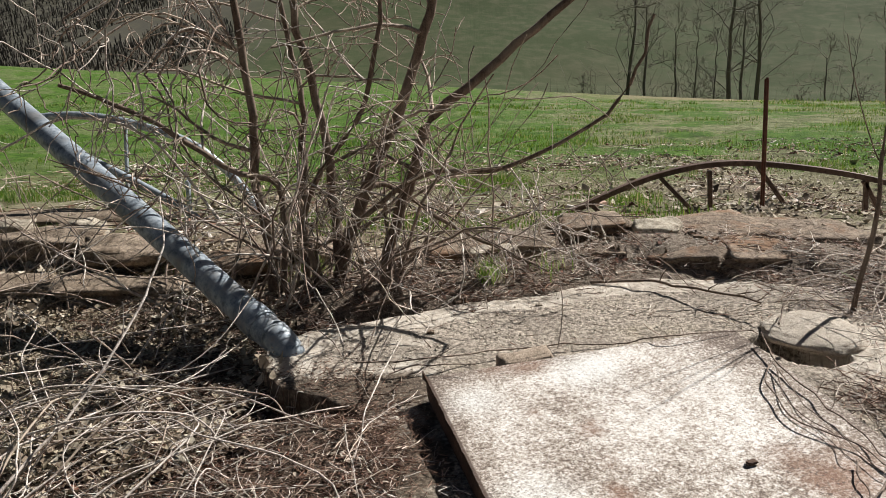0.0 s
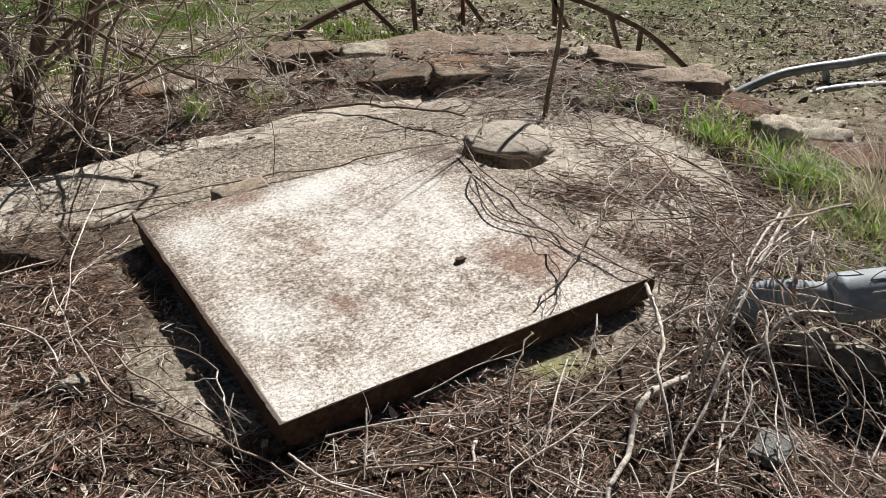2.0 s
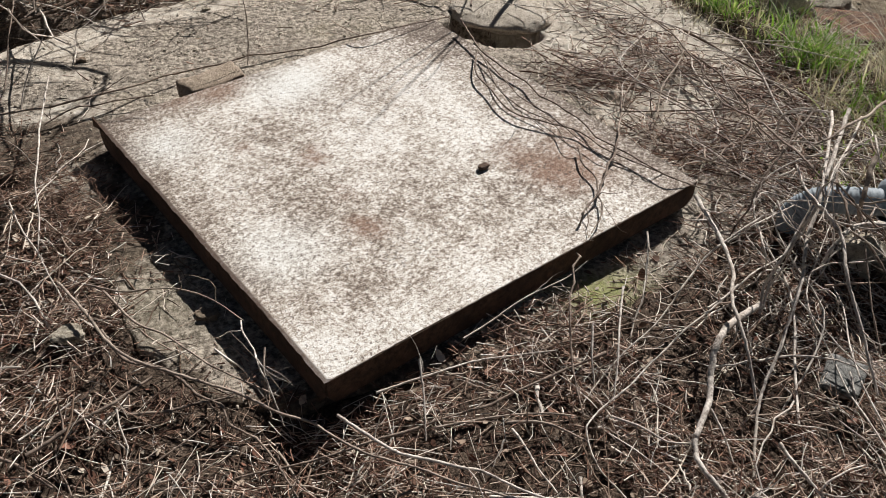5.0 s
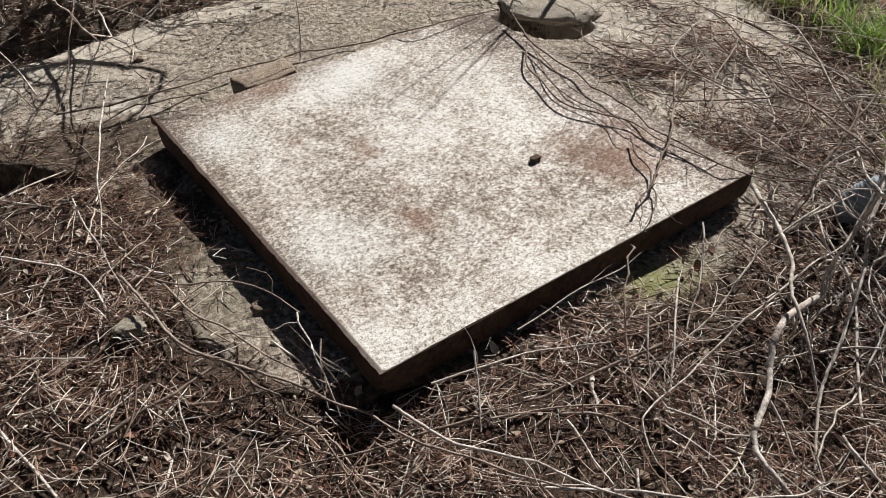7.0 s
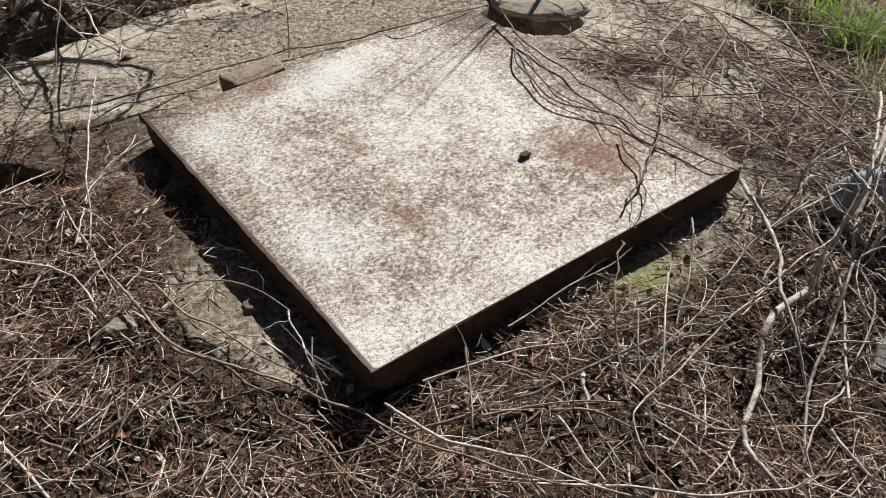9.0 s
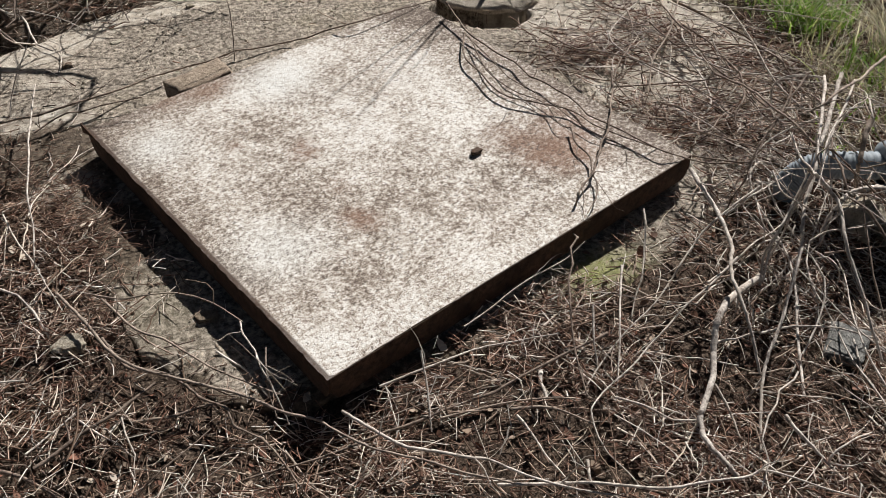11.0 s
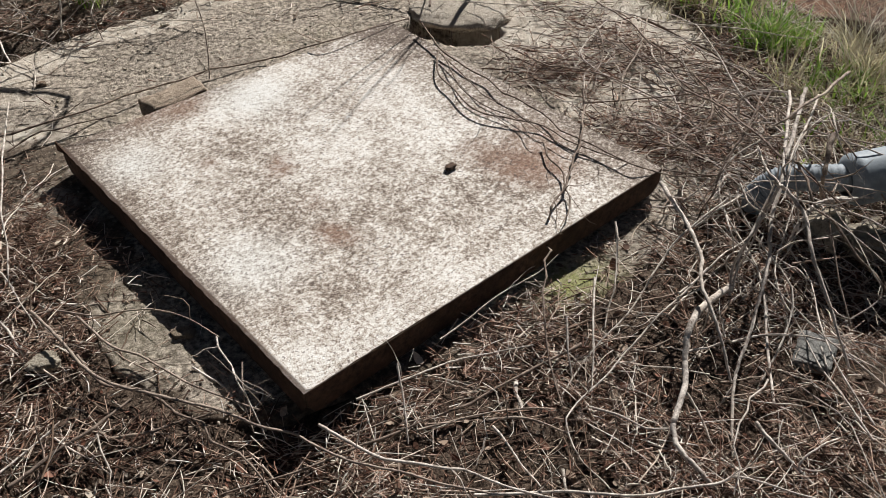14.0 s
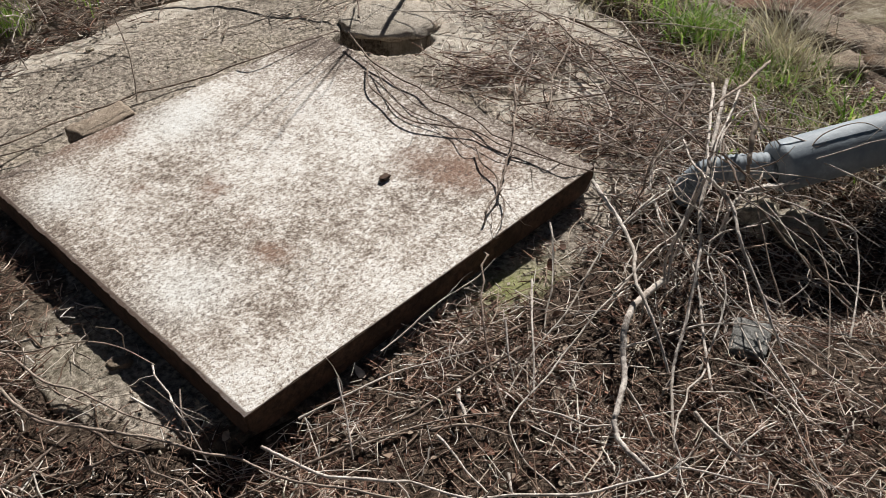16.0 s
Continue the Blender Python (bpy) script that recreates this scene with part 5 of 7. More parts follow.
cane([(0.241, 2.099, 0.103), (0.320, 2.079, 0.107), (0.394, 2.075, 0.102), (0.470, 2.055, 0.113)], 0.0045, DARKC, VINE, seed=42, twigs=2, count=24, wobble=0.9)
cane([(-0.057, 2.104, 0.109), (0.014, 2.048, 0.094), (0.073, 1.967, 0.090)], 0.0045, DARKC, VINE, seed=43, twigs=2, count=18, wobble=0.9)
cane([(0.207, 2.516, 0.166), (0.282, 2.450, 0.173), (0.348, 2.413, 0.188), (0.406, 2.380, 0.195), (0.458, 2.330, 0.200), (0.499, 2.259, 0.211), (0.534, 2.180, 0.217)], 0.0026, DARKC, TWIG, seed=44, twigs=3, count=42, wobble=0.9)
cane([(0.530, 2.197, 0.205), (0.526, 2.156, 0.205), (0.536, 2.103, 0.194), (0.536, 2.053, 0.186), (0.547, 2.028, 0.150), (0.553, 1.982, 0.109), (0.558, 1.960, 0.077)], 0.0026, PALE, CANE, seed=45, twigs=4, count=42, wobble=0.9)
cane([(0.562, 2.100, 0.194), (0.543, 2.048, 0.169), (0.539, 2.025, 0.119), (0.538, 1.985, 0.083)], 0.0024, PALE, TWIG, seed=46, twigs=3, count=24, wobble=0.9)
cane([(0.203, 3.532, 0.265), (0.174, 3.289, 0.273), (0.156, 3.144, 0.279), (0.147, 2.957, 0.295), (0.135, 2.824, 0.289), (0.127, 2.750, 0.248), (0.114, 2.667, 0.218), (0.105, 2.654, 0.183)], 0.003, PALE, CANE, seed=47, twigs=1, count=48, wobble=0.9)
cane([(0.047, 2.921, 0.197), (0.071, 2.785, 0.185), (0.102, 2.675, 0.178), (0.124, 2.589, 0.159), (0.147, 2.488, 0.156)], 0.0026, PALE, CANE, seed=48, twigs=2, count=30, wobble=0.9)
cane([(0.018, 3.459, 0.196), (0.172, 3.453, 0.198), (0.335, 3.464, 0.206), (0.469, 3.514, 0.196), (0.654, 3.594, 0.177), (0.889, 3.631, 0.179), (1.104, 3.629, 0.175), (1.233, 3.459, 0.271), (1.440, 3.484, 0.273), (1.655, 3.557, 0.249)], 0.0036, DARK, VINE, seed=49, twigs=5, count=60, wobble=0.9, name="dead_vine")
cane([(0.158, 3.402, 0.166), (0.234, 3.435, 0.176), (0.363, 3.451, 0.179), (0.511, 3.449, 0.180)], 0.003, VINES, VINE, seed=50, twigs=3, count=24, wobble=0.9, name="dead_vine")
cane([(0.526, 1.914, 0.061), (0.526, 1.831, 0.061), (0.539, 1.751, 0.065)], 0.003, LYING, TWIG, seed=51, twigs=1, count=18, wobble=0.9)
cane([(0.528, 1.895, 0.072), (0.551, 1.811, 0.061), (0.582, 1.735, 0.059)], 0.003, LYING, TWIG, seed=52, twigs=1, count=18, wobble=0.9)
cane([(1.027, 2.021, 0.126), (1.114, 2.045, 0.132), (1.226, 2.075, 0.148), (1.367, 2.114, 0.140), (1.437, 2.132, 0.163)], 0.0024, STICK, CANE, seed=53, twigs=1, count=30, wobble=0.9)
cane([(0.769, 1.929, 0.131), (0.835, 1.928, 0.135), (0.939, 1.937, 0.125), (1.036, 1.952, 0.108), (1.137, 1.939, 0.103), (1.233, 1.916, 0.106)], 0.003, PALE, CANE, seed=54, twigs=1, count=36, wobble=0.9)
cane([(0.881, 1.947, 0.180), (0.864, 1.896, 0.144), (0.848, 1.837, 0.118), (0.836, 1.796, 0.082)], 0.003, PALE, CANE, seed=55, twigs=1, count=24, wobble=0.9)
cane([(1.024, 1.749, 0.090), (1.036, 1.655, 0.082), (1.043, 1.571, 0.071)], 0.0034, PALE, CANE, seed=56, twigs=0, count=18, wobble=0.9)
cane([(0.989, 1.717, 0.105), (0.945, 1.680, 0.075)], 0.0024, PALE, CANE, seed=57, twigs=0, count=14, wobble=0.9)
cane([(1.150, 1.864, 0.075), (1.126, 1.805, 0.086), (1.109, 1.763, 0.087)], 0.0065, STUB, CANE, seed=58, twigs=0, count=18, wobble=0.9)
cane([(1.112, 1.591, 0.064), (1.093, 1.547, 0.055)], 0.0045, STUB, CANE, seed=59, twigs=0, count=14, wobble=0.9)
cane([(0.138, 2.129, 0.132), (0.193, 2.054, 0.108), (0.230, 2.001, 0.096)], 0.0026, PALE, CANE, seed=60, twigs=1, count=18, wobble=0.9)
cane([(0.022, 2.087, 0.129), (0.081, 2.134, 0.119), (0.153, 2.188, 0.118)], 0.0026, PALE, CANE, seed=61, twigs=1, count=18, wobble=0.9)
cane([(0.224, 2.090, 0.138), (0.228, 2.013, 0.107), (0.229, 1.998, 0.094)], 0.0026, PALE, CANE, seed=62, twigs=1, count=18, wobble=0.9)
cane([(1.880, 1.607, 0.075), (1.850, 1.553, 0.060), (1.839, 1.526, 0.049)], 0.003, PALE, CANE, seed=63, twigs=0, count=18, wobble=0.9)
cane([(1.453, 1.609, 0.121), (1.454, 1.562, 0.092), (1.440, 1.492, 0.070)], 0.0035, PALE, CANE, seed=64, twigs=0, count=18, wobble=0.9)
cane([(2.253, 2.633, 0.220), (2.127, 2.348, 0.332), (2.023, 2.125, 0.393), (1.972, 1.959, 0.419), (2.029, 1.918, 0.373), (2.091, 1.893, 0.315), (2.211, 1.868, 0.205)], 0.0034, VINES, VINE, seed=201, twigs=3, count=42, wobble=0.9, name="dead_vine")
cane([(2.200, 2.222, 0.425), (2.036, 2.135, 0.381), (1.903, 2.062, 0.327), (1.856, 2.052, 0.244), (1.842, 2.066, 0.156)], 0.003, VINES, VINE, seed=202, twigs=2, count=30, wobble=0.9, name="dead_vine")
cane([(2.312, 2.257, 0.374), (2.147, 2.101, 0.414), (2.018, 1.984, 0.429), (1.926, 1.893, 0.426), (1.924, 1.868, 0.398)], 0.0048, PALE, CANE, seed=203, twigs=2, count=30, wobble=0.9)
cane([(2.273, 2.231, 0.392), (2.197, 2.236, 0.417), (2.157, 2.259, 0.410), (2.137, 2.273, 0.377), (2.153, 2.289, 0.334), (2.175, 2.295, 0.288)], 0.0026, PALE, CANE, seed=204, twigs=1, count=36, wobble=0.9)
cane([(2.007, 2.059, 0.376), (1.917, 1.938, 0.402), (1.886, 1.879, 0.418), (1.851, 1.827, 0.434)], 0.0036, PALE, CANE, seed=205, twigs=1, count=24, wobble=0.9)
cane([(1.906, 1.877, 0.383), (1.890, 1.876, 0.345), (1.865, 1.866, 0.306), (1.840, 1.866, 0.260), (1.831, 1.877, 0.209), (1.805, 1.858, 0.167), (1.776, 1.827, 0.129)], 0.0052, PALE, CANE, seed=206, twigs=1, count=42, wobble=0.9)
cane([(1.870, 1.865, 0.365), (1.869, 1.873, 0.316), (1.862, 1.867, 0.268), (1.850, 1.871, 0.206), (1.834, 1.874, 0.159), (1.833, 1.878, 0.114)], 0.0034, PALE, CANE, seed=207, twigs=2, count=36, wobble=0.9)
cane([(2.294, 1.924, 0.195), (2.227, 1.934, 0.209), (2.172, 1.938, 0.217), (2.132, 1.930, 0.214), (2.091, 1.916, 0.205), (2.065, 1.915, 0.173), (2.042, 1.907, 0.140)], 0.008, KNEE, CANE, seed=208, twigs=0, count=42, wobble=0.9)
cane([(2.200, 1.983, 0.400), (2.164, 1.955, 0.380), (2.120, 1.917, 0.338), (2.128, 1.920, 0.294), (2.153, 1.927, 0.239)], 0.008, PALE, TWIG, seed=209, twigs=1, count=30, wobble=0.9)
cane([(2.082, 2.164, 0.196), (2.042, 2.168, 0.210), (1.987, 2.134, 0.222), (1.981, 2.123, 0.202), (2.015, 2.126, 0.172)], 0.0025, PALE, CANE, seed=210, twigs=0, count=30, wobble=0.9)
cane([(1.899, 1.911, 0.158), (1.841, 1.907, 0.179), (1.786, 1.874, 0.194), (1.796, 1.870, 0.152), (1.816, 1.857, 0.112)], 0.0024, PALE, CANE, seed=211, twigs=0, count=30, wobble=0.9)
cane([(1.948, 1.826, 0.140), (1.962, 1.805, 0.155), (1.930, 1.754, 0.181), (1.954, 1.753, 0.139), (1.956, 1.750, 0.107)], 0.0024, PALE, CANE, seed=212, twigs=0, count=30, wobble=0.9)
cane([(1.886, 1.868, 0.243), (1.861, 1.844, 0.229), (1.860, 1.825, 0.212), (1.895, 1.828, 0.184)], 0.0022, PALE, CANE, seed=213, twigs=0, count=24, wobble=0.9)
cane([(2.008, 2.557, 0.210), (2.008, 2.507, 0.224), (2.008, 2.438, 0.235), (2.026, 2.399, 0.227), (2.054, 2.357, 0.207), (2.079, 2.329, 0.185)], 0.0028, PALE, TWIG, seed=214, twigs=2, count=36, wobble=0.9)
cane([(1.973, 2.454, 0.195), (2.003, 2.398, 0.199), (2.047, 2.314, 0.207), (2.087, 2.280, 0.196), (2.124, 2.247, 0.185)], 0.0028, VINES, TWIG, seed=215, twigs=2, count=30, wobble=0.9, name="dead_vine")
cane([(1.900, 2.289, 0.203), (1.934, 2.233, 0.214), (1.980, 2.202, 0.212), (2.063, 2.206, 0.181)], 0.0026, VINES, VINE, seed=216, twigs=1, count=24, wobble=0.9, name="dead_vine")
cane([(2.648, 2.327, 0.326), (2.423, 2.204, 0.395), (2.238, 2.103, 0.446), (2.110, 2.038, 0.477), (2.044, 2.013, 0.477), (1.992, 2.013, 0.467)], 0.005, PALE, TWIG, seed=217, twigs=3, count=36, wobble=0.9)
cane([(2.357, 2.189, 0.382), (2.200, 2.071, 0.415), (2.069, 1.982, 0.437), (1.995, 1.932, 0.441), (1.934, 1.885, 0.428), (1.913, 1.863, 0.397)], 0.0036, PALE, CANE, seed=218, twigs=2, count=36, wobble=0.9)
cane([(2.287, 2.073, 0.398), (2.227, 2.007, 0.403), (2.218, 1.970, 0.371), (2.252, 1.954, 0.322)], 0.003, PALE, CANE, seed=219, twigs=1, count=24, wobble=0.9)
cane([(1.932, 1.847, 0.190), (1.974, 1.844, 0.201), (2.003, 1.833, 0.207), (2.134, 1.859, 0.155), (2.267, 1.883, 0.107)], 0.003, PALE, CANE, seed=220, twigs=2, count=30, wobble=0.9)
cane([(1.940, 1.801, 0.179), (1.990, 1.791, 0.175), (2.091, 1.809, 0.133), (2.255, 1.843, 0.060)], 0.003, PALE, STALK, seed=221, twigs=2, count=24, wobble=0.9)
cane([(1.793, 2.013, 0.209), (1.827, 2.003, 0.236), (1.855, 1.990, 0.271), (1.957, 2.038, 0.235), (2.099, 2.104, 0.192)], 0.0034, PALE, CANE, seed=222, twigs=1, count=30, wobble=0.9)
cane([(1.602, 1.838, 0.186), (1.677, 1.857, 0.190), (1.755, 1.875, 0.214), (1.868, 1.929, 0.175), (2.015, 2.001, 0.123)], 0.003, PALE, CANE, seed=223, twigs=1, count=30, wobble=0.9)
cane([(1.892, 2.022, 0.235), (1.826, 1.931, 0.253), (1.822, 1.904, 0.224), (1.851, 1.912, 0.159)], 0.0028, PALE, CANE, seed=224, twigs=1, count=24, wobble=0.9)
cane([(2.381, 2.654, 0.139), (2.281, 2.570, 0.170), (2.261, 2.575, 0.130)], 0.0026, PALE, CANE, seed=225, twigs=0, count=18, wobble=0.9)
cane([(1.850, 1.950, 0.371), (1.839, 1.915, 0.359), (1.834, 1.874, 0.349), (1.892, 1.852, 0.306), (1.936, 1.853, 0.268)], 0.003, PALE, CANE, seed=226, twigs=1, count=30, wobble=0.9)
cane([(2.315, 2.779, 0.204), (2.284, 2.709, 0.215), (2.253, 2.633, 0.220), (2.312, 2.586, 0.192), (2.344, 2.595, 0.160)], 0.0028, PALE, TWIG, seed=227, twigs=1, count=30, wobble=0.9)
cane([(2.389, 2.590, 0.151), (2.440, 2.628, 0.163), (2.533, 2.689, 0.136)], 0.0032, PALE, STALK, seed=228, twigs=0, count=18, wobble=0.9)
cane([(2.206, 2.261, 0.146), (2.198, 2.278, 0.157), (2.273, 2.297, 0.155), (2.306, 2.316, 0.139)], 0.0036, PALE, CANE, seed=229, twigs=0, count=24, wobble=0.9)
cane([(2.506, 2.531, 0.197), (2.385, 2.427, 0.214), (2.299, 2.350, 0.231), (2.244, 2.324, 0.207), (2.187, 2.320, 0.189)], 0.004, VINES, BARK, seed=230, twigs=2, count=30, wobble=0.9, name="dead_vine")
cane([(2.373, 2.725, 0.205), (2.332, 2.618, 0.218), (2.276, 2.540, 0.231), (2.214, 2.454, 0.226), (2.158, 2.416, 0.208), (2.129, 2.366, 0.191)], 0.0036, VINES, VINE, seed=231, twigs=2, count=36, wobble=0.9, name="dead_vine")
cane([(2.100, 2.511, 0.156), (2.038, 2.421, 0.168), (2.069, 2.405, 0.186), (2.147, 2.455, 0.183), (2.228, 2.466, 0.176)], 0.0034, VINES, TWIG, seed=232, twigs=2, count=30, wobble=0.9, name="dead_vine")
cane([(2.38, 1.895, 0.268), (2.48, 1.87, 0.278), (2.56, 1.85, 0.287), (2.65, 1.822, 0.29), (2.72, 1.8, 0.29)], 0.0022, "thin pale twig lying along the pipe", CANE, seed=241, twigs=1, wobble=0.6)
cane([(2.36, 1.92, 0.25), (2.42, 1.935, 0.3), (2.5, 1.925, 0.32), (2.57, 1.9, 0.322), (2.61, 1.86, 0.3)], 0.0022, "thin dark vine looped over the pipe", TWIG, "dead_vine", seed=242, twigs=1, wobble=0.6)
cane([(2.64, 1.82, 0.28), (2.74, 1.82, 0.318), (2.82, 1.84, 0.352), (2.94, 1.82, 0.362)], 0.0024, "thin dark vine looped over the pipe", VINE, "dead_vine", seed=243, twigs=1, wobble=0.6)
cane([(0.84, 3.44, 0.24), (0.86, 3.49, 0.34), (0.87, 3.54, 0.45), (0.85, 3.7, 0.75), (0.88, 4.0, 1.05), (0.9, 4.38, 0.93)], 0.0022, "thin dark twig hanging from the shrub onto the cover", TWIG, "dead_vine", 3, 13)
cane([(1.1, 4.38, 0.2), (1.4, 4.3, 0.22), (1.68, 4.0, 0.25), (1.8, 3.9, 0.24)], 0.008, "dark brown dead branch lying on the concrete", BARK, seed=29, twigs=5)
cane([(-0.1, 4.2, 0.16), (0.2, 4.3, 0.18), (0.5, 4.5, 0.18), (0.9, 4.6, 0.2), (1.3, 4.5, 0.2)], 0.009, "brown dead branch lying behind the slab", BARK, seed=30, twigs=4)
cane([(-1.7, 2.4, 0.1), (-1.1, 2.9, 0.3), (-0.5, 3.1, 0.26), (0.0, 3.0, 0.12)], 0.005, PALE, seed=31, twigs=4)
cane([(-1.1, 2.5, 0.08), (-0.85, 3.0, 0.35), (-0.75, 3.5, 0.65), (-0.9, 4.0, 0.8)], 0.006, PALE, seed=32, twigs=5)
cane([(-0.9, 2.3, 0.05), (-0.6, 2.6, 0.2), (-0.25, 2.9, 0.22), (0.02, 3.2, 0.13)], 0.0045, PALE, seed=33, twigs=5)
cane([(-0.75, 4.35, 0.6), (-1.0, 4.3, 1.0), (-1.35, 4.3, 1.14), (-1.7, 4.3, 1.02), (-1.9, 4.3, 0.9)], 0.008, "bleached cane arching out of the shrub", seed=34, twigs=3)


def cane_bunch(seed, count, start, middle, end, spread, r, label=PALE, mats=(CANE, CANE, TWIG), swing=25):
    """Neighbouring canes round one sweep, each turned by its own angle and a thing of its own."""
    rng = np.random.default_rng(seed)
    for k in range(count):
        a, m, b = (np.array(p) + rng.normal(0, spread, 3) * (1, 1, 0.25) for p in (start, middle, end))
        m[2] = start[2] + (m[2] - start[2]) * rng.uniform(0.3, 1.15)
        turn = radians(rng.normal(0, swing))
        spin = np.array([[math.cos(turn), -math.sin(turn), 0], [math.sin(turn), math.cos(turn), 0], [0, 0, 1]])
        a, b = m + spin @ (a - m), m + spin @ (b - m)
        q = 0.5 * (a + m) + rng.normal(0, spread * 0.45, 3) * (1, 1, 0.3)
        line = [a, q, m, 0.5 * (m + b) + rng.normal(0, spread * 0.4, 3) * (1, 1, 0.2) + (0, 0, 0.03), b]
        if any(over_cover(p[0], p[1], 0.01) and p[2] < 0.3 for p in line):
            continue
        cane(line, rng.uniform(0.45, 0.95) * r, label, mats[k % len(mats)], twigs=int(rng.integers(0, 4)), seed=seed * 100 + k, count=26)


cane_bunch(3, 5, (1.62, 1.5, 0.05), (1.95, 1.9, 0.3), (2.35, 2.35, 0.18), 0.13, 0.003)
cane_bunch(4, 5, (2.1, 1.5, 0.04), (2.15, 1.95, 0.28), (2.3, 2.6, 0.16), 0.14, 0.003)
cane_bunch(5, 6, (2.65, 2.6, 0.1), (2.4, 3.1, 0.2), (2.2, 3.95, 0.19), 0.14, 0.004, VINES, (CANE, VINE, CANE), 75)
cane_bunch(12, 4, (2.1, 2.35, 0.1), (2.25, 2.75, 0.2), (2.3, 3.4, 0.18), 0.15, 0.004, VINES, (CANE, VINE), 80)
cane_bunch(13, 4, (1.98, 2.75, 0.12), (2.3, 2.75, 0.19), (2.7, 2.5, 0.12), 0.14, 0.004, VINES, (VINE, CANE), 80)
cane_bunch(14, 5, (1.95, 3.2, 0.14), (2.2, 3.1, 0.2), (2.5, 2.8, 0.14), 0.14, 0.0038, VINES, (CANE, TWIG), 80)
cane_bunch(15, 5, (1.8, 3.95, 0.22), (2.1, 3.95, 0.3), (2.45, 3.8, 0.18), 0.1, 0.0036, VINES, (VINE, TWIG, CANE), 45)
cane_bunch(6, 14, (2.6, 3.6, 0.12), (2.35, 3.95, 0.26), (1.9, 4.3, 0.2), 0.14, 0.004, PALE, (CANE, TWIG, CANE), 80)
cane_bunch(7, 6, (-1.3, 2.5, 0.05), (-0.9, 2.9, 0.3), (-0.3, 3.2, 0.1), 0.22, 0.006, swing=40)
cane_bunch(8, 5, (-0.8, 2.5, 0.04), (-0.85, 3.1, 0.4), (-0.8, 3.8, 0.35), 0.22, 0.0055, swing=40)
cane_bunch(16, 5, (-0.9, 2.35, 0.02), (-0.5, 2.7, 0.15), (-0.1, 3.1, 0.1), 0.2, 0.0045, swing=40)
cane_bunch(21, 7, (-1.0, 2.3, 0.03), (-0.7, 2.75, 0.32), (-0.35, 3.3, 0.16), 0.2, 0.0065, swing=55)
cane_bunch(22, 6, (-0.5, 2.2, 0.03), (-0.45, 2.6, 0.25), (-0.3, 3.1, 0.1), 0.18, 0.0055, PALE, (CANE, TWIG), 60)
cane_bunch(23, 6, (-1.5, 2.9, 0.05), (-1.1, 3.3, 0.45), (-0.6, 3.5, 0.2), 0.2, 0.006, swing=50)
cane_bunch(9, 5, (0.1, 2.0, 0.05), (0.0, 2.5, 0.12), (-0.05, 3.0, 0.1), 0.14, 0.0035, swing=45)
cane_bunch(17, 5, (0.75, 1.55, 0.05), (0.3, 1.95, 0.07), (0.1, 2.4, 0.09), 0.14, 0.004, DARKC, (VINE, VINE, TWIG), 45)
cane_bunch(18, 4, (2.0, 1.55, 0.06), (2.2, 1.95, 0.34), (2.55, 2.3, 0.2), 0.13, 0.0045, PALE, (CANE, VINE, TWIG))
cane_bunch(19, 4, (2.5, 1.6, 0.08), (2.4, 2.0, 0.36), (2.2, 2.5, 0.15), 0.12, 0.004, PALE, (TWIG, CANE))
cane_bunch(11, 6, (0.3, 4.45, 0.12), (0.9, 4.6, 0.35), (1.4, 4.45, 0.18), 0.13, 0.0034)

# ---- litter ----
def surface(x, y):
    z = np.where(in_slab(x, y), slab_top(x, y), ground_height(x, y))
    return z


def strew(rng, count, box, accept):
    """Random places in a box kept by a chance function of x, y."""
    out = np.zeros((0, 2))
    while len(out) < count:
        p = rng.uniform((box[0], box[1]), (box[2], box[3]), (count, 2))
        keep = rng.random(count) < accept(p[:, 0], p[:, 1])
        out = np.vstack([out, p[keep]])
    return out[:count]


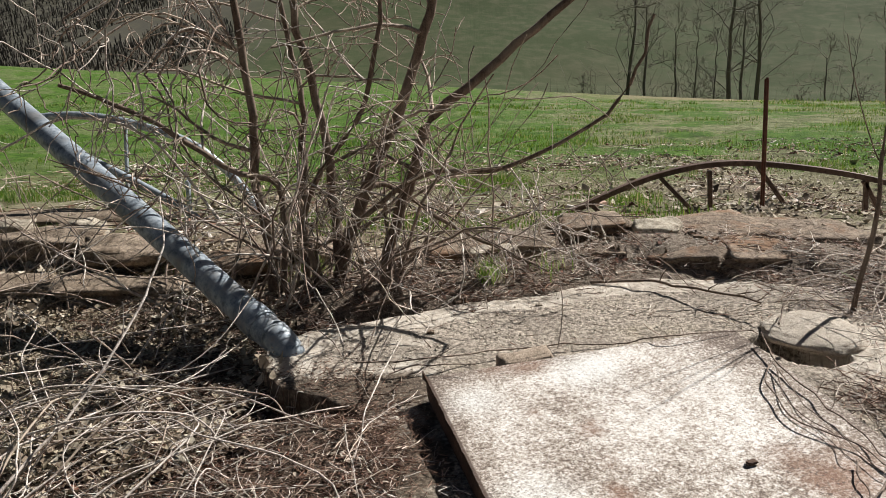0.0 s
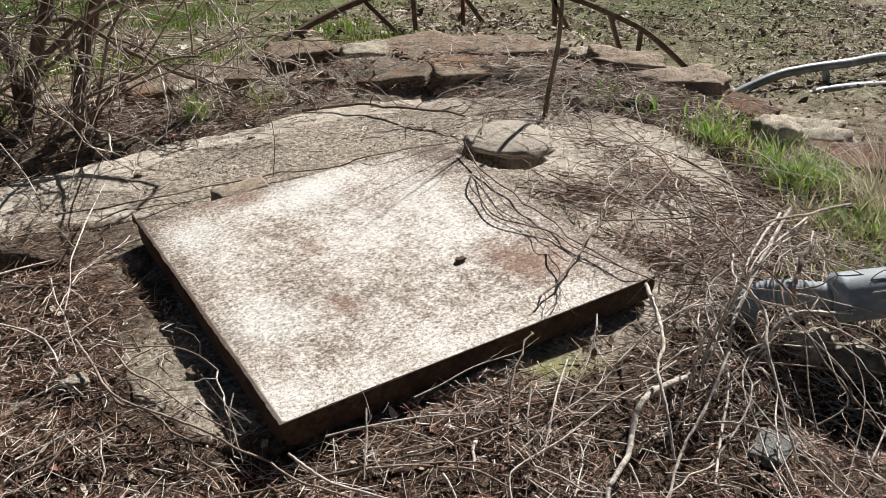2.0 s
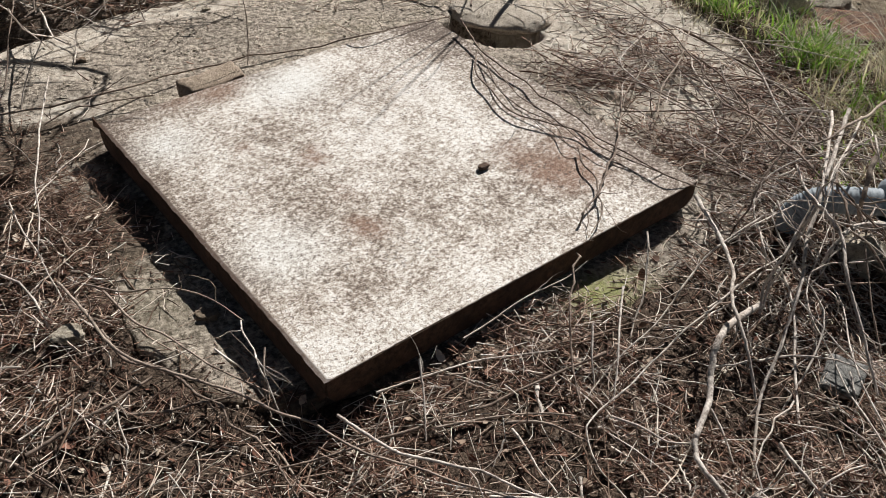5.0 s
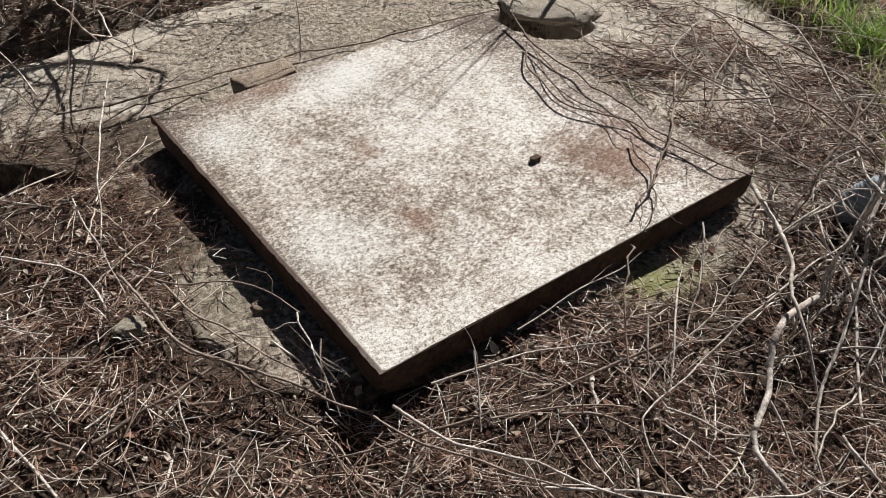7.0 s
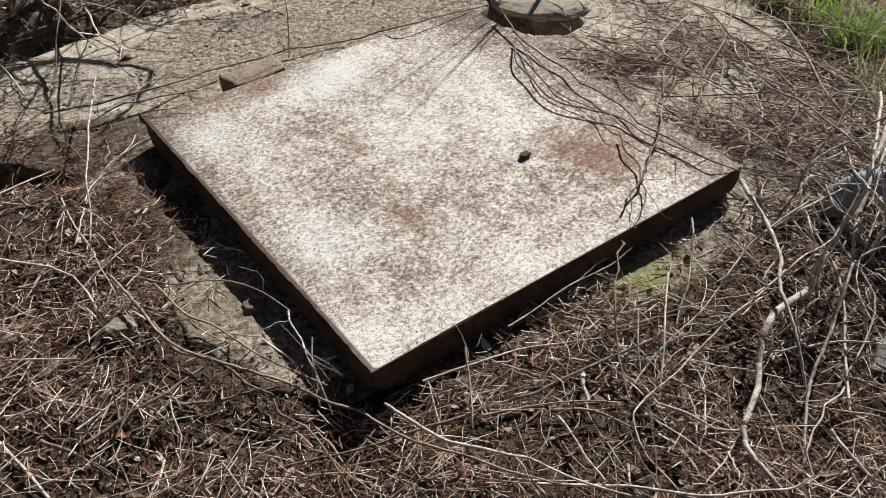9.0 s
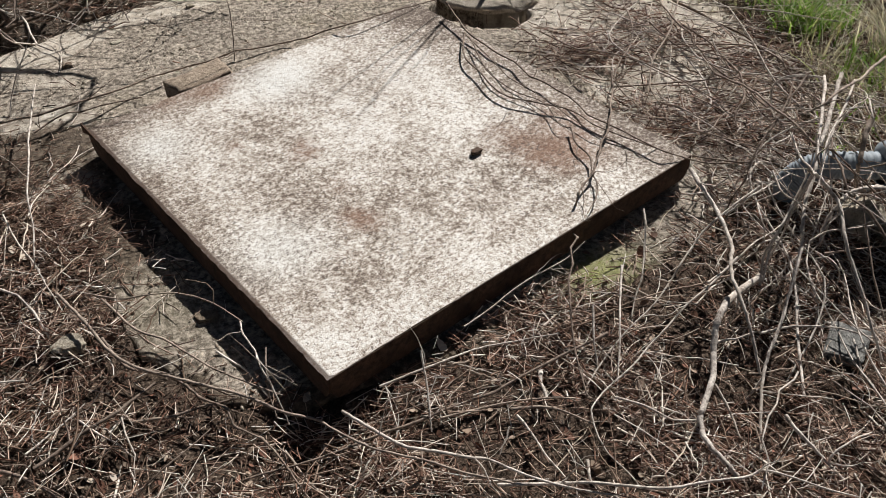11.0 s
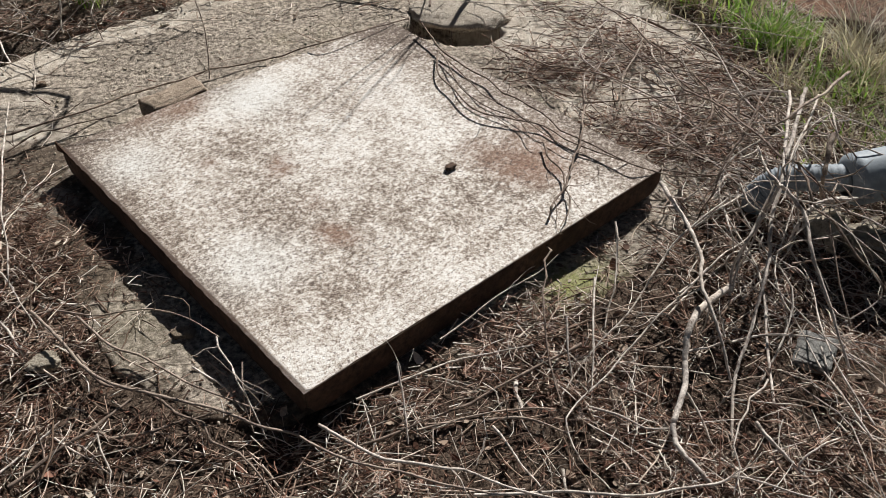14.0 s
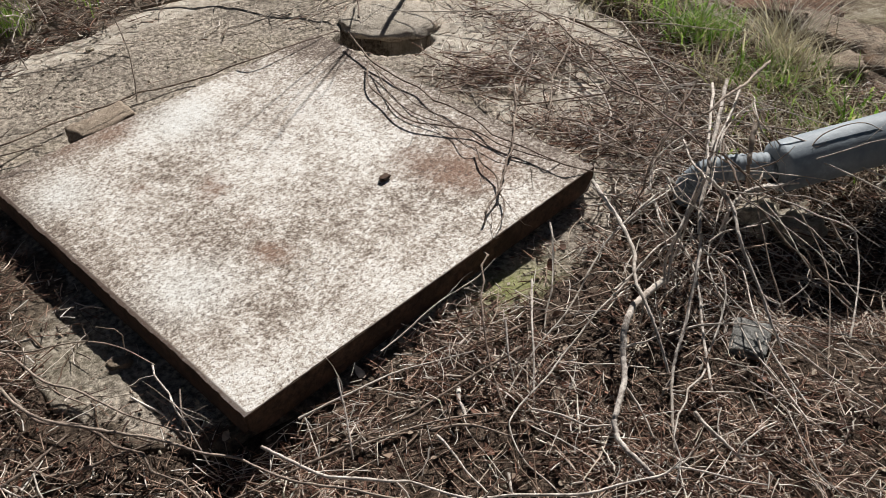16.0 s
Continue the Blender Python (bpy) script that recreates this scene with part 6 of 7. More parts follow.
def litter_chance(x, y):
    dx, dy = x - SLAB_C[0], y - SLAB_C[1]
    out = np.hypot(dx, dy) / slab_radius(np.arctan2(dy, dx)) + 0.16 * value_noise(x * 4, y * 4, 38) + 0.08 * value_noise(x * 11, y * 11, 39)
    soft = ease(0.2, 0.9, x)
    c = 0.03 + 0.85 * ease(0.99 - 0.1 * soft, 1.02 + 0.06 * soft, out)
    slab = in_slab(x, y)
    c = np.where(slab & (y < 2.15 + 0.12 * value_noise(x * 5, y * 5, 37)), 0.75, c)
    pile = np.zeros_like(x)
    for cx, cy, sx, sy, power in PILES:
        pile = pile + power * np.exp(-(((x - cx) / sx) ** 2 + ((y - cy) / sy) ** 2))
    pile = pile * np.clip(0.75 + 0.8 * value_noise(x * 6, y * 6, 40), 0.1, 1.2)
    c = np.maximum(c, np.clip(pile, 0, 1) * 0.8)
    broken = np.clip(0.6 + 1.0 * value_noise(x * 3.1, y * 3.1, 31) + 1.3 * value_noise(x * 11, y * 11, 32), 0.08, 1)
    full = ease(0.5, 0.9, x) * ease(2.5, 2.1, y)
    c = c * (broken * (1 - full) + np.clip(broken * 1.5, 0.2, 1) * full)
    c = np.where((x < 0.3) & (y < 2.9) & (y > 2.0), np.maximum(c, 0.35), c)
    c = c * np.where(slab & (y > 3.25) & (x < 1.9), 0.3, 1.0)
    c = c * (1 - 0.8 * np.exp(-(((x + 1.6) / 0.45) ** 2 + ((y - 3.65) / 0.5) ** 2)))
    for bx, by, br in ((1.47, 2.1, 0.13), (1.5, 1.81, 0.09), (1.84, 1.6, 0.085), (1.75, 1.48, 0.07), (0.34, 2.35, 0.13), (0.3, 2.55, 0.1), (0.18, 3.1, 0.12), (1.95, 1.5, 0.06), (0.35, 1.95, 0.1), (2.1, 1.45, 0.08), (0.145, 2.385, 0.05)):
        c = c * (1 - 0.85 * np.exp(-((x - bx) ** 2 + (y - by) ** 2) / br ** 2))
    c = c * (1 - 0.45 * ease(0.75, 0.45, x) * ease(2.5, 2.1, y))
    c = c * (1 - pasture(x, y)) * np.where(over_cover(x, y, 0.0), 0.0, 1.0)
    return c * ease(6.2, 3.0, y) * ease(0.4, 1.2, y) * ease(-2.7, -1.8, x)


def patch(rng, n, cx, cy, sx, sy):
    return np.stack([rng.normal(cx, sx, n), rng.normal(cy, sy, n)], -1)


def flat_curves(rng, p, length, sag, tilt, steps=4):
    """Short curved strands lying on the surface."""
    n = len(p)
    a = rng.uniform(0, 2 * np.pi, n)
    bend = rng.normal(0, 0.16, n)
    s = np.linspace(-0.5, 0.5, steps)
    ang = a[:, None] + bend[:, None] * s
    x = p[:, :1] + np.cos(ang) * s * length[:, None]
    y = p[:, 1:] + np.sin(ang) * s * length[:, None]
    base = surface(x, y)
    lift = rng.uniform(0.002, sag, n)[:, None] + rng.normal(0, tilt, n)[:, None] * s * length[:, None]
    z = np.maximum(base + 0.001, base.mean(1, keepdims=True) + lift)
    return np.stack([x, y, z], -1)


def build_litter():
    rng = np.random.default_rng(21)
    p = strew(rng, 34000, (-2.6, 0.6, 3.3, 5.2), litter_chance)
    L = rng.gamma(2.0, 0.016, len(p)) + 0.012
    P = flat_curves(rng, p, L, 0.035, 0.25)
    bad = over_cover(P[..., 0], P[..., 1], 0.004).any(1)
    P, L = P[~bad], L[~bad]
    R = np.minimum(0.0006 + rng.gamma(1.6, 0.00048, len(P)), 0.0028)[:, None] * np.linspace(1, 0.6, 4)
    tagged(new("straw_litter", strands("straw_litter", P, R, STRAW)), "tangled dry straw and stem litter", "litter", kind="stuff")
    p = strew(rng, 30000, (-1.6, 0.7, 3.0, 4.6), lambda x, y: np.sqrt(litter_chance(x, y)) * np.where(in_slab(x, y) & (y > 2.2), 0.25, 1))
    P = flat_curves(rng, p, rng.gamma(2.0, 0.01, len(p)) + 0.008, 0.026, 0.25)
    P = P[~over_cover(P[..., 0], P[..., 1], 0.004).any(1)]
    tagged(new("chaff", strands("chaff", P, rng.uniform(0.0007, 0.0018, len(P))[:, None] * np.linspace(1, 0.6, 4), CHAFF)), "fine brown chaff matted over the soil", "litter", kind="stuff")
    # longer stalks, broken and straight
    for n, lo, hi, r0, r1, sag in ((2600, 0.05, 0.2, 0.0011, 0.0027, 0.045), (340, 0.18, 0.45, 0.0012, 0.0026, 0.045)):
        p = strew(rng, n, (-2.6, 0.7, 3.2, 5.0), litter_chance)
        P = flat_curves(rng, p, rng.uniform(lo, hi, len(p)), sag, 0.07, 7)
        P[:, 1:-1] += rng.normal(0, 0.0015, P[:, 1:-1].shape)
        P = P[~over_cover(P[..., 0], P[..., 1], 0.02).any(1)]
        R = rng.uniform(r0, r1, len(P))[:, None] * np.linspace(1, 0.6, 7)
        tagged(new("stalk_litter", strands("stalk_litter", P, R, STALK, 5)), "long bleached stalks scattered over the soil", "litter", kind="stuff")
    # soil and litter washed over the slab's left side
    p = np.vstack([patch(rng, 700, 0.1, 3.12, 0.12, 0.12), patch(rng, 500, 0.2, 2.88, 0.08, 0.12), patch(rng, 300, -0.1, 3.4, 0.14, 0.1)])
    P = flat_curves(rng, p, rng.gamma(2.0, 0.014, len(p)) + 0.012, 0.025, 0.25)
    P = P[~over_cover(P[..., 0], P[..., 1], 0.03).any(1)]
    tagged(new("straw_litter", strands("straw_litter", P, rng.uniform(0.0008, 0.0019, len(P))[:, None] * np.linspace(1, 0.6, 4), CHAFF)), "brown straw and chaff washed over the slab's edge", "litter", kind="stuff")
    # more straw where it lies thick in front of the cover, and broken twigs heaped on the concrete
    p = strew(rng, 7500, (-0.5, 0.9, 3.0, 2.5), litter_chance)
    P = flat_curves(rng, p, rng.gamma(2.2, 0.02, len(p)) + 0.02, 0.05, 0.3)
    P = P[~over_cover(P[..., 0], P[..., 1], 0.004).any(1)]
    tagged(new("straw_litter", strands("straw_litter", P, rng.uniform(0.0008, 0.0019, len(P))[:, None] * np.linspace(1, 0.6, 4), STRAW)), "pale dry straw matted in front of the cover", "litter", kind="stuff")
    p = np.vstack([patch(rng, int(210 * power), cx, cy, sx * 1.15, sy * 1.15) for cx, cy, sx, sy, power in PILES[:11]])
    P = flat_curves(rng, p, rng.gamma(2.2, 0.022, len(p)) + 0.025, 0.05, 0.3, 5)
    P[:, 1:-1] += rng.normal(0, 0.001, P[:, 1:-1].shape)
    P = P[~over_cover(P[..., 0], P[..., 1], 0.004).any(1)]
    tagged(new("twig_litter", strands("twig_litter", P, rng.uniform(0.0009, 0.0022, len(P))[:, None] * np.linspace(1, 0.7, 5), STRAW, 5)), "broken brown and bleached twigs heaped on the concrete", "litter", kind="stuff")
    p = patch(rng, 1500, 2.64, 1.76, 0.17, 0.15)
    P = flat_curves(rng, p, rng.gamma(2.0, 0.016, len(p)) + 0.015, 0.04, 0.3)
    tagged(new("straw_litter", strands("straw_litter", P, rng.uniform(0.0009, 0.0022, len(P))[:, None] * np.linspace(1, 0.6, 4), STALK)), "pale dry straw below the pipe", "litter", kind="stuff")
    # leaf scraps
    p = strew(rng, 24000, (-2.6, 0.6, 3.3, 5.2), lambda x, y: litter_chance(x, y) * np.where(in_slab(x, y) & (y > 2.2), 0.03, 1))
    n = len(p)
    a = rng.uniform(0, 2 * np.pi, n)
    L = np.minimum(rng.gamma(1.5, 0.0038, n) + 0.003, 0.018)
    s = np.linspace(-1, 1, 4)
    d = np.stack([np.cos(a), np.sin(a)], -1)
    xy = p[:, None] + d[:, None] * (s[None, :, None] * L[:, None, None])
    z = surface(p[:, 0], p[:, 1])[:, None] + rng.uniform(0.002, 0.014, n)[:, None] + rng.normal(0, 0.35, n)[:, None] * s * L[:, None] + rng.uniform(-0.3, 0.5, n)[:, None] * L[:, None] * s ** 2
    P = np.concatenate([xy, z[..., None]], -1)
    w = np.array([0.25, 0.9, 0.8, 0.12]) * L[:, None] * rng.uniform(0.3, 0.7, n)[:, None]
    side = np.stack([-np.sin(a), np.cos(a), rng.normal(0, 0.5, n)], -1)
    bad = over_cover(p[:, 0], p[:, 1], 0.015)
    tagged(new("leaf_litter", ribbons("leaf_litter", P[~bad], (side[:, None] * w[..., None])[~bad], LEAF)), "crumbled brown dead leaves over dark soil", "litter", kind="stuff")
    # gravel and crumbs on the concrete
    p = strew(rng, 11000, (-2.4, 1.4, 3.0, 4.8), lambda x, y: np.where(over_cover(x, y, 0.01), 0, np.where(in_slab(x, y), 0.8, 0.25)))
    n = len(p)
    r = rng.gamma(1.3, 0.0007, n) + 0.0008
    base = surface(p[:, 0], p[:, 1])
    s = np.array([-1, -0.5, 0.5, 1])
    ax = rng.normal(0, 1, (n, 3)) * (1, 1, 0.2)
    ax /= np.linalg.norm(ax, axis=1, keepdims=True)
    P = np.concatenate([p, (base + r * 0.4)[:, None]], 1)[:, None] + ax[:, None] * (s[None, :, None] * r[:, None, None] * 1.4)
    R = r[:, None] * np.array([0.3, 1, 0.9, 0.3])
    tagged(new("grit", strands("grit", P, R, PALE_STONE, 5)), "loose pale grit and gravel crumbs on the concrete", "grit", kind="stuff")


build_litter()


def arching(rng, roots, length, r, lean, rise, name, label, mat, steps=9, sides=4, droop=1.0, curl=1.0):
    """Loose dead stems that spring up and bow over."""
    n = len(roots)
    a = rng.uniform(0, 2 * np.pi, n)
    s = np.linspace(0, 1, steps)
    turn = a[:, None] + rng.normal(0, 0.5, n)[:, None] * s + np.cumsum(rng.normal(0, 0.34 * curl, (n, steps)), 1)
    reach = length[:, None] * lean[:, None]
    x = roots[:, :1] + np.cumsum(np.cos(turn), 1) / steps * reach
    y = roots[:, 1:] + np.cumsum(np.sin(turn), 1) / steps * reach
    up = length[:, None] * rise[:, None] * (s - droop * 0.75 * s ** 2.2)
    base = surface(x, y)
    z = np.maximum(base + 0.004, base[:, :1] - 0.01 + up)
    P = np.stack([x, y, z], -1) + rng.normal(0, 0.006 * curl, (n, steps, 3))
    hit = over_cover(P[..., 0], P[..., 1], 0.01) & (P[..., 2] < 0.26)
    ok = ~hit.any(1)
    R = r[:, None] * np.linspace(1, 0.5, steps)
    return tagged(new(name, strands(name, P[ok], R[ok], mat, sides)), label, "dead stems", kind="stuff")


def build_brambles():
    rng = np.random.default_rng(33)
    beside = [
        (2.15, 1.75, 0.28, 0.28, 28, 0.3, 0.9, 0.5, CANE),
        (2.15, 1.95, 0.22, 0.22, 60, 0.15, 0.5, 0.6, CANE),
        (2.2, 1.95, 0.2, 0.2, 24, 0.25, 0.7, 0.9, CANE),
        (2.38, 3.25, 0.06, 0.16, 60, 0.1, 0.4, 0.22, STALK),
        (2.03, 3.13, 0.09, 0.07, 80, 0.08, 0.28, 0.16, STALK),
        (2.17, 2.56, 0.1, 0.08, 80, 0.08, 0.3, 0.2, STALK),
        (2.32, 2.42, 0.14, 0.14, 130, 0.1, 0.4, 0.3, STALK),
        (2.5, 2.4, 0.16, 0.2, 70, 0.15, 0.4, 0.35, CANE),
        (2.5, 2.77, 0.06, 0.08, 60, 0.08, 0.3, 0.25, CANE),
        (2.62, 2.45, 0.12, 0.16, 130, 0.12, 0.35, 0.3, STALK),
        (2.75, 2.2, 0.2, 0.15, 80, 0.12, 0.35, 0.35, CANE),
        (2.3, 4.05, 0.3, 0.14, 170, 0.15, 0.5, 0.35, CANE),
    ]
    around = [
        (2.5, 4.3, 0.45, 0.2, 150, 0.2, 0.6, 0.3, CANE),
        (-0.9, 2.9, 0.5, 0.45, 80, 0.25, 0.7, 0.5, CANE),
        (-0.95, 2.7, 0.5, 0.4, 170, 0.15, 0.5, 0.25, CANE),
        (-0.6, 2.6, 0.4, 0.3, 110, 0.12, 0.4, 0.2, STALK),
        (-0.9, 3.9, 0.5, 0.3, 25, 0.3, 0.8, 0.6, TWIG),
        (0.9, 4.75, 0.3, 0.2, 40, 0.15, 0.5, 0.2, TWIG),
        (-0.4, 4.3, 0.4, 0.2, 45, 0.2, 0.6, 0.3, TWIG),
        (1.75, 1.45, 0.3, 0.2, 40, 0.15, 0.45, 0.2, STALK),
        (1.0, 1.6, 0.5, 0.15, 30, 0.12, 0.35, 0.16, STALK),
        (1.75, 1.6, 0.35, 0.25, 70, 0.1, 0.35, 0.14, STALK),
        (0.1, 2.1, 0.3, 0.35, 45, 0.2, 0.5, 0.2, STALK),
    ]
    for cx, cy, sx, sy, n, lo, hi, rise, mat in beside + around:
        roots = patch(rng, n, cx, cy, sx, sy)
        arching(rng, roots, rng.uniform(lo, hi, n), rng.uniform(0.0013, 0.0036, n), rng.uniform(0.5, 1.0, n), rng.uniform(0.2, 1.0, n) * rise, "bramble_tangle", "tangled dead grey-brown bramble stems", mat, curl=0.45 if rise < 0.35 else 0.8)


build_brambles()


# ---- grass ----
def grass_blades(rng, roots, height, width, name, label, mat, steps=4, lean=0.5):
    n = len(roots)
    a = rng.uniform(0, 2 * np.pi, n)
    s = np.linspace(0, 1, steps)
    d = np.stack([np.cos(a), np.sin(a)], -1)
    out = height[:, None] * lean * rng.uniform(0.2, 1, n)[:, None] * s ** 1.8
    xy = roots[:, None] + d[:, None] * out[..., None]
    z = surface(roots[:, 0], roots[:, 1])[:, None] - 0.005 + height[:, None] * (s - 0.18 * s ** 3)
    W = np.stack([-np.sin(a), np.cos(a), np.zeros(n)], -1)[:, None] * (width[:, None] * (1 - 0.92 * s ** 1.5))[..., None]
    return tagged(new(name, ribbons(name, np.concatenate([xy, z[..., None]], -1), W, mat)), label, "grass", kind="stuff")


def build_grass():
    rng = np.random.default_rng(44)
    roots = np.vstack([patch(rng, 360, 2.8, 3.42, 0.07, 0.09), patch(rng, 420, 2.95, 2.93, 0.08, 0.07), patch(rng, 60, 3.0, 3.2, 0.09, 0.1), patch(rng, 200, 2.92, 2.52, 0.1, 0.1), patch(rng, 160, 2.85, 2.2, 0.18, 0.12), patch(rng, 90, 2.6, 3.9, 0.12, 0.12), patch(rng, 120, 3.1, 3.3, 0.1, 0.2)])
    roots = roots[~in_slab(roots[:, 0] - 0.03, roots[:, 1])]
    grass_blades(rng, roots, rng.uniform(0.05, 0.15, len(roots)), rng.uniform(0.0028, 0.006, len(roots)), "grass_clump", "bright green grass tufts along the slab", GRASS, 5, 1.25)
    roots = np.vstack([patch(rng, 150, 0.6, 4.47, 0.035, 0.04), patch(rng, 25, 0.92, 4.5, 0.05, 0.04), patch(rng, 90, -0.4, 4.75, 0.1, 0.06)])
    grass_blades(rng, roots, rng.uniform(0.06, 0.17, len(roots)), rng.uniform(0.0012, 0.003, len(roots)), "grass_clump", "small green grass tuft behind the slab", GRASS)

    roots = np.vstack([patch(rng, 120, 2.82, 3.35, 0.08, 0.14), patch(rng, 140, 2.98, 2.9, 0.1, 0.1), patch(rng, 220, 3.1, 2.5, 0.09, 0.09), patch(rng, 360, 2.75, 2.15, 0.18, 0.12), patch(rng, 160, 3.2, 2.95, 0.1, 0.25), patch(rng, 260, 2.78, 2.58, 0.09, 0.14), patch(rng, 60, 3.05, 3.15, 0.1, 0.12)])
    grass_blades(rng, roots, rng.uniform(0.06, 0.15, len(roots)), rng.uniform(0.0012, 0.0026, len(roots)), "dry_grass", "bleached dry grass tuft beside the stones", DRY_GRASS, 5, 1.3)

    roots = np.vstack([patch(rng, 170, 3.08, 2.6, 0.05, 0.05), patch(rng, 60, 3.0, 2.45, 0.08, 0.06), patch(rng, 50, 3.2, 2.75, 0.06, 0.06)])
    grass_blades(rng, roots, rng.uniform(0.12, 0.32, len(roots)), rng.uniform(0.0016, 0.0032, len(roots)), "dry_tussock", "bleached dead grass tussock with long spreading blades", DRY_GRASS, 6, 1.5)

    def tufty(x, y):
        return pasture(x, y) * np.clip(0.5 + 1.6 * value_noise(x * 0.55, y * 0.55, 51) + 0.8 * value_noise(x * 2.2, y * 2.2, 52), 0.05, 1) * np.maximum(0.3 + 0.7 * ease(7, 13, y), 1.3 * ease(2.6, 1.4, x))

    for (x0, y0, x1, y1), n, hi, w in (((-6, 4.6, 9, 11), 46000, 0.12, 0.005), ((-6, -6, 7, 1.2), 16000, 0.1, 0.005), ((-11, 11, 16, 26), 42000, 0.12, 0.008), ((-20, 26, 30, 35), 17000, 0.16, 0.018)):
        roots = strew(rng, n, (x0, y0, x1, y1), lambda x, y: tufty(x, y) ** (1.0 + 1.6 * ease(12, 8, y)))
        h = rng.uniform(0.25, 1, n) * hi * np.clip(0.5 + value_noise(roots[:, 0] * 1.5, roots[:, 1] * 1.5, 53), 0.2, 1.2)
        grass_blades(rng, roots, h, rng.uniform(0.5, 1, n) * w, "pasture_grass", "short patchy spring pasture grass", FIELD_GRASS, 3)


build_grass()


def lumps(rng, p, r, flat, name, label, category, mat):
    """Many small angular lumps as one piece of stuff."""
    n = len(p)
    base = surface(p[:, 0], p[:, 1])
    s = np.array([-1, -0.6, 0.1, 0.7, 1])
    ax = rng.normal(0, 1, (n, 3)) * (1, 1, 0.3)
    ax /= np.linalg.norm(ax, axis=1, keepdims=True)
    P = np.concatenate([p, (base + r * 0.25)[:, None]], 1)[:, None] + ax[:, None] * (s[None, :, None] * r[:, None, None] * 1.3)
    P = P + rng.normal(0, 0.3, P.shape) * r[:, None, None]
    R = r[:, None] * np.array([0.25, 0.9, 1, 0.8, 0.2]) * rng.uniform(0.7, 1.2, (n, 5)) * flat
    return tagged(new(name, raw_mesh(name, *strand_arrays(P, R, 5), mat, False)), label, category, kind="stuff")


def build_rubble():
    rng = np.random.default_rng(66)
    p = strew(rng, 8000, (-4, 5.3, 8, 13), lambda x, y: pasture(x, y) * np.clip(0.4 - value_noise(x * 0.6, y * 0.6, 51), 0, 1))
    lumps(rng, p, rng.gamma(1.5, 0.005, len(p)) + 0.004, 0.5, "field_clods", "dry pale soil clods and leaf crumbs in the pasture", "clods", STRAW)
    p = strew(rng, 2600, (-5, 5.3, 9, 13), lambda x, y: pasture(x, y) * np.clip(0.5 - value_noise(x * 0.6, y * 0.6, 51), 0, 1))
    P = flat_curves(rng, p, rng.uniform(0.06, 0.3, len(p)), 0.03, 0.1)
    tagged(new("field_straw", strands("field_straw", P, rng.uniform(0.002, 0.006, len(P))[:, None] * np.linspace(1, 0.6, 4), STRAW)), "bleached dry stalks strewn over the pasture", "litter", kind="stuff")
    p = strew(rng, 17000, (-3, 3.3, 8, 12), lambda x, y: np.clip(pasture(x, y) * 2.0 - 0.2 + ease(2.8, 3.2, x), 0, 1) * np.clip(0.55 - value_noise(x * 0.8, y * 0.8, 51), 0.03, 1) * ease(12, 8, y) * (0.3 + 0.7 * ease(1.0, 2.4, x)))
    n = len(p)
    a = rng.uniform(0, 2 * np.pi, n)
    L = rng.gamma(2.0, 0.005, n) + 0.005
    q = np.linspace(-1, 1, 4)
    xy = p[:, None] + np.stack([np.cos(a), np.sin(a)], -1)[:, None] * (q[None, :, None] * L[:, None, None])
    z = surface(p[:, 0], p[:, 1])[:, None] + rng.uniform(0.004, 0.03, n)[:, None] + rng.normal(0, 0.4, n)[:, None] * q * L[:, None] + rng.uniform(-0.3, 0.6, n)[:, None] * L[:, None] * q ** 2
    w = np.array([0.3, 0.9, 0.8, 0.15]) * L[:, None] * rng.uniform(0.3, 0.8, n)[:, None]
    side = np.stack([-np.sin(a), np.cos(a), rng.normal(0, 0.5, n)], -1)
    tagged(new("field_leaves", ribbons("field_leaves", np.concatenate([xy, z[..., None]], -1), side[:, None] * w[..., None], PALE_LEAF)), "crumbled pale dead leaves over the trodden pasture", "litter", kind="stuff")
    p = strew(rng, 22000, (-1.4, 0.9, 2.9, 3.4), lambda x, y: np.where(over_cover(x, y, 0.02), 0, np.where(in_slab(x, y), 0.05 + 0.5 * (y < 2.1), 0.9)) * np.clip(0.7 + value_noise(x * 5, y * 5, 75), 0.1, 1))
    lumps(rng, p, rng.gamma(1.2, 0.0012, len(p)) + 0.0013, 0.8, "soil_crumbs", "loose dark brown crumbs of soil", "soil", CRUMB)
    p = strew(rng, 22000, (-2.8, 2.7, -0.3, 5.4), lambda x, y: np.clip(0.6 + value_noise(x * 4, y * 4, 71), 0.05, 1) * ease(-0.2, -0.6, x))
    n = len(p)
    a = rng.uniform(0, 2 * np.pi, n)
    L = rng.gamma(2.0, 0.005, n) + 0.004
    xy = p[:, None] + np.stack([np.cos(a), np.sin(a)], -1)[:, None] * (q[None, :, None] * L[:, None, None])
    z = surface(p[:, 0], p[:, 1])[:, None] + rng.uniform(0.006, 0.03, n)[:, None] + rng.normal(0, 0.4, n)[:, None] * q * L[:, None] + rng.uniform(-0.3, 0.6, n)[:, None] * L[:, None] * q ** 2
    w = np.array([0.3, 0.9, 0.8, 0.15]) * L[:, None] * rng.uniform(0.2, 0.7, n)[:, None]
    side = np.stack([-np.sin(a), np.cos(a), rng.normal(0, 0.5, n)], -1)
    tagged(new("pale_leaves", ribbons("pale_leaves", np.concatenate([xy, z[..., None]], -1), side[:, None] * w[..., None], PALE_LEAF)), "bleached leaf scraps and bark beside the pipe", "litter", kind="stuff")
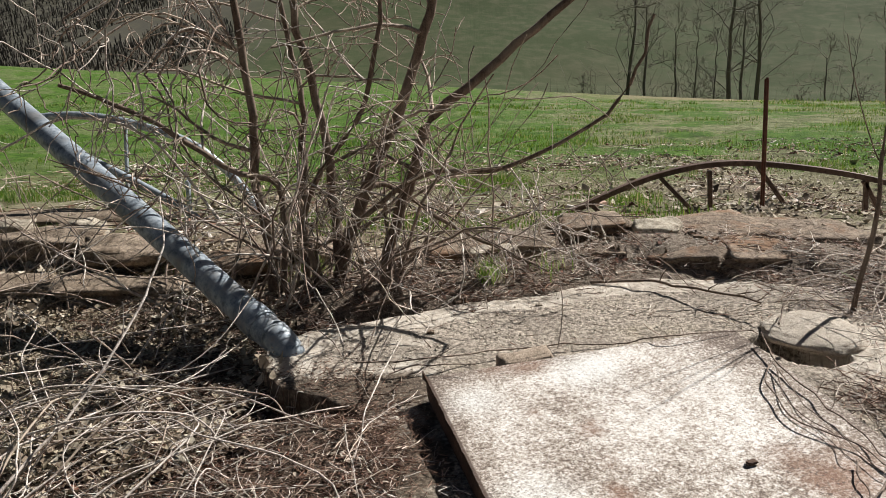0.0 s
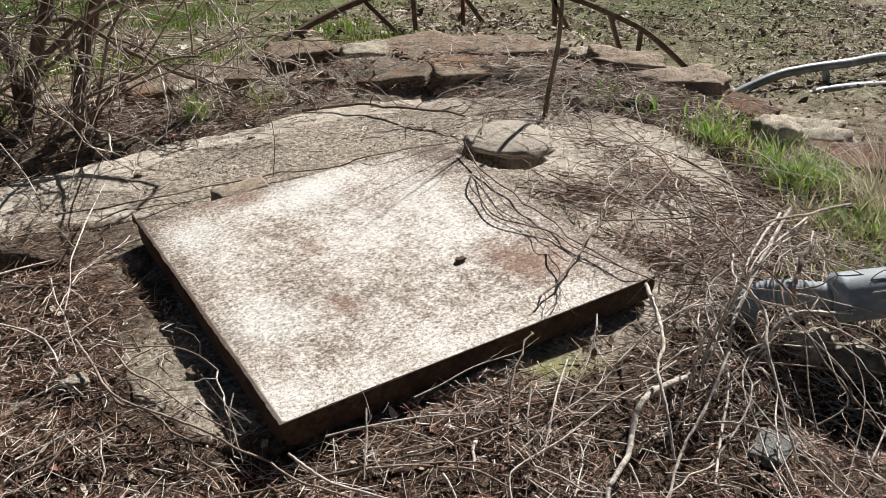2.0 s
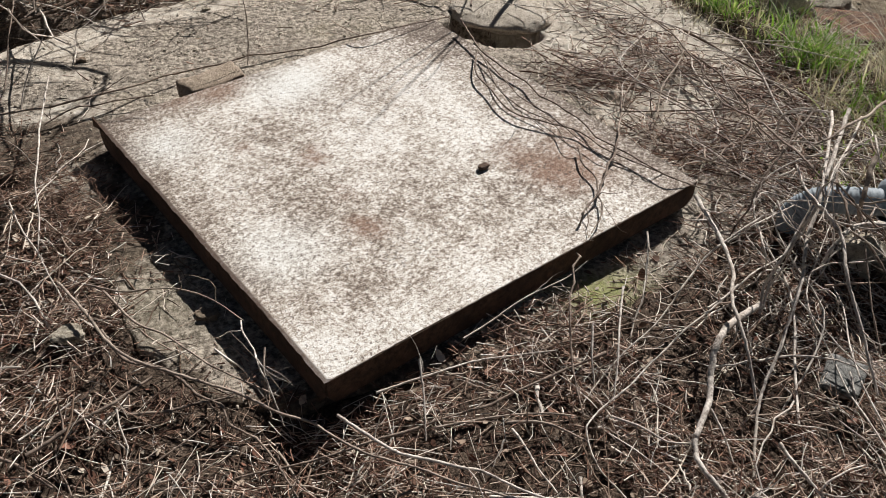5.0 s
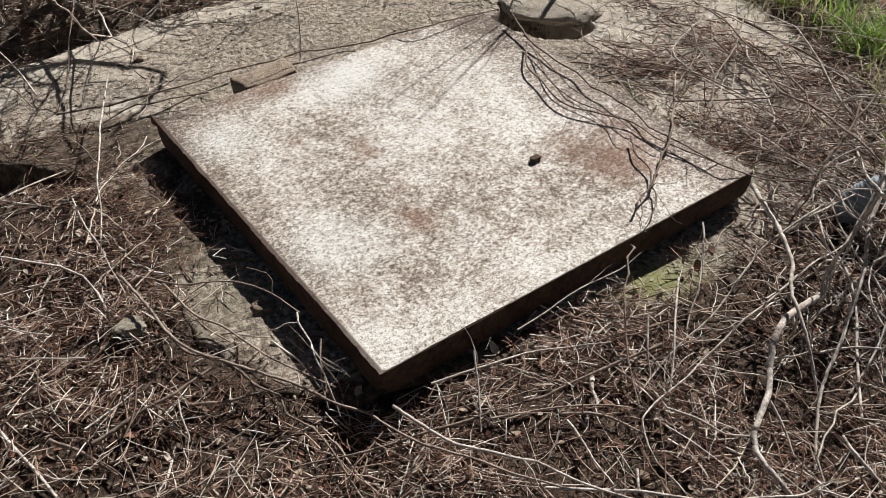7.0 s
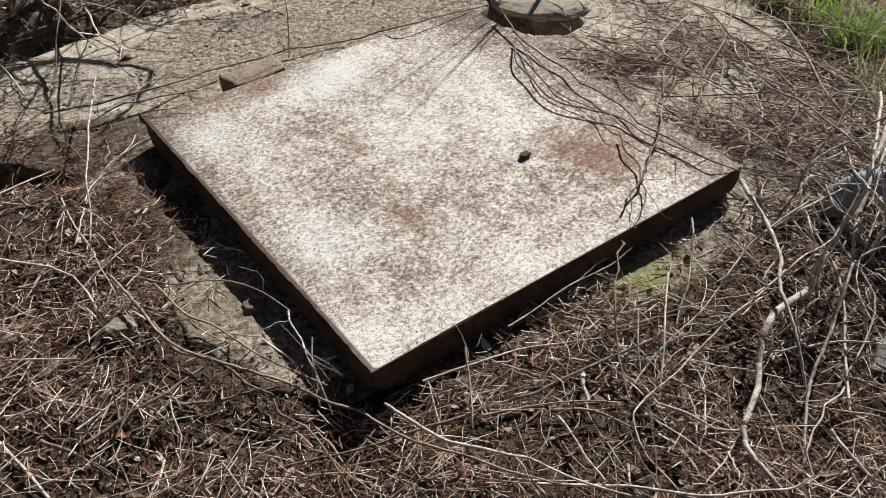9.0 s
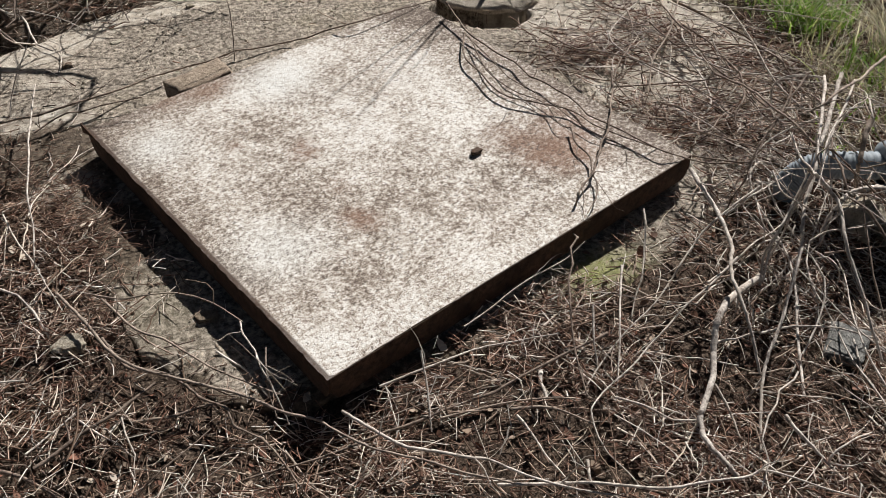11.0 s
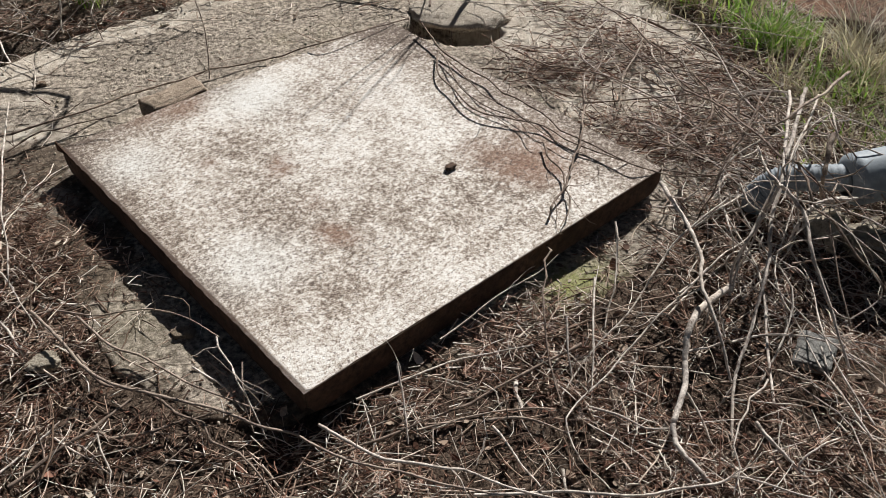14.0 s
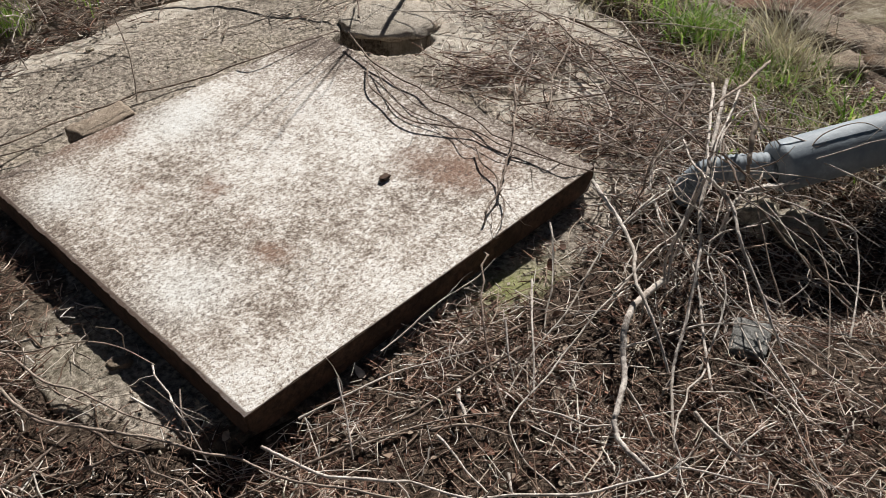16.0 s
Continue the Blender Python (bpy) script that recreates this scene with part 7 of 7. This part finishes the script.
    ring = np.array([(0.9, 4.75), (1.5, 4.85), (2.2, 4.95), (2.8, 4.7), (3.2, 4.2), (3.4, 3.6), (3.4, 3.0), (0.3, 4.8), (-0.6, 4.8), (-1.5, 4.9), (-2.3, 5.2), (-0.4, 3.5)])
    c = ring[rng.integers(0, len(ring), 380)]
    p = c + rng.normal(0, 0.2, c.shape) * (1.3, 0.8)
    p = p[~in_slab(p[:, 0], p[:, 1])]
    lumps(rng, p, rng.gamma(1.5, 0.007, len(p)) + 0.005, 0.6, "rubble", "broken stone rubble along the ruined rim", "rubble", GREY_STONE)
    p = strew(rng, 17000, (-3, 1.4, -0.5, 5.2), lambda x, y: np.exp(-(((x + 1.6) / 0.55) ** 2 + ((y - 3.55) / 0.55) ** 2)))
    lumps(rng, p, rng.gamma(1.6, 0.0035, len(p)) + 0.0035, 0.7, "gravel", "yellowish gravel and crumbled leaves beside the pipe", "gravel", GRAVEL)


build_rubble()


# ---- the far tree line ----
def bare_tree(seed, height, stout=1.0):
    rng = np.random.default_rng(seed)
    root = tagged(new("tree"), "tall bare winter tree at the field's far edge", "tree", "trees beyond the field")
    crown, line = [], []
    p, d = np.zeros(3), np.array([rng.normal(0, 0.05), 0, 1.0])
    for k in range(10):
        line.append(p.copy())
        d = np.array([0.0, 0.0, 1.0]) + rng.normal(0, 0.08, 3) * (1, 1, 0)
        d /= np.linalg.norm(d)
        p = p + d * height / 10
    line = np.array(line)
    part("trunk", strands("trunk", line[None], np.linspace(0.0145, 0.004, 10)[None] * height * stout, FAR_BARK, 7), None, root)
    for k in range(15):
        i = rng.integers(3, 10)
        side = rng.normal(0, 1, 3) * (1, 1, 0.2) + (0, 0, rng.uniform(0.5, 1.6))
        grow(rng, line[i], side, height * rng.uniform(0.12, 0.34), 0.003 * height, 3, crown, 5, 0.2, 3, 0.2, 0.8, 0.009)
    part("crown", branch_mesh("crown", crown, FAR_TWIG, 3), None, root)
    return root


def build_tree_line():
    rng = np.random.default_rng(8)
    kinds = [bare_tree(101, 12), bare_tree(102, 15), bare_tree(103, 9, 0.8), bare_tree(104, 17, 1.1), bare_tree(105, 6, 0.9)]
    # kind, place along the edge of the field
    row = [(4, 10.3), (3, 14.2), (1, 15.9), (0, 18.5), (2, 19.6), (2, 21.2), (3, 23.0), (1, 24.2), (3, 25.2), (4, 29.2), (0, 31.3), (2, 33.1), (4, 34.4), (1, 36.5), (0, 39.5), (3, 43.0), (2, 46.0), (1, 50.0), (0, 55.0), (3, 59.0)]
    placed = set()
    for k, x in row:
        y = 76 + rng.uniform(-3, 6)
        x = x * y / 76
        m = pose(x, y, float(ground_height(x, y)) - 0.2, 0, 0, rng.uniform(0, 360)) @ Matrix.Scale(rng.uniform(0.85, 1.12), 4)
        if k in placed:
            copy_thing(kinds[k], m)
        else:
            kinds[k].matrix_world = m
            placed.add(k)
    # undergrowth along the tree line and woods on the far slope
    n = 15000
    roots = np.stack([rng.uniform(6, 75, n), rng.uniform(70, 96, n)], -1)
    h = rng.gamma(1.6, 0.7, n) + 0.3
    s = np.linspace(0, 1, 4)
    d = rng.normal(0, 0.3, (n, 2))
    P = np.concatenate([roots[:, None] + d[:, None] * (s[None, :, None] * h[:, None, None]), (ground_height(roots[:, 0], roots[:, 1])[:, None] + s * h[:, None])[..., None]], -1)
    tagged(new("undergrowth", strands("undergrowth", P, np.linspace(0.024, 0.008, 4) * np.ones((n, 1)), FAR_TWIG)), "grey-brown leafless undergrowth beyond the field", "undergrowth", kind="stuff")
    n = 30000
    roots = np.stack([rng.uniform(-330, -60, n), rng.uniform(200, 620, n)], -1)
    keep = (roots[:, 0] + 0.34 * roots[:, 1] + 40 * value_noise(roots[:, 0] / 60, roots[:, 1] / 60, 61)) < 0
    roots = roots[keep]
    n = len(roots)
    h = rng.uniform(1.2, 3.5, n)
    d = rng.normal(0, 0.12, (n, 2))
    P = np.concatenate([roots[:, None] + d[:, None] * (s[None, :, None] * h[:, None, None]), (ground_height(roots[:, 0], roots[:, 1])[:, None] + s * h[:, None])[..., None]], -1)
    tagged(new("far_woods", strands("far_woods", P, np.array([0.12, 0.22, 0.26, 0.06]) * np.ones((n, 1)), FAR_BARK)), "distant leafless woods on a hillside", "woods", kind="stuff")


build_tree_line()
